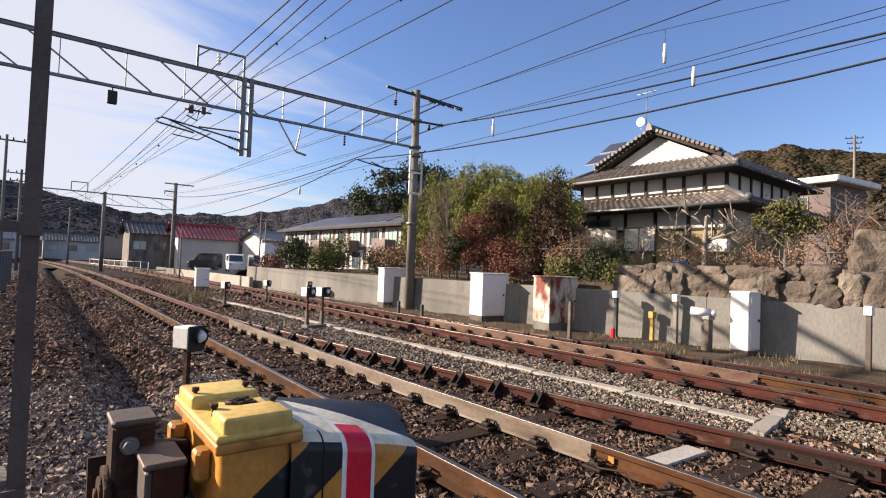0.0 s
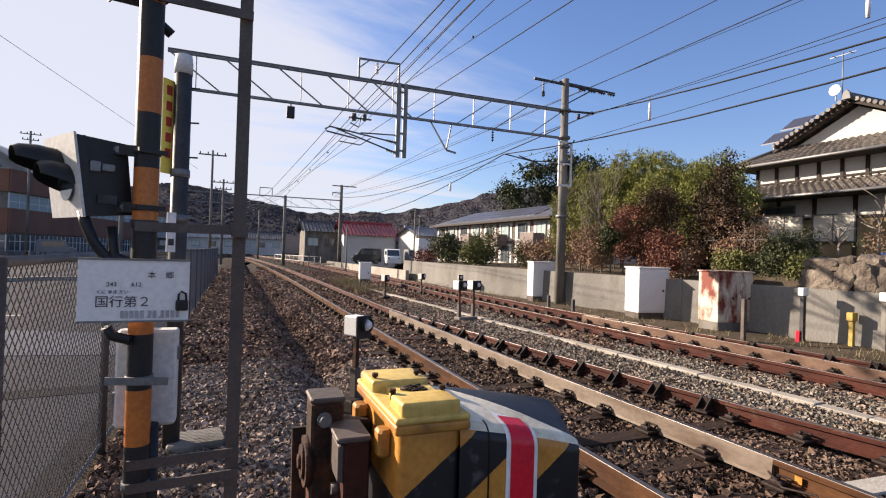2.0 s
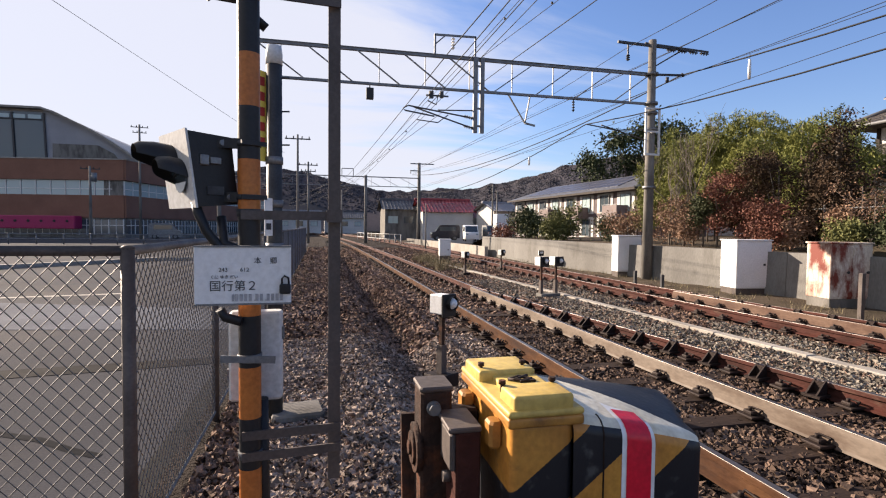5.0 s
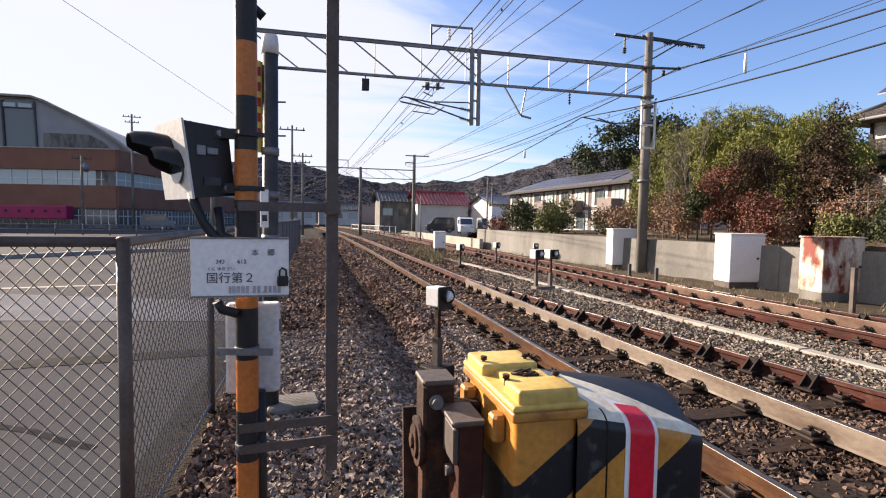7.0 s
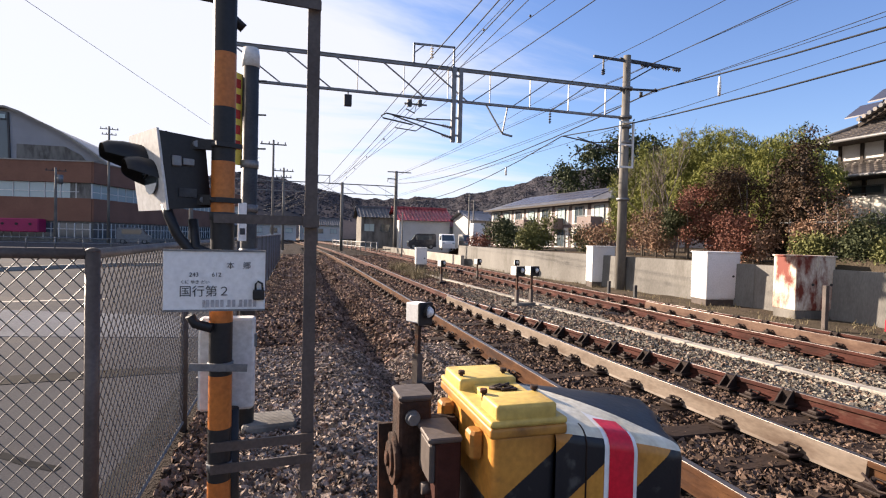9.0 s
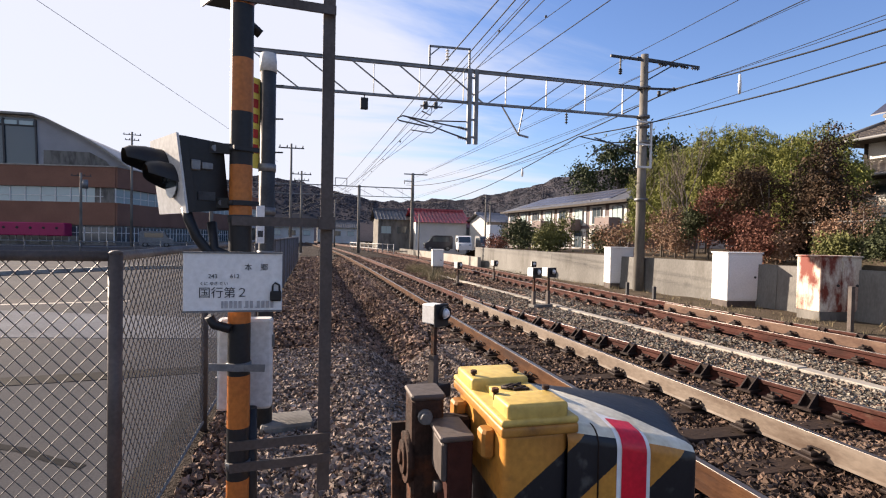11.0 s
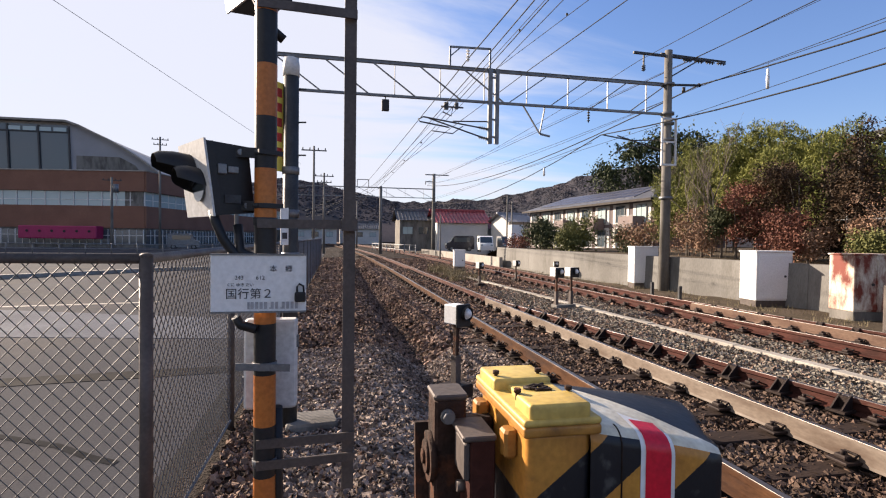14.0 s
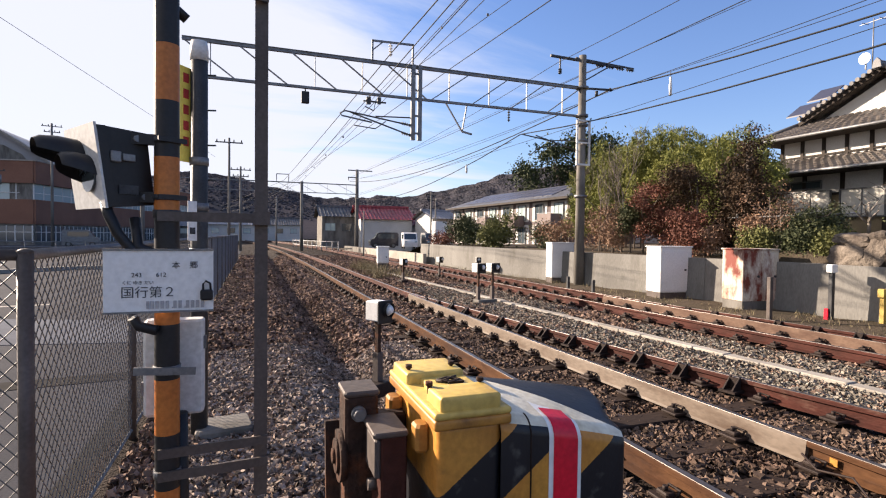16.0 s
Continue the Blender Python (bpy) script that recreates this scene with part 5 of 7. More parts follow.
def stake(x, y, h, mat, label, head=True, cap=None):
    ob = thing("marker_post", label, "marker post", x, y, -0.02, 0, group="marker posts by the wall")
    part("post", Shape().box(0, 0, -0.1, 0.08, 0.08, h, chamfer=0.006), mat, ob)
    if head:
        part("head", Shape().box(0, 0, h - 0.13, 0.16, 0.12, 0.16, chamfer=0.01), cap or M_WHITE, ob)
    return ob


stake(10.75, 7.45, 1.08, M_DARK, "slim dark post with a white box on top")
red_foot = stake(10.72, 7.5, 0.34, M_RED_TAPE, "red foot sleeve of the slim dark post", False)
stake(11.35, 2.95, 1.1, M_POST, "post with a white box at the wall")
stake(11.1, 6.75, 0.66, surface("dull ochre paint", (0.4, 0.28, 0.07), rough=0.6), "short ochre marker post in the grass", True, surface("dull ochre head", (0.4, 0.28, 0.07), rough=0.6))
stake(11.18, 6.25, 1.08, M_CONC, "concrete marker post against the wall", True)
stake(9.6, 7.85, 0.95, M_POST, "brown steel stake at the wall foot", False)
stake(8.95, 12.6, 0.5, M_DARK, "short dark stake beside the far rail", False)
stake(9.0, 13.9, 0.5, M_DARK, "short dark stake beside the far rail", False)


def lamp_unit():
    ob = thing("track_device", "white tubular track device on a dark post", "track device", 10.85, 5.4, -0.02, -8)
    part("post", Shape().box(0, 0, -0.05, 0.14, 0.12, 0.72, chamfer=0.01).box(0.05, 0.1, -0.05, 0.1, 0.1, 0.6), M_POST, ob)
    part("barrel", Shape().tube([(-0.16, 0.28, 0.82), (-0.02, -0.05, 0.8)], 0.085, 12).tube([(-0.03, -0.02, 0.8), (0.02, -0.16, 0.79)], 0.065, 12), M_WHITE, ob, "white barrel")
    part("collar", Shape().box(0, 0, 0.66, 0.2, 0.16, 0.08, chamfer=0.01), M_GALV, ob)


lamp_unit()
cabinet(5.55, 23.4, -5, 0.5, 0.4, 1.05, "small white trackside box among dry weeds", M_WHITE, base=0.3)


# ---- chain-link fence ----
def fence():
    ob = thing("fence", "grey chain-link fence on round steel posts", "fence", 0, 0, 0, kind="structure")
    top, px, py = 1.46, -0.80, 3.09
    part("top_rail", Shape().tube([(px, py, top), (px, 34, top)], 0.024, 10), M_GALV, ob)
    part("top_rail", Shape().tube([(-6.5, py + 0.1, top), (px, py, top)], 0.024, 10), M_POST, ob)
    part("bottom_wire", Shape().tube([(px, py, 0.02), (px, 34, 0.02)], 0.012, 6), M_GALV, ob)
    part("bottom_wire", Shape().tube([(-6.5, py + 0.1, 0.02), (px, py, 0.02)], 0.006, 6), M_GALV, ob)
    post = Shape().tube([(0, 0, -0.15), (0, 0, top + 0.01)], 0.030, 12).ball(0, 0, top + 0.012, 0.032, 10, 5, 0.5).mesh("post", M_POST)
    for x, y in [(px, py), (px - 2.0, py + 0.04), (px - 4.0, py + 0.07)] + [(px, py + 2.0 * i) for i in range(1, 16)]:
        p = part("post", post, None, ob)
        p.matrix_basis = pose(x, y, 0)
    net_mat = surface("dull grey coated wire", (0.15, 0.143, 0.14), (0.11, 0.103, 0.10), rough=0.55, metal=0.2, scale=8, grain=60, bump=0.1)
    def net(p0, p1, step, r):
        s = Shape()
        a, b = Vector(p0), Vector(p1)
        d = (b - a).normalized()
        L = (b - a).length
        hgt = top - 0.03
        run = hgt * 0.93
        rng = random.Random(4)
        k = -run
        while k < L:
            for sgn in (0, 1):
                u0, u1 = (k, k + run) if sgn == 0 else (k + run, k)
                z0, z1 = 0.02, top
                # clip to the panel
                def clip(u0, z0, u1, z1):
                    t0, t1 = 0.0, 1.0
                    for lo in (True, False):
                        lim = 0.0 if lo else L
                        du = u1 - u0
                        t = (lim - u0) / du
                        if (du > 0) == lo:
                            t0 = max(t0, t)
                        else:
                            t1 = min(t1, t)
                    return t0, t1
                t0, t1 = clip(u0, z0, u1, z1)
                if t1 - t0 > 0.01:
                    off = Vector((-d.y, d.x, 0)) * (0.003 if sgn else -0.003)
                    p = a + d * (u0 + (u1 - u0) * t0) + off
                    q = a + d * (u0 + (u1 - u0) * t1) + off
                    p.z, q.z = z0 + (z1 - z0) * t0, z0 + (z1 - z0) * t1
                    s.tube([p, q], r, 3, cap=False)
            k += step
        part("chain_link", s, net_mat, ob, "grey chain-link wire mesh")
    net((px - 2.0, py + 0.04, 0), (px, py, 0), 0.070, 0.0030)
    net((px - 6.0, py + 0.1, 0), (px - 2.0, py + 0.04, 0), 0.070, 0.0030)
    net((px, py, 0), (px, py + 8, 0), 0.070, 0.0030)
    net((px, py + 8, 0), (px, 34, 0), 0.070, 0.0030)


fence()


# ---- plants ----
def leaves(name, points, size, material, seed, droop=0.0, long=1.6):
    """Many small leaves, one folded blade at each point."""
    rng = np.random.default_rng(seed)
    p = np.asarray(points, float)
    n = len(p)
    a = rng.normal(size=(n, 3)); a[:, 2] -= droop
    a /= np.linalg.norm(a, axis=1, keepdims=True)
    b = np.cross(a, rng.normal(size=(n, 3))); b /= np.linalg.norm(b, axis=1, keepdims=True)
    s = rng.uniform(0.6, 1.25, (n, 1)) * size
    v = np.stack([p - a * s * long / 2, p + b * s * 0.42, p + a * s * long / 2, p - b * s * 0.42], 1).reshape(-1, 3)
    me = bpy.data.meshes.new(name)
    me.from_pydata(v.tolist(), [], (np.arange(n * 4).reshape(n, 4)).tolist())
    me.materials.append(material)
    return me


def blob(rng, n, c, r, shell=0.55):
    """Points in an ellipsoid, denser to its outside."""
    d = rng.normal(size=(n, 3)); d /= np.linalg.norm(d, axis=1, keepdims=True)
    k = rng.uniform(shell, 1.0, (n, 1)) ** 0.8
    return np.asarray(c) + d * k * np.asarray(r)


def branches(shape, base, top, r, rng, count, spread, depth=2):
    """Limbs that fork and taper."""
    base, top = Vector(base), Vector(top)
    mid = base.lerp(top, 0.5) + Vector((rng.uniform(-1, 1), rng.uniform(-1, 1), 0)) * (top - base).length * 0.07
    shape.tube([base, mid, top], [r, r * 0.8, r * 0.5], 6)
    if depth == 0:
        return
    for i in range(count):
        t = rng.uniform(0.35, 1.0)
        p = base.lerp(top, t)
        L = (top - base).length * rng.uniform(0.4, 0.75)
        d = Vector((rng.uniform(-1, 1) * spread, rng.uniform(-1, 1) * spread, rng.uniform(0.25, 1.0))).normalized()
        branches(shape, p, p + d * L, r * 0.5, rng, count, spread, depth - 1)


def plant(name, label, category, x, y, z, clumps, n, size, material, seed, trunk=0.06, height=1.0, droop=0.0, twigs=True, long=1.6, shell=0.45, group=""):
    """A trunk with limbs and a crown of leaf clumps; clumps are (dx, dy, dz, rx, ry, rz)."""
    ob = thing(name, label, category, x, y, z, group=group)
    rng, rnd = np.random.default_rng(seed), random.Random(seed)
    s = Shape()
    s.tube([(0, 0, -0.25), (rnd.uniform(-0.05, 0.05), 0, height * 0.5), (0, 0, height)], [trunk, trunk * 0.75, trunk * 0.5], 8)
    for c in clumps:
        s.tube([(0, 0, height * rnd.uniform(0.2, 0.7)), (c[0] * 0.5, c[1] * 0.5, c[2] * 0.75), (c[0], c[1], c[2])], [trunk * 0.6, trunk * 0.35, trunk * 0.15], 5)
    part("trunk", s, M_BARK, ob)
    vol = [c[3] * c[4] * c[5] for c in clumps]
    pts = []
    for c, v in zip(clumps, vol):
        k = max(30, int(n * v / sum(vol)))
        # leaves gather in small tufts so that gaps show
        m = max(4, k // 22)
        cores = blob(rng, m, c[:3], c[3:], shell)
        pts.append(np.repeat(cores, 22, 0) + rng.normal(size=(m * 22, 3)) * size * 2.0)
    part("crown", leaves("crown", np.concatenate(pts), size, material, seed, droop, long), None, ob)
    return ob


def scatter_clumps(seed, n, spread, rad):
    r = random.Random(seed)
    return [(r.uniform(-1, 1) * spread[0], r.uniform(-1, 1) * spread[1], spread[2] + r.uniform(-1, 1) * spread[3], rad * r.uniform(0.7, 1.3), rad * r.uniform(0.7, 1.3), rad * r.uniform(0.6, 1.1)) for _ in range(n)]


# bamboo grove behind the gardens
for i in range(19):
    yy = 13.9 + i * 0.56
    hh = float(np.interp(yy, (13.9, 15.3, 18.0, 21.4, 23.3, 24.5), (3.5, 4.35, 4.95, 4.9, 4.5, 3.4))) + 0.22 * math.sin(i * 2.7)
    plant("bamboo", "tall yellow-green bamboo with drooping leaf plumes", "bamboo", 16.9 + 0.9 * math.sin(i * 2.3), yy, 1.2, [(0.3 * math.sin(k * 2.4 + i), 0.3 * math.cos(k * 1.9 + i), hh * (0.22 + 0.1 * k), 0.95 - 0.05 * k, 0.85 - 0.05 * k, 0.55) for k in range(8)], 12000, 0.036, M_BAMBOO, 100 + i, 0.03, hh, droop=1.0, long=3.8, shell=0.25, group="bamboo grove")
# russet and dry shrubs along the wall
for i, (x, y, h, w, mat, nm, lb) in enumerate((
        (12.2, 16.6, 1.5, 0.8, M_DRY, "dry_shrub", "dry leafless shrub with pale brown leaves over the wall"),
        (11.7, 15.3, 1.35, 0.8, M_DRY, "dry_shrub", "bushy shrub of dry brown leaves over the wall"),
        (12.1, 14.3, 2.45, 0.75, M_RUSSET, "russet_shrub", "large shrub of russet leaves behind the wall"),
        (12.6, 13.7, 2.9, 0.85, M_CEDAR, "evergreen_shrub", "dark bronze-green shrub behind the wall"),
        (11.9, 12.5, 1.35, 0.8, M_RUSSET, "russet_shrub", "large shrub of russet leaves behind the wall"),
        (12.9, 12.9, 3.2, 1.05, M_CEDAR, "evergreen_shrub", "dark bronze-green shrub behind the wall"),
        (12.0, 11.7, 0.75, 0.5, M_DRY, "dry_shrub", "low shrub of curled brown leaves"),
        (12.1, 10.35, 1.0, 0.36, M_DRY, "dry_shrub", "low shrub of curled brown leaves"),
        (12.3, 9.0, 1.0, 0.7, M_SHRUB, "evergreen_shrub", "low grey-green shrub behind the wall"),
        (11.75, 9.75, 0.62, 0.42, M_SHRUB_LIT, "evergreen_shrub", "low yellow-green shrub at the top of the wall"),
        (11.85, 8.95, 0.6, 0.45, M_SHRUB, "evergreen_shrub", "low grey-green shrub at the top of the wall"),
        (11.9, 8.2, 0.5, 0.38, M_SHRUB_LIT, "evergreen_shrub", "low yellow-green shrub at the top of the wall"),
        (11.95, 14.75, 1.8, 0.55, M_SHRUB, "evergreen_shrub", "dull green shrub among russet bushes"))):
    plant(nm, lb, "shrub", x, y, 1.1, scatter_clumps(40 + i, 9, (w * 0.55, w * 0.7, h * 0.58, h * 0.34), w * 0.5), 3800 if mat is M_DRY else 7500, 0.045, mat, 140 + i, 0.04, h * 0.7, shell=0.2)
# bronzed cedar
plant("cedar", "dark bronzed cedar with an uneven pointed crown", "tree", 13.0, 11.25, 1.1, [(0.14 * math.sin(k * 2.1), 0.2 * math.cos(k * 1.7), 0.8 + 0.4 * k, 0.95 - 0.10 * k, 1.05 - 0.12 * k, 0.45) for k in range(7)], 15000, 0.048, M_CEDAR, 171, 0.09, 3.1, shell=0.3)
plant("cedar", "small bronzed cedar beside the taller one", "tree", 13.6, 12.2, 1.1, [(0.1 * math.sin(k), 0.1 * math.cos(k), 0.5 + 0.4 * k, 0.6 - 0.07 * k, 0.6 - 0.07 * k, 0.42) for k in range(6)], 6000, 0.06, M_CEDAR, 172, 0.08, 2.6, shell=0.3)
# shrubs on the wall further on
plant("evergreen_shrub", "rounded dark green garden shrub above the wall", "shrub", 11.1, 27.4, 0.9, scatter_clumps(61, 8, (0.7, 0.9, 1.0, 0.45), 0.65), 6000, 0.085, M_SHRUB, 181, 0.05, 1.0, shell=0.3)
plant("evergreen_shrub", "rounded yellow-green garden shrub above the wall", "shrub", 11.0, 23.2, 0.9, scatter_clumps(62, 8, (0.55, 0.7, 0.85, 0.4), 0.5), 6000, 0.075, M_SHRUB_LIT, 182, 0.05, 0.9, shell=0.3)
plant("russet_shrub", "low russet shrub on the wall top", "shrub", 10.9, 29.6, 0.9, scatter_clumps(63, 5, (0.8, 1.0, 0.4, 0.2), 0.45), 2500, 0.07, M_RUSSET, 183, 0.04, 0.5, shell=0.3)
plant("evergreen_shrub", "small dark shrub before the apartments", "shrub", 12.4, 20.6, 0.9, scatter_clumps(64, 5, (0.4, 0.5, 0.7, 0.3), 0.4), 2500, 0.07, M_SHRUB, 184, 0.04, 0.7, shell=0.3)
plant("dry_shrub", "leafless shrub behind the gantry pole", "shrub", 11.6, 18.4, 0.95, scatter_clumps(65, 6, (0.5, 0.9, 0.7, 0.35), 0.45), 2200, 0.06, M_DRY, 185, 0.04, 0.8, shell=0.2)
# dark pine far behind
plant("pine_tree", "dark spreading pine on the rise behind the apartments", "tree", 34.0, 53.0, 0.5, [(-3.6, 2, 8.6, 2.2, 2.2, 1.0), (-1.5, 0, 10.8, 2.4, 2.2, 1.1), (1.2, -1.5, 11.8, 2.3, 2.2, 1.2), (-3.0, 1, 6.8, 2.0, 2.0, 0.9), (2.5, -2.5, 9.6, 2.4, 2.2, 1.3), (0, 0, 8.6, 2.2, 2.2, 1.2), (3.6, -3.5, 11.4, 2.0, 2.0, 1.2)], 9000, 0.24, M_PINE, 190, 0.3, 9.5, shell=0.2)
for i, (x, y, h) in enumerate(((38, 46, 10.0), (42, 42, 10.5), (37, 38, 9.0), (33, 30, 7.5), (40, 33, 9.5))):
    plant("grove_tree", "brownish mixed tree on the rise behind the gardens", "tree", x, y, 0.8, scatter_clumps(70 + i, 9, (2.4, 2.4, h * 0.62, h * 0.25), 1.7), 5000, 0.26, M_WOOD_NEAR if i % 2 else M_SHRUB, 195 + i, 0.25, h * 0.7, shell=0.3)


def bare_tree(x, y, z, h, r, label, seed, spread=0.9, count=4, depth=3, mat=None):
    s = Shape()
    branches(s, (0, 0, -0.2), (0.05, 0.03, h), r, random.Random(seed), count, spread, depth)
    ob = thing("bare_tree", label, "tree", x, y, z, group="bare garden trees")
    part("branchwork", s, mat or M_BARK, ob)
    return ob


M_BARK_PALE = surface("pale lichened bark", (0.21, 0.185, 0.155), (0.14, 0.12, 0.10), rough=0.95, scale=6, grain=30, bump=0.6)
bare_tree(15.0, 7.43, 1.7, 1.5, 0.10, "pruned pale leafless tree in the garden", 3, 0.8, 4, 2, M_BARK_PALE)
bare_tree(14.2, 8.9, 1.7, 0.8, 0.05, "small leafless tree by the stone wall", 4, 0.9, 4, 2, M_BARK_PALE)
bare_tree(14.6, 8.2, 1.7, 0.9, 0.04, "small leafless shrub by the stone wall", 5, 0.8, 4, 2, M_BARK_PALE)
for i, (x, y, h) in enumerate(((14.6, 6.2, 0.7), (14.9, 5.7, 0.8), (14.4, 5.2, 0.75), (15.2, 4.6, 1.1), (14.3, 3.9, 0.9), (14.0, 3.2, 1.0), (15.0, 4.1, 1.2))):
    bare_tree(x, y, 1.65, h, 0.03, "leafless twiggy garden shrub above the stones", 20 + i, 1.0, 5, 3)
bare_tree(11.9, 16.3, 1.0, 2.0, 0.035, "bare upright twigs over the wall", 33, 0.4, 5, 3)
bare_tree(12.3, 15.6, 1.0, 2.2, 0.035, "bare upright twigs over the wall", 34, 0.4, 5, 3)
plant("garden_pine", "clipped garden pine with layered yellow-green pads", "tree", 15.0, 5.45, 1.7, [(0, 0, 1.55, 0.42, 0.42, 0.16), (-0.3, 0.45, 1.2, 0.4, 0.4, 0.14), (0.2, -0.45, 1.15, 0.4, 0.4, 0.14), (0.1, 0.1, 1.3, 0.4, 0.4, 0.15), (-0.1, -0.1, 0.9, 0.35, 0.4, 0.13)], 4200, 0.055, M_GARDEN, 210, 0.06, 1.2, shell=0.1)
plant("russet_shrub", "purplish leafless shrub beside the garden pine", "shrub", 15.4, 4.3, 1.7, scatter_clumps(80, 6, (0.5, 0.7, 0.75, 0.4), 0.4), 1600, 0.04, M_RUSSET, 211, 0.04, 0.8, shell=0.1)
plant("evergreen_shrub", "small green shrub by the stone wall", "shrub", 12.2, 8.4, 1.1, scatter_clumps(81, 5, (0.3, 0.4, 0.45, 0.25), 0.3), 2400, 0.05, M_SHRUB, 212, 0.03, 0.4, shell=0.2)


for i, (x, y, h, mat, nm) in enumerate(((13.2, 7.2, 0.7, M_DRY, "dry_shrub"), (12.0, 9.5, 1.0, M_DRY, "dry_shrub"), (12.1, 8.7, 0.9, M_SHRUB, "evergreen_shrub"), (12.4, 10.1, 1.3, M_DRY, "dry_shrub"), (13.4, 6.4, 0.75, M_GRASS, "dry_shrub"), (13.6, 5.8, 0.8, M_DRY, "dry_shrub"), (13.3, 5.0, 0.7, M_RUSSET, "russet_shrub"), (13.6, 4.2, 0.95, M_RUSSET, "russet_shrub"), (13.9, 3.5, 0.9, M_DRY, "dry_shrub"), (16.2, 6.6, 1.2, M_SHRUB, "evergreen_shrub"), (16.6, 8.0, 0.9, M_DRY, "dry_shrub"), (17.2, 9.4, 1.0, M_SHRUB, "evergreen_shrub"), (17.8, 5.2, 1.5, M_RUSSET, "russet_shrub"), (18.5, 3.9, 1.6, M_DRY, "dry_shrub"))):
    plant(nm, "twiggy winter shrub with sparse leaves above the stone wall", "shrub", x, y, 1.6, scatter_clumps(90 + i, 7, (h * 0.45, h * 0.6, h * 0.5, h * 0.3), h * 0.36), 650, 0.036, M_DRY if mat is M_RUSSET else mat, 230 + i, 0.02, h * 0.8, shell=0.1)


def grass(name, n, box, h, seed, label, on):
    rng = np.random.default_rng(seed)
    x, y = rng.uniform(box[0], box[1], n), rng.uniform(box[2], box[3], n)
    tuft = np.array([noise.noise((a * 1.3, b * 1.3, seed)) for a, b in zip(x, y)])
    ok = tuft > 0.0
    x, y = x[ok], y[ok]
    n = len(x)
    z = np.array([on(a, b) for a, b in zip(x, y)])
    ang, L = rng.uniform(0, math.tau, n), rng.uniform(0.4, 1.0, n) * h
    lean = rng.normal(size=(n, 2)) * 0.35 * L[:, None]
    w = 0.006
    v = np.stack([np.stack([x - w * np.cos(ang), y - w * np.sin(ang), z], 1), np.stack([x + w * np.cos(ang), y + w * np.sin(ang), z], 1), np.stack([x + lean[:, 0], y + lean[:, 1], z + L], 1)], 1).reshape(-1, 3)
    me = bpy.data.meshes.new(name)
    me.from_pydata(v.tolist(), [], np.arange(n * 3).reshape(n, 3).tolist())
    me.materials.append(M_GRASS)
    tagged(new(name, me), label, "grass", kind="stuff")


grass("wall_grass", 7000, (9.3, 11.6, 3, 34), 0.16, 3, "sparse winter grass along the foot of the wall", lambda x, y: 0.0)
grass("fence_grass", 5000, (-0.95, -0.35, 3, 20), 0.14, 4, "sparse winter grass along the fence", lambda x, y: -0.1)
grass("weeds", 5000, (4.2, 5.6, 19, 26), 0.5, 5, "dry brown weeds between the tracks", lambda x, y: -0.06)


# ---- the traditional house ----
def tiled(shape, a, b, c, d, course=0.30, col=0.29, lift=0.06):
    """Pantiles over the four-sided slope a, b (eaves) to c (above b), d (above a)."""
    a, b, c, d = Vector(a), Vector(b), Vector(c), Vector(d)
    up = ((d - a) + (c - b)) / 2
    rows = max(1, int(up.length / course))
    nrm = (b - a).cross(d - a).normalized()
    if nrm.z < 0:
        nrm = -nrm
    for i in range(rows):
        t0, t1 = i / rows, (i + 1.12) / rows
        p0, p1 = a.lerp(d, t0), b.lerp(c, t0)
        q0, q1 = a.lerp(d, min(t1, 1)), b.lerp(c, min(t1, 1))
        n = max(1, int((p1 - p0).length / col))
        for k in range(n):
            e0, e1 = p0.lerp(p1, k / n), p0.lerp(p1, (k + 1) / n)
            f0, f1 = q0.lerp(q1, k / n), q0.lerp(q1, (k + 1) / n)
            prof = ((0, 0.6), (0.22, 0.05), (0.5, 0.0), (0.75, 0.6), (0.88, 1.0), (1.0, 0.7))
            v = [e0.lerp(e1, s) + nrm * (lift * h + 0.028) for s, h in prof] + [f0.lerp(f1, s) + nrm * lift * h for s, h in prof] + [e0.lerp(e1, s) + nrm * (lift * h - 0.02) for s, h in prof]
            m = len(prof)
            shape.add(v, [(j, j + 1, m + j + 1, m + j) for j in range(m - 1)] + [(2 * m + j, 2 * m + j + 1, j + 1, j) for j in range(m - 1)], False)


def slab(pts, thick):
    """A flat plate under the given corners."""
    pts = [Vector(p) for p in pts]
    n = len(pts)
    return Shape().add(pts + [p - Vector((0, 0, thick)) for p in pts], [tuple(range(n)), tuple(range(2 * n - 1, n - 1, -1))] + [(i, n + i, n + (i + 1) % n, (i + 1) % n) for i in range(n)])


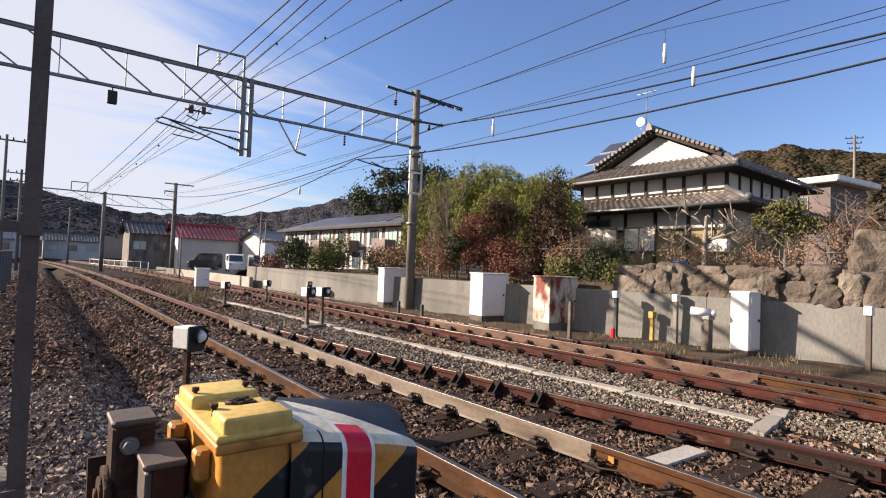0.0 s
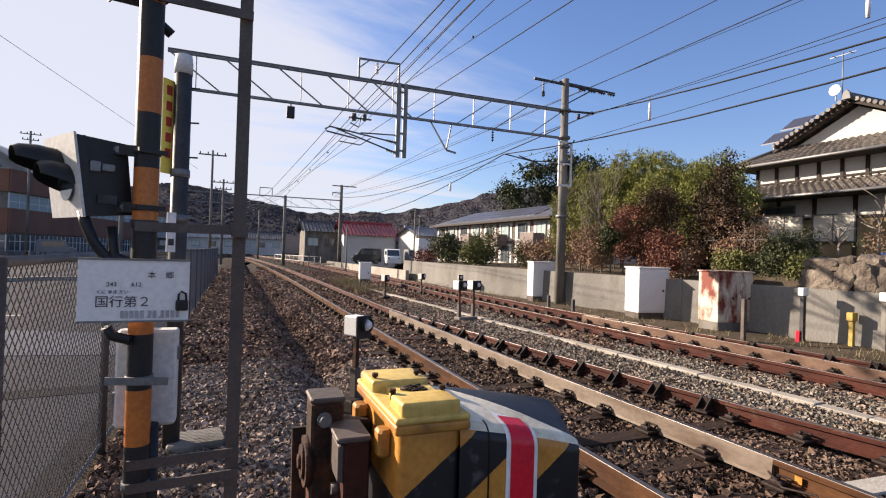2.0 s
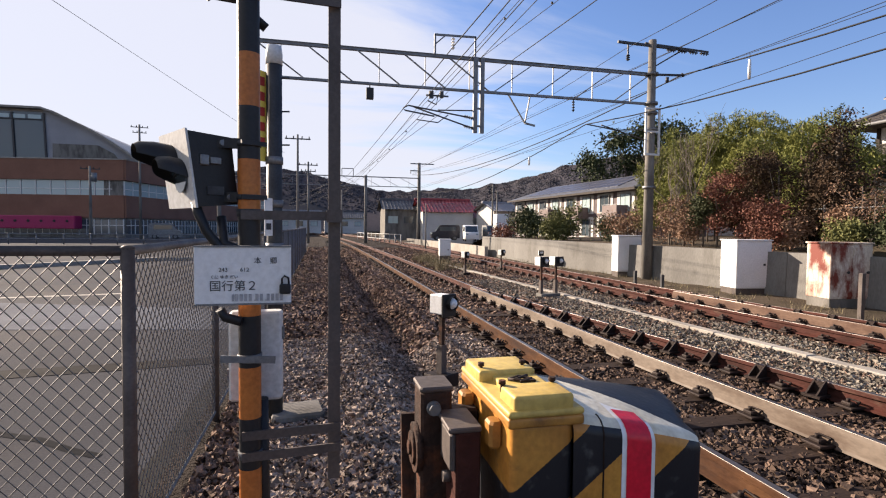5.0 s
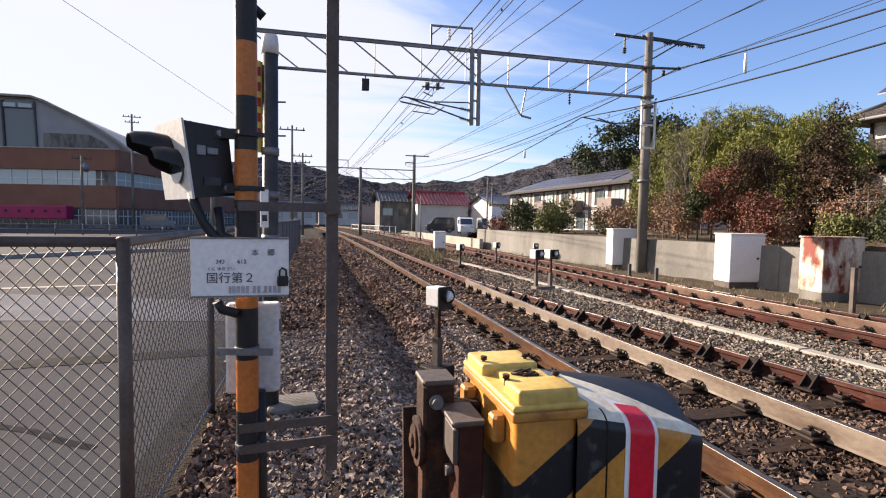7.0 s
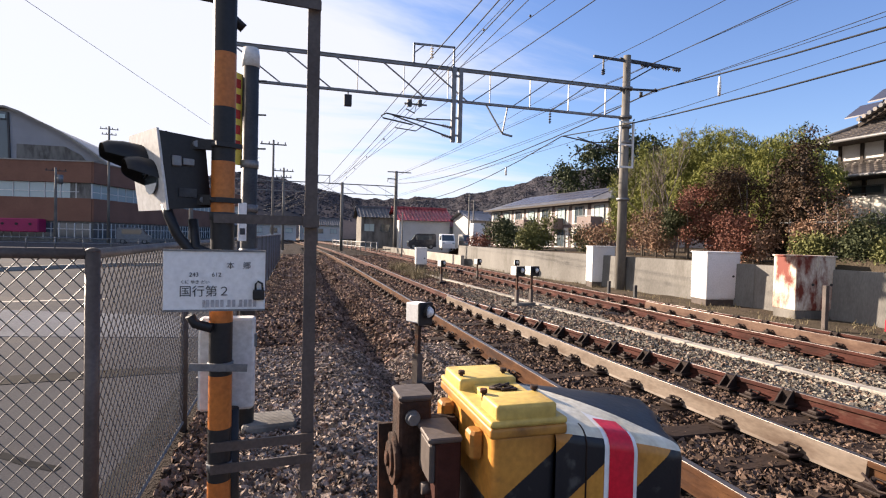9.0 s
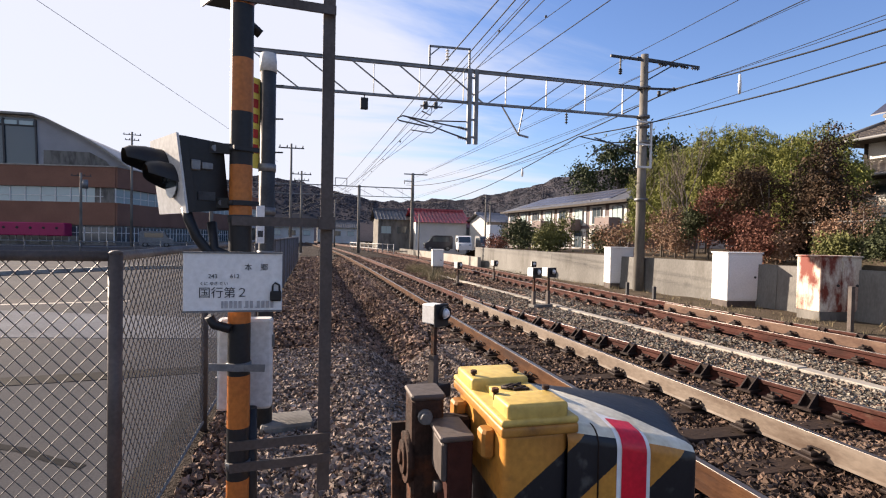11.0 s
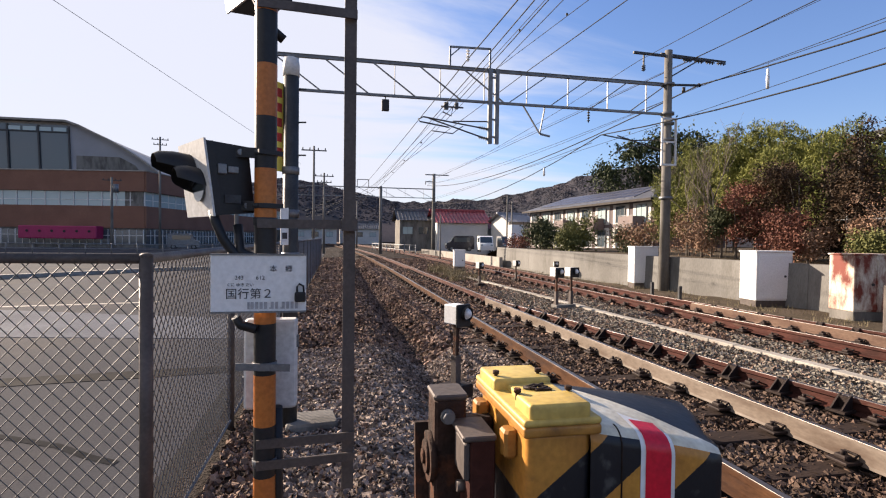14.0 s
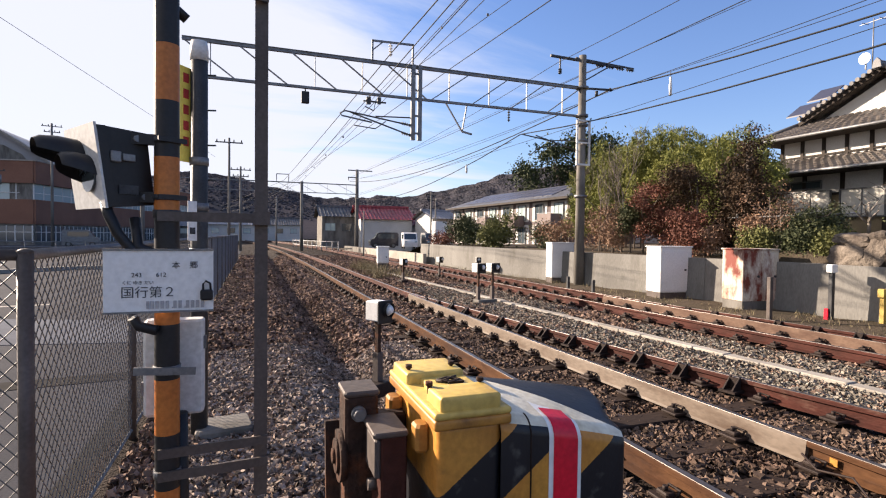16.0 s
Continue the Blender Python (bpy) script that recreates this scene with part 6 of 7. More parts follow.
def window(parent, x, y, z, w, h, panes=2, pale=False, axis="y", out=-1):
    """A sliding window set in a wall; axis is the way the wall runs."""
    def put(u, dz, su, sz, deep, off):
        if axis == "y":
            return Shape().box(x + out * off, y + u, z + dz, deep, su, sz)
        return Shape().box(x + u, y + out * off, z + dz, su, deep, sz)
    fr = Shape()
    for s in (put(0, 0, w, 0.05, 0.06, 0.03), put(0, h - 0.05, w, 0.05, 0.06, 0.03), put(-w / 2 + 0.025, 0.05, 0.05, h - 0.1, 0.06, 0.03), put(w / 2 - 0.025, 0.05, 0.05, h - 0.1, 0.06, 0.03)):
        fr.add(s.v, s.f)
    win = part("window", fr, M_GALV, parent, "aluminium window frame")
    for i in range(panes):
        pw = (w - 0.1) / panes
        part("pane", put(-w / 2 + 0.05 + pw * (i + 0.5), 0.05, pw - 0.03, h - 0.1, 0.015, 0.015), (M_CURTAIN if pale == 2 else M_GLASS_PALE) if pale else M_GLASS, win)
        if i:
            part("mullion", put(-w / 2 + 0.05 + pw * i, 0.05, 0.035, h - 0.1, 0.03, 0.03), M_GALV, win)


def house():
    ob = thing("house", "two-storey farmhouse with white plaster, dark timber and grey tiles", "house")
    x0, x1, y0, y1, g = 22.1, 30.0, 10.0, 17.1, 1.5
    yr, zr, ze = 13.55, 8.2, 5.85
    part("wall", Shape().box((x0 + x1) / 2, (y0 + y1) / 2, 4.4, x1 - x0, y1 - y0, 1.6), M_PLASTER, ob, "white plaster upper wall")
    part("wall", Shape().box((x0 + x1) / 2 - 0.4, (y0 + y1) / 2, g + 1.9, x1 - x0 + 0.5, y1 - y0 + 0.6, 1.2), M_PLASTER, ob, "white plaster lower wall")
    part("wall", Shape().box((x0 + x1) / 2 - 0.4, (y0 + y1) / 2, g, x1 - x0 + 0.54, y1 - y0 + 0.64, 1.9), M_CLAY, ob, "ochre clay dado")
    # timber posts on both visible faces
    for i in range(9):
        y = y0 + (y1 - y0) * i / 8
        part("timber_post", Shape().box(x0 - 0.02, y, 4.4, 0.08, 0.13, 1.5), M_TIMBER, ob)
    for i in range(8):
        x = x0 + (x1 - x0) * i / 7
        part("timber_post", Shape().box(x, y0 - 0.02, 4.4, 0.13, 0.08, 1.5), M_TIMBER, ob)
    xl, yl = x0 - 0.66, y0 - 0.32
    for i in range(6):
        part("timber_post", Shape().box(xl - 0.03, yl + 0.05 + 1.47 * i, g, 0.08, 0.13, 3.0), M_TIMBER, ob)
    part("timber_beam", Shape().box(xl - 0.03, (y0 + y1) / 2, g + 1.85, 0.07, y1 - y0 + 0.6, 0.1), M_TIMBER, ob)
    part("timber_beam", Shape().box(x0 - 0.02, (y0 + y1) / 2, 5.05, 0.07, y1 - y0, 0.07), M_TIMBER, ob)
    # upper roof: two long slopes, front skirt, white gable
    ov = 0.8
    e0, e1 = y0 - ov, y1 + ov
    xf, xg = x0 - 0.9, x0 + 1.0
    t = (xg - xf) / 4.0
    zg, yg0, yg1 = 6.75, y0 + 0.65, y1 - 0.65
    s = Shape()
    tiled(s, (xf, e1, ze), (xf, e0, ze), (xg, yg0, zg), (xg, yg1, zg))
    tiled(s, (xf, e0, ze), (x1 + 0.9, e0, ze), (x1 + 0.5, yg0, zg), (xg, yg0, zg))
    tiled(s, (x1 + 0.9, e1, ze), (xf, e1, ze), (xg, yg1, zg), (x1 + 0.5, yg1, zg))
    tiled(s, (xg - 0.75, yg0, zg), (x1 + 0.5, yg0, zg), (x1 + 0.5, yr, zr), (xg - 0.75, yr, zr))
    tiled(s, (x1 + 0.5, yg1, zg), (xg - 0.75, yg1, zg), (xg - 0.75, yr, zr), (x1 + 0.5, yr, zr))
    roof = part("roof", s, M_TILE, ob, "grey-brown pantiles")
    roof["kind"] = "stuff"
    part("roof_deck", slab([(xf, e0, ze - 0.03), (x1 + 0.9, e0, ze - 0.03), (x1 + 0.9, e1, ze - 0.03), (xf, e1, ze - 0.03)], 0.06), M_TIMBER, ob, "dark eaves boards")
    part("gable_wall", Shape().prism([(yg0 + 0.3, zg - 0.1), (yg1 - 0.3, zg - 0.1), (yr, zr - 0.25)], xg - 0.1, xg + 0.1, "x"), M_PLASTER, ob, "white gable")
    for ya in (yg0 - 0.25, yg1 + 0.25):
        part("barge_board", Shape().bar((xg - 0.6, ya, zg - 0.16), (xg - 0.6, yr, zr - 0.09), 0.09, 0.15), M_TIMBER, ob)
        for k in range(15):
            u = (k + 0.5) / 15
            y, z = ya + (yr - ya) * u, zg + 0.02 + (zr - zg) * u
            part("verge_tile", Shape().tube([(xg - 0.80, y, z), (xg - 0.45, y, z + 0.02)], 0.085, 8), M_TILE if k % 2 else M_TILE_DARK, ob)
    part("ridge", Shape().box((xg - 0.8 + x1 + 0.5) / 2, yr, zr - 0.02, x1 - xg + 1.4, 0.2, 0.16, chamfer=0.03).tube([(xg - 0.85, yr, zr + 0.15), (x1 + 0.55, yr, zr + 0.15)], 0.075, 8), M_TILE_DARK, ob, "dark ridge tiles")
    part("hip_ridge", Shape().tube([(xf + 0.05, e0 + 0.05, ze + 0.10), (xg, yg0, zg + 0.10)], 0.09, 8).ball(xf + 0.05, e0 + 0.05, ze + 0.15, 0.13, 8, 6), M_TILE_DARK, ob)
    part("hip_ridge", Shape().tube([(xf + 0.05, e1 - 0.05, ze + 0.10), (xg, yg1, zg + 0.10)], 0.09, 8).ball(xf + 0.05, e1 - 0.05, ze + 0.15, 0.13, 8, 6), M_TILE_DARK, ob)
    part("ridge_end", Shape().prism([(yr - 0.16, zr - 0.08), (yr + 0.16, zr - 0.08), (yr + 0.12, zr + 0.16), (yr, zr + 0.3), (yr - 0.12, zr + 0.16)], xg - 0.92, xg - 0.8, "x"), M_TILE_DARK, ob)
    # lower skirt roof
    s = Shape()
    zl, zt = 4.28, 4.98
    fx, fy = x0 - 1.7, y0 - 1.55
    tiled(s, (fx, y1 + 1.2, zl), (fx, fy, zl), (x0, y0, zt), (x0, y1 + 0.6, zt))
    tiled(s, (fx, fy, zl), (x1, fy, zl), (x1, y0, zt), (x0, y0, zt))
    lo = part("lower_roof", s, M_TILE, ob, "grey-brown pantile skirt roof")
    lo["kind"] = "stuff"
    part("lower_deck", slab([(fx, fy, zl - 0.03), (x1, fy, zl - 0.03), (x1, y1, zl - 0.03), (fx, y1 + 1.2, zl - 0.03)], 0.06), M_TIMBER, ob, "dark eaves boards")
    part("hip_ridge", Shape().tube([(fx + 0.05, fy + 0.05, zl + 0.1), (x0, y0, zt + 0.12)], 0.13, 8).ball(fx + 0.05, fy + 0.05, zl + 0.16, 0.16, 8, 6), M_TILE_DARK, ob)
    part("gutter", Shape().tube([(fx - 0.08, fy, zl - 0.03), (fx - 0.08, y1 + 1.2, zl - 0.03)], 0.06, 8), M_GALV, ob, "pale gutter")
    part("gutter", Shape().tube([(xf - 0.08, e0, ze - 0.03), (xf - 0.08, e1, ze - 0.03)], 0.06, 8), M_GALV, ob, "pale gutter")
    window(ob, xl - 0.06, 15.7, 2.45, 2.4, 1.1, 3, 2)
    window(ob, xl - 0.06, 13.4, 2.45, 1.6, 1.1, 2, 2)
    window(ob, xl - 0.02, 16.2, 3.62, 2.6, 0.35, 4, False)
    part("air_conditioner", Shape().box(xl - 0.16, 9.9, 2.45, 0.28, 0.75, 0.5, chamfer=0.02), M_WHITE_DIRTY, ob, "beige air conditioner unit")
    part("downpipe", Shape().tube([(xl - 0.1, 10.2, 1.5), (xl - 0.1, 10.2, 4.2)], 0.04, 8), M_GALV, ob)
    # solar water panels standing on the far slope, dish and mast on the ridge
    for yy, zz in ((17.55, 7.28), (16.6, 7.78)):
        part("solar_panel", slab([(23.5, yy - 0.5, zz + 0.0), (24.4, yy - 0.5, zz + 0.62), (24.4, yy + 0.5, zz + 0.62), (23.5, yy + 0.5, zz)], 0.06), M_SOLAR, ob, "tilted solar panel")
        part("panel_leg", Shape().bar((23.7, yy, zz - 0.7), (23.7, yy, zz), 0.05), M_GALV, ob)
    part("dish", Shape().tube([(22.3, 14.05, 8.62), (22.36, 14.05, 8.62), (22.42, 14.05, 8.62)], [0.22, 0.19, 0.06], 14).tube([(22.4, 14.05, 8.2), (22.4, 14.05, 8.7)], 0.03, 6), M_WHITE, ob, "white satellite dish")
    part("antenna", Shape().tube([(22.7, 14.0, 8.2), (22.7, 14.0, 10.2)], 0.025, 6).bar((22.7, 13.5, 10.1), (22.7, 14.5, 10.1), 0.025).bar((22.5, 13.7, 10.1), (22.9, 13.7, 10.1), 0.02).bar((22.5, 14.3, 10.1), (22.9, 14.3, 10.1), 0.02), M_GALV, ob)


house()


def neighbour():
    ob = thing("house", "pale upper storey of a modern house with wide eaves", "house", 53.5, 16.0, 1.5, -8)
    part("wall", Shape().box(0, 0, 0, 6, 4.4, 7.8), M_BROWN_WALL, ob)
    part("roof", Shape().box(0, 0, 7.8, 7.6, 6.2, 0.5, chamfer=0.1), M_WHITE_DIRTY, ob, "flat pale roof edge")
    window(ob, -3.01, 0.4, 5.6, 2.0, 1.2, 2, False)
    sh = thing("house", "low house with a blue tiled roof behind the garden", "house", 33.0, 3.2, 1.5, 0)
    part("wall", Shape().box(0, 0, 0, 4, 3.4, 2.6), M_PLASTER, sh)
    part("roof", Shape().prism([(-2.3, 2.6), (2.3, 2.6), (0, 3.6)], -2.6, 2.6, "x"), surface("blue roof tile", (0.06, 0.12, 0.2), rough=0.4), sh, "blue tiled roof")
    rock = thing("garden_rock", "large brown garden boulder above the stone wall", "rock", 13.2, 3.1, 1.6)
    me = boulder(900, 0.9, 1.3, 1.1)
    r = part("boulder", me, None, rock)
    r.matrix_basis = pose(0, 0, 0.4, 8, 5, 20)


neighbour()


def laundry_rail():
    ob = thing("laundry_rail", "pale steel laundry pole on uprights behind the wall", "laundry rail", 12.6, 0, 1.05)
    part("rail", Shape().tube([(0, 8.2, 1.12), (0, 11.5, 1.1)], 0.02, 8), M_GALV, ob)
    for y in (8.8, 11.2):
        part("upright", Shape().tube([(0, y, -0.1), (0, y, 1.2)], 0.025, 8), M_GALV, ob)
    tub = thing("plastic_tub", "blue plastic tub by the stone wall", "tub", 14.6, 7.95, 1.66)
    part("tub", Shape().tube([(0, 0, 0), (0, 0, 0.24)], [0.16, 0.2], 14), surface("blue plastic", (0.03, 0.1, 0.4), rough=0.4, bump=0), tub)


laundry_rail()


# ---- apartments ----
def apartments():
    ob = thing("apartment_building", "two-storey apartment block with balconies and solar panels on its roof", "building", 0, 0, 0)
    xa, ya, xb, yb = 25.2, 38.2, 24.0, 62.4
    ze, zr = 4.95, 6.6
    part("wall", Shape().add([(xa, ya, 0), (xb, yb, 0), (xb, yb, ze), (xa, ya, ze), (xa + 7, ya + 0.4, 0), (xb + 7, yb, 0), (xb + 7, yb, ze), (xa + 7, ya + 0.4, ze)], [(0, 3, 2, 1), (4, 5, 6, 7), (0, 4, 7, 3), (1, 2, 6, 5), (3, 7, 6, 2)]), M_BROWN_WALL, ob, "dark brown siding")
    p = lambda u, off, z: (xa + (xb - xa) * u - off, ya + (yb - ya) * u, z)
    for i in range(8):
        u = (i + 0.5) / 8
        for z0, h in ((0.7, 2.0), (3.0, 1.75)):
            part("wall_panel", Shape().add([p(u - 0.05, 0.05, z0), p(u + 0.05, 0.05, z0), p(u + 0.05, 0.05, z0 + h), p(u - 0.05, 0.05, z0 + h), p(u - 0.05, 0.0, z0), p(u + 0.05, 0.0, z0), p(u + 0.05, 0.0, z0 + h), p(u - 0.05, 0.0, z0 + h)], [(0, 1, 2, 3), (0, 4, 5, 1), (3, 2, 6, 7), (0, 3, 7, 4), (1, 5, 6, 2)]), M_PLASTER, ob, "pale wall panel")
        x, y, _ = p(u, 0.03, 0)
        window(ob, x - 0.04, y, 3.1, 1.5, 1.5, 2, i % 2 == 0)
        window(ob, x - 0.04, y, 0.9, 1.5, 1.6, 2, False)
        x, y, _ = p(u + 0.03, 0.0, 0)
        if i % 2 == 0:
            b = part("balcony", Shape().box(x - 0.55, y, 2.55, 1.1, 2.3, 1.05, chamfer=0.02), M_BALCONY, ob, "brown balcony front")
            part("balcony_rail", Shape().bar((x - 1.1, y - 1.15, 3.66), (x - 1.1, y + 1.15, 3.66), 0.05), M_GALV, b)
    window(ob, 28.2, ya + 0.15, 3.1, 1.6, 1.2, 2, False, "x")
    # hipped roof
    oe = 0.8
    A, B, C, D = (xa - oe, ya - oe, ze), (xb - oe, yb + oe, ze), (xb + 7 + oe, yb + oe, ze), (xa + 7 + oe, ya - oe, ze)
    E, F_ = (xa + 3.5, ya + 3.6, zr), (xb + 3.5, yb - 3.6, zr)
    part("roof", Shape().add([A, B, C, D, E, F_], [(0, 4, 5, 1), (1, 5, 2), (2, 5, 4, 3), (3, 4, 0), (0, 1, 2, 3)]), M_TILE_DARK, ob, "dark grey hipped roof")
    part("fascia", Shape().bar((A[0], A[1], ze - 0.06), (B[0], B[1], ze - 0.06), 0.06, 0.2).bar((A[0], A[1], ze - 0.06), (D[0], D[1], ze - 0.06), 0.06, 0.2), M_TIMBER, ob)
    Av, Bv, Ev, Fv = Vector(A), Vector(B), Vector(E), Vector(F_)
    nrm = (Bv - Av).cross(Ev - Av).normalized()
    nrm = nrm if nrm.z > 0 else -nrm
    for i in range(12):
        for j in range(3):
            u0, u1 = 0.13 + 0.062 * i, 0.13 + 0.062 * i + 0.058
            v0, v1 = 0.2 + 0.23 * j, 0.2 + 0.23 * j + 0.21
            q = lambda u, v: Av.lerp(Bv, u).lerp(Ev.lerp(Fv, min(max((u - 0.14) / 0.72, 0), 1)), v) + nrm * 0.07
            part("solar_panel", slab([q(u0, v0), q(u1, v0), q(u1, v1), q(u0, v1)], 0.04), M_SOLAR, ob)


apartments()


# ---- houses, cars and poles down the line ----
def gable_house(x, y, turn, w, d, h, rise, wall, roof, label, z=0.0, windows=2, roof_label=""):
    ob = thing("house", label, "house", x, y, z, turn, group="houses down the line")
    part("wall", Shape().box(0, 0, -1, w, d, h + 1), wall, ob)
    part("gable_wall", Shape().prism([(-d / 2, h), (d / 2, h), (0, h + rise * 0.9)], -w / 2 + 0.05, w / 2 - 0.05, "x"), wall, ob)
    o = 0.5
    for sgn in (-1, 1):
        s = Shape()
        tiled(s, (-w / 2 - o, sgn * (d / 2 + o), h - 0.15), (w / 2 + o, sgn * (d / 2 + o), h - 0.15), (w / 2 + o, 0, h + rise), (-w / 2 - o, 0, h + rise), 0.5, 0.5, 0.08)
        r = part("roof", s, roof, ob, roof_label)
        r["kind"] = "stuff"
    part("ridge", Shape().box(0, 0, h + rise - 0.05, w + 2 * o, 0.35, 0.3, chamfer=0.05), roof, ob)
    for i in range(windows):
        window(ob, -w / 2 + w * (i + 0.5) / windows, -d / 2 - 0.01, h * 0.45, 1.5, 1.1, 2, i % 2 == 0, "x")
    return ob


gable_house(17.3, 74.0, 0, 7.2, 7, 3.6, 1.7, M_PLASTER, M_TILE_RED, "white-walled house with a glazed red tile roof", 0.2, 0, "glazed red tiles")
gable_house(23.8, 75.0, 0, 5.4, 6, 3.1, 1.4, M_PLASTER, M_TILE_RED, "low annexe with a red tile roof", 0.0, 1, "glazed red tiles")
gable_house(11.4, 78.0, 0, 4.6, 6, 3.9, 1.4, M_CONC, M_TILE_DARK, "grey house with a dark tiled roof", 0.3, 2, "dark tiles")
gable_house(23.5, 68.0, 10, 3.6, 5, 3.6, 1.0, M_PLASTER, M_METAL_ROOF, "narrow white house beside the red roofs", 0.3, 1)
gable_house(-4.5, 118.0, 5, 9, 7, 3.4, 1.4, M_PLASTER, M_METAL_ROOF, "low pale shed far down the line", 0.0, 3)
gable_house(-16.0, 120.0, -5, 10, 7, 3.0, 1.4, M_CONC, M_METAL_ROOF, "low grey shed far down the line", 0.0, 3)
gable_house(5.5, 125.0, 0, 9, 7, 3.6, 1.5, M_PLASTER, M_TILE_DARK, "pale house far down the line", 0.0, 3)


def van(x, y, turn, coat, label, z=0.05):
    ob = thing("van", label, "van", x, y, z, turn, group="parked vans")
    s = Shape().prism([(-1.65, 0.25), (1.65, 0.25), (1.68, 0.75), (1.6, 0.95), (1.2, 1.05), (0.75, 1.72), (0.4, 1.82), (-1.5, 1.82), (-1.66, 1.6)], -0.74, 0.74)
    part("body", s, coat, ob)
    part("windscreen", Shape().add([(1.21, -0.66, 1.07), (1.21, 0.66, 1.07), (0.79, 0.62, 1.7), (0.79, -0.62, 1.7)], [(0, 1, 2, 3)]), M_GLASS, ob)
    for sgn in (-1, 1):
        part("side_window", Shape().box(-0.2, sgn * 0.742, 1.1, 1.9, 0.01, 0.5), M_GLASS, ob)
        for xx in (-1.05, 1.05):
            w = part("wheel", Shape().tube([(xx, sgn * 0.62, 0.29), (xx, sgn * 0.76, 0.29)], 0.29, 16), M_BLACK, ob)
            part("rim", Shape().tube([(xx, sgn * 0.755, 0.29), (xx, sgn * 0.77, 0.29)], 0.17, 12), M_GALV, w)
        part("headlight", Shape().box(1.66, sgn * 0.55, 0.72, 0.05, 0.25, 0.16, chamfer=0.02), M_GLASS_PALE, ob)


M_CAR_DARK = surface("dark grey car paint", (0.04, 0.04, 0.05), rough=0.25, metal=0.3, bump=0)
van(16.6, 57.0, -100, M_WHITE, "small white van parked behind the wall")
van(18.9, 56.5, -95, M_GALV, "silver van parked behind the wall")
van(14.6, 61.0, 175, M_CAR_DARK, "dark van parked behind the wall")
single("white_shed", Shape().box(14.3, 40.5, -0.5, 1.0, 1.0, 3.2, chamfer=0.05), M_WHITE, "narrow white cabinet shed beside the parked vans", "shed")


def utility_pole(x, y, h, label, arms=2, turn=0.0, r=0.16):
    ob = thing("utility_pole", label, "utility pole", x, y, -0.6, turn, group="utility poles")
    part("shaft", Shape().tube([(0, 0, 0), (0, 0, h + 0.6)], [r, r * 0.65], 10), M_CONC, ob)
    for i in range(arms):
        a = part("crossarm", Shape().bar((-0.9 + 0.2 * i, 0.1, h + 0.3 - 0.6 * i), (0.9 - 0.2 * i, 0.1, h + 0.3 - 0.6 * i), 0.08), M_DARK, ob)
        for k in (-0.8, -0.3, 0.3, 0.8):
            part("insulator", Shape().tube([(k * (1 - 0.2 * i), 0.1, h + 0.34 - 0.6 * i), (k * (1 - 0.2 * i), 0.1, h + 0.5 - 0.6 * i)], 0.045, 6), M_DARK, a)
    return ob


utility_pole(-19.95, 66.5, 12.9, "tall concrete utility pole at the edge of the lot", 2, 10)
tp = utility_pole(-23.3, 62.0, 7.6, "utility pole with a transformer at the lot", 1, 10)
part("transformer", Shape().tube([(0.35, 0, 6.6), (0.35, 0, 7.5)], 0.28, 12), M_GALV, tp, "grey transformer drum")
utility_pole(-1.53, 39.9, 8.2, "slim concrete pole beside the line", 1, 0, 0.11)
utility_pole(-1.05, 52.0, 7.7, "slim concrete pole beside the line", 2, 0, 0.13)
utility_pole(3.2, 80.0, 7.0, "distant concrete pole beside the line", 1, 0, 0.14)
utility_pole(19.5, 58.0, 6.6, "grey utility pole among the houses", 2, 30, 0.13)
utility_pole(20.4, 59.0, 6.0, "second utility pole among the houses", 1, 30, 0.11)
utility_pole(73.8, 18.5, 18.2, "tall utility pole before the hill", 3, -60, 0.19)
utility_pole(7.2, 36.0, 3.2, "short post with a white plate beside the line", 0, 0, 0.06)


def low_walls():
    ob = thing("wall_low", "pale low concrete wall further down the line", "wall", kind="structure")
    for i in range(6):
        y = 29.6 + 3.3 * i
        part("wall_panel", Shape().box(8.95 + bend(y) - 0.12 * i, y, -0.4, 0.2, 3.25, 0.95, turn=4), M_CONC_PALE if i < 4 else M_CONC, ob)
    rl = thing("line_fence", "grey tube fence along the line", "fence", 0, 0, 0)
    part("top_rail", Shape().tube([(7.0, 46, 0.9), (4.6, 66, 0.8)], 0.04, 6), M_GALV, rl)
    part("lower_rail", Shape().tube([(7.0, 46, 0.4), (4.6, 66, 0.35)], 0.04, 6), M_GALV, rl)
    for i in range(11):
        part("post", Shape().tube([(7.0 - 0.24 * i, 46 + 2 * i, -0.6), (7.0 - 0.24 * i, 46 + 2 * i, 0.95)], 0.05, 6), M_GALV, rl)


low_walls()


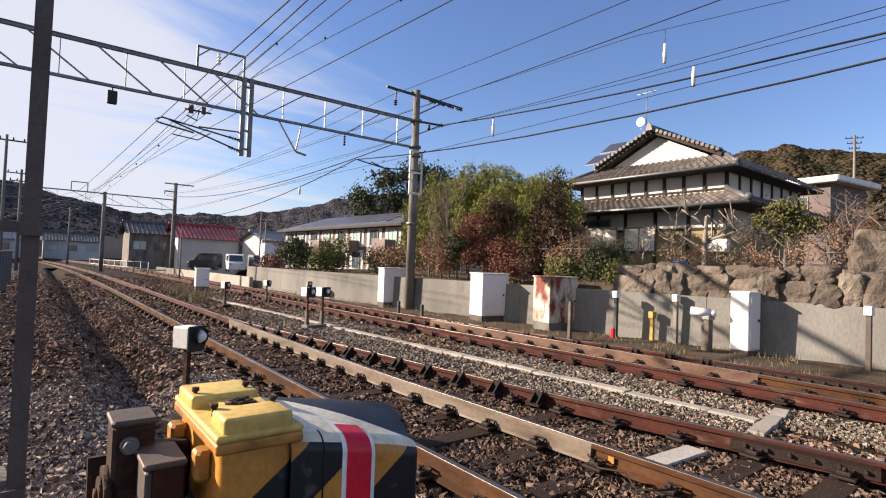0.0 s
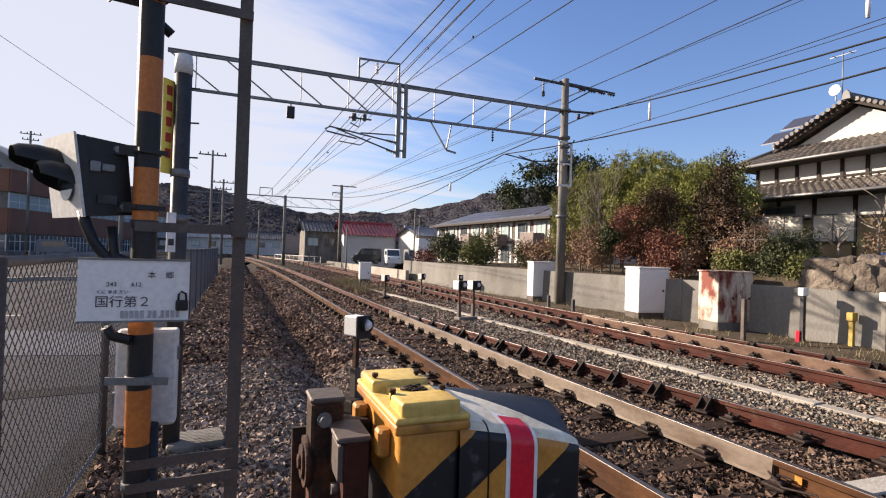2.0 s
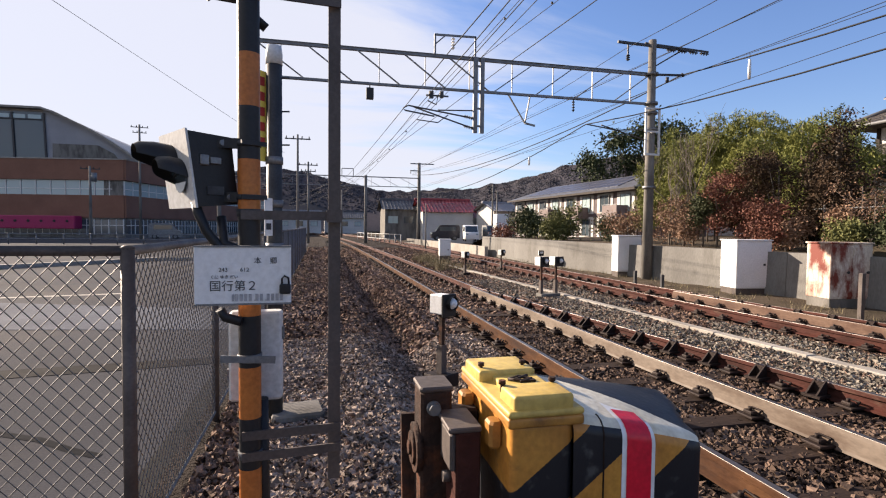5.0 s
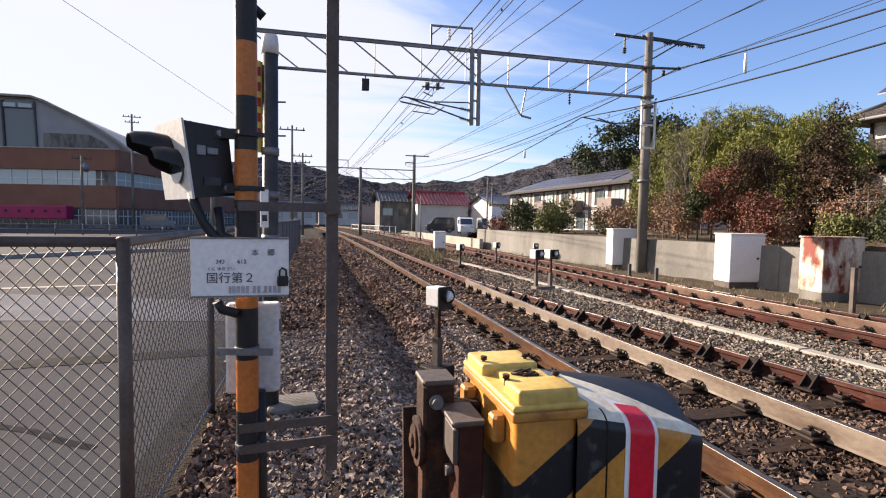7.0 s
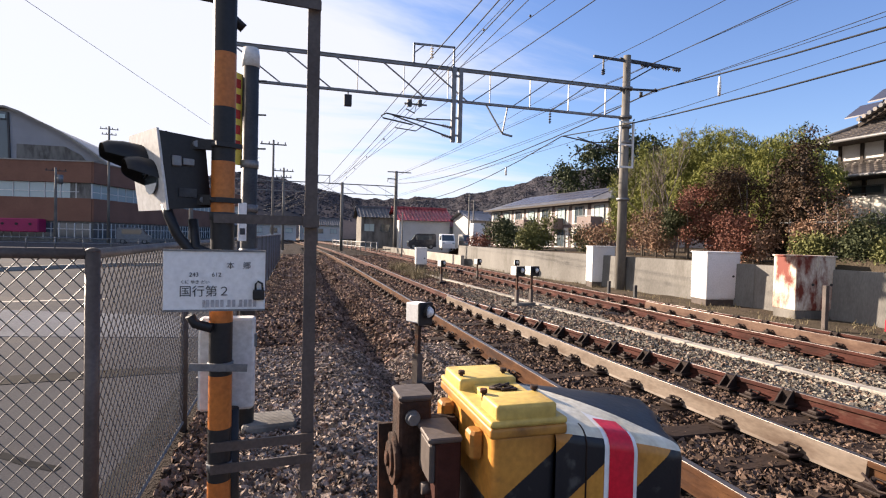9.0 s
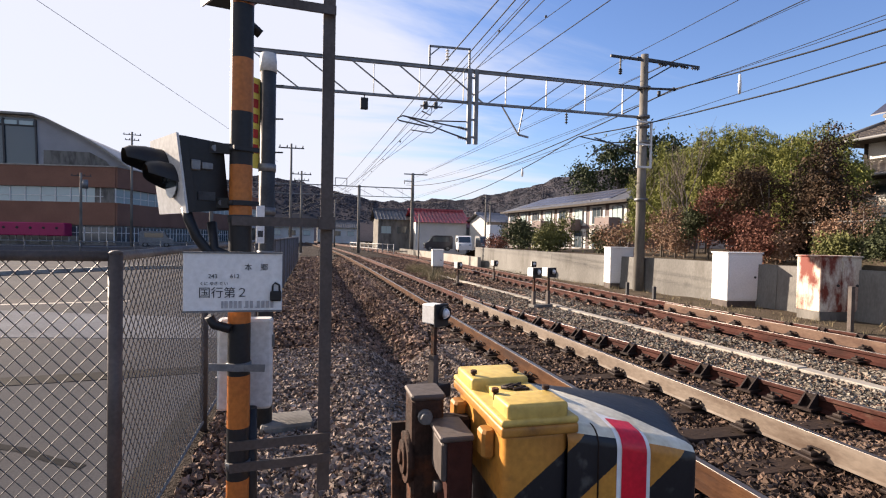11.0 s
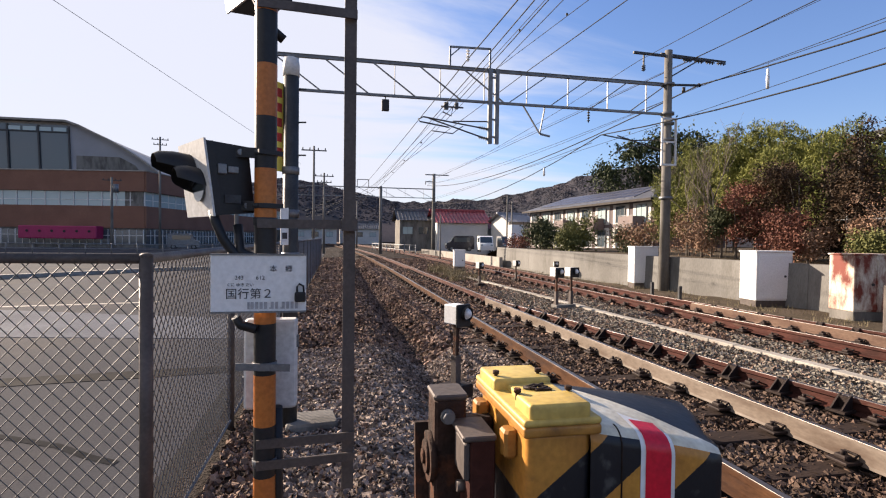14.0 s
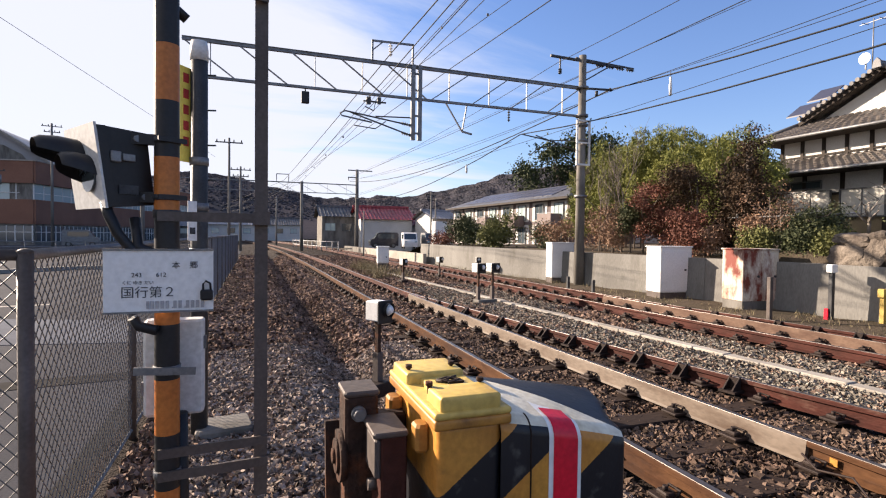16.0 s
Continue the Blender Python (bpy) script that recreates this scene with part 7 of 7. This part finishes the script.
# ---- hall beyond the lot ----
def hall():
    ob = thing("hall_building", "large brown brick hall with window bands and a curved grey roof", "building")
    def facade(a, b, tops, windows):
        (xa, ya), (xb, yb) = a, b
        L = math.hypot(xb - xa, yb - ya)
        turn = math.degrees(math.atan2(yb - ya, xb - xa))
        m = pose((xa + xb) / 2, (ya + yb) / 2, 0, 0, 0, turn)
        part("wall", Shape().box(0, 3, -1, L, 6, 3.4, m=m), M_CONC, ob, "grey ground floor wall")
        part("wall", Shape().box(0, 3, 2.4, L + 0.3, 6.4, 3.0, m=m), M_BRICK, ob, "brown brick band")
        part("wall", Shape().box(0, 3.3, 5.4, L, 6, 2.1, m=m), M_CONC, ob, "grey wall behind the window band")
        part("wall", Shape().box(0, 3, 7.4, L + 0.3, 6.4, 2.7, m=m), M_BRICK, ob, "brown brick band")
        part("coping", Shape().box(0, 3, 10.1, L + 0.5, 6.6, 0.15, m=m), M_CONC_PALE, ob)
        n = int(L / 1.9)
        for i in range(n):
            u = -L / 2 + L * (i + 0.5) / n
            w = part("window", Shape().box(u, 0.24, 5.42, L / n - 0.16, 0.1, 1.95, m=m), M_GLASS_PALE, ob)
            part("frame", Shape().box(u + L / n / 2, 0.18, 5.42, 0.12, 0.14, 1.95, m=m).box(u, 0.18, 6.2, L / n, 0.1, 0.08, m=m), M_WHITE_DIRTY, w)
            if windows:
                low = part("window", Shape().box(u, -0.06, 0.2, L / n - 0.2, 0.08, 1.9, m=m), M_GLASS, ob)
                part("frame", Shape().box(u + L / n / 2, -0.1, 0.1, 0.12, 0.12, 2.1, m=m).box(u, -0.1, 0.1, 0.07, 0.1, 2.1, m=m).box(u, -0.1, 1.35, L / n, 0.1, 0.08, m=m), M_WHITE_DIRTY, low)
    facade((-78, 88), (-25.5, 78.2), None, True)
    facade((-25.3, 78.2), (-12.0, 133.0), None, True)
    arc = [(-37.3, 17.35), (-35.8, 16.85), (-34.3, 16.1), (-32.4, 15.2), (-30.5, 14.15), (-28.7, 13.0), (-26.9, 11.75), (-25.3, 10.4)]
    part("roof", Shape().prism([(-80, 10.2)] + [(x, z) for x, z in reversed(arc)] + [(-80, 17.2)], 84.6, 116), M_METAL_ROOF, ob, "curved grey metal roof")
    edge = Shape()
    for (xa, za), (xb, zb) in zip([(-80, 17.2)] + arc, arc):
        edge.bar((xa, 83.9, za + 0.08), (xb, 83.9, zb + 0.08), 1.3, 0.28)
    part("roof_edge", edge, M_CONC_PALE, ob, "pale roof edge")
    part("gable_wall", Shape().prism([(-36.8, 10.2)] + [(-25.5, 10.2)] + [(x, z - 0.1) for x, z in reversed(arc)], 84.1, 84.6), M_METAL_ROOF, ob, "grey metal gable wall")
    part("gable_panel", Shape().prism([(-36.2, 10.3), (-27.6, 10.3), (-28.6, 11.6), (-30.6, 12.7), (-36.2, 12.7)], 84.0, 84.1), M_CONC, ob, "darker gable cladding")
    part("gable_glass", Shape().prism([(-80, 10.2), (-36.9, 10.2), (-37.4, 16.9), (-80, 16.7)], 84.1, 84.5), M_GLASS, ob, "dark glazed gable")
    for i in range(5):
        x = -37.2 - 3.8 * i
        part("gable_mullion", Shape().bar((x + 0.25, 84.0, 10.2), (x, 84.0, 16.8), 0.22), M_DARK, ob)
    for z in (15.9,):
        part("gable_transom", Shape().bar((-60, 83.98, z - 0.06), (-37.1, 83.98, z), 0.16), M_DARK, ob)
    # pale panels added in place of bright sky showing through the open frame
    for i in range(4):
        part("sky_panel", Shape().box(-38.3 - 1.9 * i, 84.05, 16.0, 1.6, 0.1, 0.55), M_GLASS_PALE, ob, "pale panel painted as sky behind an open frame")
    part("awning", Shape().box(-36.0, 79.3, 0.9, 10.3, 1.6, 1.7, turn=-10.5, chamfer=0.1), M_PINK, ob, "magenta entrance panel")
    for i in range(6):
        part("awning_lamp", Shape().tube([(-40 + 1.6 * i, 78.75 - 0.297 * (i - 2.5), 1.9), (-40 + 1.6 * i, 78.4 - 0.297 * (i - 2.5), 1.9)], 0.17, 8), M_BLACK, ob)
    kerb = thing("lot_barrier", "low grey guard rail along the lot's far edge", "barrier", 0, 0, 0)
    part("rail", Shape().tube([(-60, 52, 0.75), (-8, 47, 0.75)], 0.05, 6), M_GALV, kerb)
    part("lower_rail", Shape().tube([(-60, 52, 0.35), (-8, 47, 0.35)], 0.05, 6), M_GALV, kerb)
    for i in range(27):
        part("post", Shape().tube([(-60 + 2 * i, 52 - 5 * i / 26, -0.1), (-60 + 2 * i, 52 - 5 * i / 26, 0.8)], 0.05, 6), M_GALV, kerb)
    k2 = single("lot_kerb", Shape().bar((-13, 20.5, -0.04), (-7.2, 27, -0.04), 0.22, 0.2).bar((-7.2, 27, -0.04), (-1.6, 27.4, -0.04), 0.22, 0.2), M_CONC_PALE, "pale concrete kerb across the lot", "kerb", kind="structure")
    van(-17.2, 66.0, 8, M_GALV, "small grey car parked at the lot's edge", -0.09)


hall()
single("concrete_slab", slab([(-9.5, 10.7, -0.082), (-0.98, 9.2, -0.082), (-0.98, 11.1, -0.082), (-9.5, 14.2, -0.082)], 0.03), M_PAD, "pale worn concrete strip across the asphalt lot, sky glare in its colour", "pavement", kind="structure")
# dark strip laid flat on the asphalt to stand for a cast shadow
single("shadow_strip", slab([(-9.5, 6.2, -0.084), (-0.98, 7.15, -0.084), (-0.98, 7.5, -0.084), (-9.5, 6.65, -0.084)], 0.03), surface("painted shadow strip", (0.02, 0.019, 0.02), rough=0.9, gloss=0.03), "dark strip painted as a shadow across the asphalt lot", "drain", kind="structure")


# gutter drawn as a flat dark strip, with no channel cut
single("gutter", slab([(-1.12, 2.6, -0.083), (-0.84, 2.6, -0.083), (-0.84, 30, -0.083), (-1.12, 30, -0.083)], 0.03), surface("flat dark gutter strip", (0.018, 0.018, 0.019), rough=0.85, gloss=0.05), "flat dark gutter strip along the foot of the fence", "gutter", kind="structure")
# thin curved strip painted dark for a wire's shadow on the lot
single("shadow_line", Shape().add([p for x, y in ((-3.6, 5.6), (-3.0, 5.42), (-2.6, 5.26), (-2.07, 4.98), (-1.75, 4.72), (-1.5, 4.56)) for p in ((x, y, -0.0865), (x + 0.02, y + 0.075, -0.0865))], [(2 * i, 2 * i + 2, 2 * i + 3, 2 * i + 1) for i in range(5)]), surface("painted wire shadow", (0.016, 0.017, 0.02), rough=0.95, gloss=0.02), "dark curved line painted as a wire's shadow on the asphalt", "tar seam", kind="structure")
single("lane_line", slab([(-30, 15.2, -0.085), (-7.2, 13.75, -0.085), (-4.2, 14.3, -0.085), (-4.2, 14.5, -0.085), (-7.2, 13.95, -0.085), (-30, 15.4, -0.085)], 0.01), M_CONC_PALE, "worn white line on the asphalt", "road marking", kind="structure")


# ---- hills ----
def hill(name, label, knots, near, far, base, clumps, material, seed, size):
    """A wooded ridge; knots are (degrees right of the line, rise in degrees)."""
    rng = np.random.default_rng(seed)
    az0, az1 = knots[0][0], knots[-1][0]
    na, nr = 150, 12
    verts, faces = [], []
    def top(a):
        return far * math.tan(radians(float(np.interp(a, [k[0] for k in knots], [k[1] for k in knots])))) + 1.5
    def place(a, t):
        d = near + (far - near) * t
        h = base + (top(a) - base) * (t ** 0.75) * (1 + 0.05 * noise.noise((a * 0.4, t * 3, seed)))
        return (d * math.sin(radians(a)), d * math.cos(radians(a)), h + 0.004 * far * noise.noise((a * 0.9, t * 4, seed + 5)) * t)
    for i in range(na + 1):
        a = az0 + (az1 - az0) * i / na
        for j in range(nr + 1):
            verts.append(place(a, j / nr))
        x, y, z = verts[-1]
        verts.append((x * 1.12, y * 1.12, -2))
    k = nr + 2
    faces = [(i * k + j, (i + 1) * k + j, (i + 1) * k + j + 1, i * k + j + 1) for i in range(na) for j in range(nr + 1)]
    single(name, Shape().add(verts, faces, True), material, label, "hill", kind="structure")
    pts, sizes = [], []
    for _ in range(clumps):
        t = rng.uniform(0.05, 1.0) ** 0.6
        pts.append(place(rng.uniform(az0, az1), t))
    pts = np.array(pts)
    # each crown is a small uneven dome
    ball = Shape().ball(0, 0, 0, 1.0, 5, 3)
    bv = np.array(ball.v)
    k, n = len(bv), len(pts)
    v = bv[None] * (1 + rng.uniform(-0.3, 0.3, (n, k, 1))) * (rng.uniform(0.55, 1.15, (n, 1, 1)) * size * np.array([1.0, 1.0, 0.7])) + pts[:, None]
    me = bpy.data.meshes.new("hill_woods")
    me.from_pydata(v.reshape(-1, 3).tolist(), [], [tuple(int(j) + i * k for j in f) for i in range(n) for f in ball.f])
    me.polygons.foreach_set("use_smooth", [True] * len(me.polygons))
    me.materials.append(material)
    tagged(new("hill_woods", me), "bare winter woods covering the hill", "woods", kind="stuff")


hill("far_hill", "long wooded winter hills at the end of the valley", [(-60, 0.6), (-40, 1.2), (-20, 2.7), (-9, 5.4), (-5, 6.1), (-1, 5.5), (2, 4.8), (7, 3.8), (12, 4.1), (16, 4.2), (19.5, 4.8), (25, 6.2), (29, 7.2), (35, 7.8), (45, 6.5), (70, 4.5)], 170, 330, 0, 34000, M_WOOD_HAZED, 7, 0.62)
hill("near_hill", "wooded hill rising behind the houses", [(48, 3), (56, 6.5), (62, 10), (66, 11.6), (71, 11.8), (78, 10.6), (84, 9.5), (95, 7)], 85, 175, 2, 15000, M_WOOD_NEAR, 8, 0.75)


# ---- loose ballast, last and in bulk ----
def off_rails(x, y):
    return all(abs(x - at_y(r, y)) > 0.085 for r in (R1, R3, R4, R5))


def on_sleeper(x, y):
    k = (y + 1.9) % 0.6
    return (k < 0.12 or k > 0.48)


def keep_track(x, y):
    in_near = at_y(R1, y) - 0.42 < x < at_y(R3, y) + 0.45
    in_far = at_y(R4, y) - 0.42 < x < at_y(R5, y) + 0.45
    if in_near or in_far:
        return off_rails(x, y) and (not on_sleeper(x, y) or ((x * 7.3 + y * 3.1) % 1.0) < 0.62)
    return True


def in_near_track(x, y):
    return at_y(R1, y) - 0.25 < x < at_y(R3, y) + 0.1


def clear_of_trough(x, y):
    return abs(x - at_y(TROUGH, y)) > 0.12 or y > 24


M_STONE_DARK = surface("oily track stone", (0.125, 0.088, 0.066), (0.062, 0.040, 0.030), rough=0.85, scale=1.6, grain=70, bump=0.5, spread=0.75, gloss=0.1)
stones("ballast_stones", 62000, (-0.75, 9.3, 1.2, 8.0), (0.030, 0.060), M_STONE, "loose crushed brown stone beside the rails", lambda x, y: keep_track(x, y) and not in_near_track(x, y) and clear_of_trough(x, y), 0.0, 21)
stones("ballast_stones", 46000, (-0.4, 2.4, 2.2, 8.0), (0.030, 0.060), M_STONE_SIDE, "loose crushed brown stone between the fence and the rails", lambda x, y: not in_near_track(x, y), 0.004, 25)
stones("track_stones", 40000, (2.1, 6.0, 1.2, 9.0), (0.024, 0.052), M_STONE_DARK, "dark oily crushed stone inside the near track", lambda x, y: keep_track(x, y) and in_near_track(x, y), 0.0, 26)
stones("ballast_stones", 50000, (-0.75, 9.3, 8.0, 20.0), (0.04, 0.07), M_STONE, "loose crushed brown stone further along the rails", lambda x, y: keep_track(x, y) and clear_of_trough(x, y), 0.0, 22)
stones("ballast_stones", 20000, (-0.75, 9.0, 20.0, 40.0), (0.07, 0.11), M_STONE, "loose crushed brown stone far along the rails", keep_track, 0.0, 23)
stones("pale_stones", 30000, (4.4, 7.3, 1.0, 16.0), (0.026, 0.052), M_STONE_PALE, "fresh pale crushed stone between the two tracks", lambda x, y: at_y(R3, y) + 0.25 < x < at_y(R4, y) - 0.3 and clear_of_trough(x, y) and noise.noise((x, y * 0.3, 4)) > -0.3, 0.015, 24)
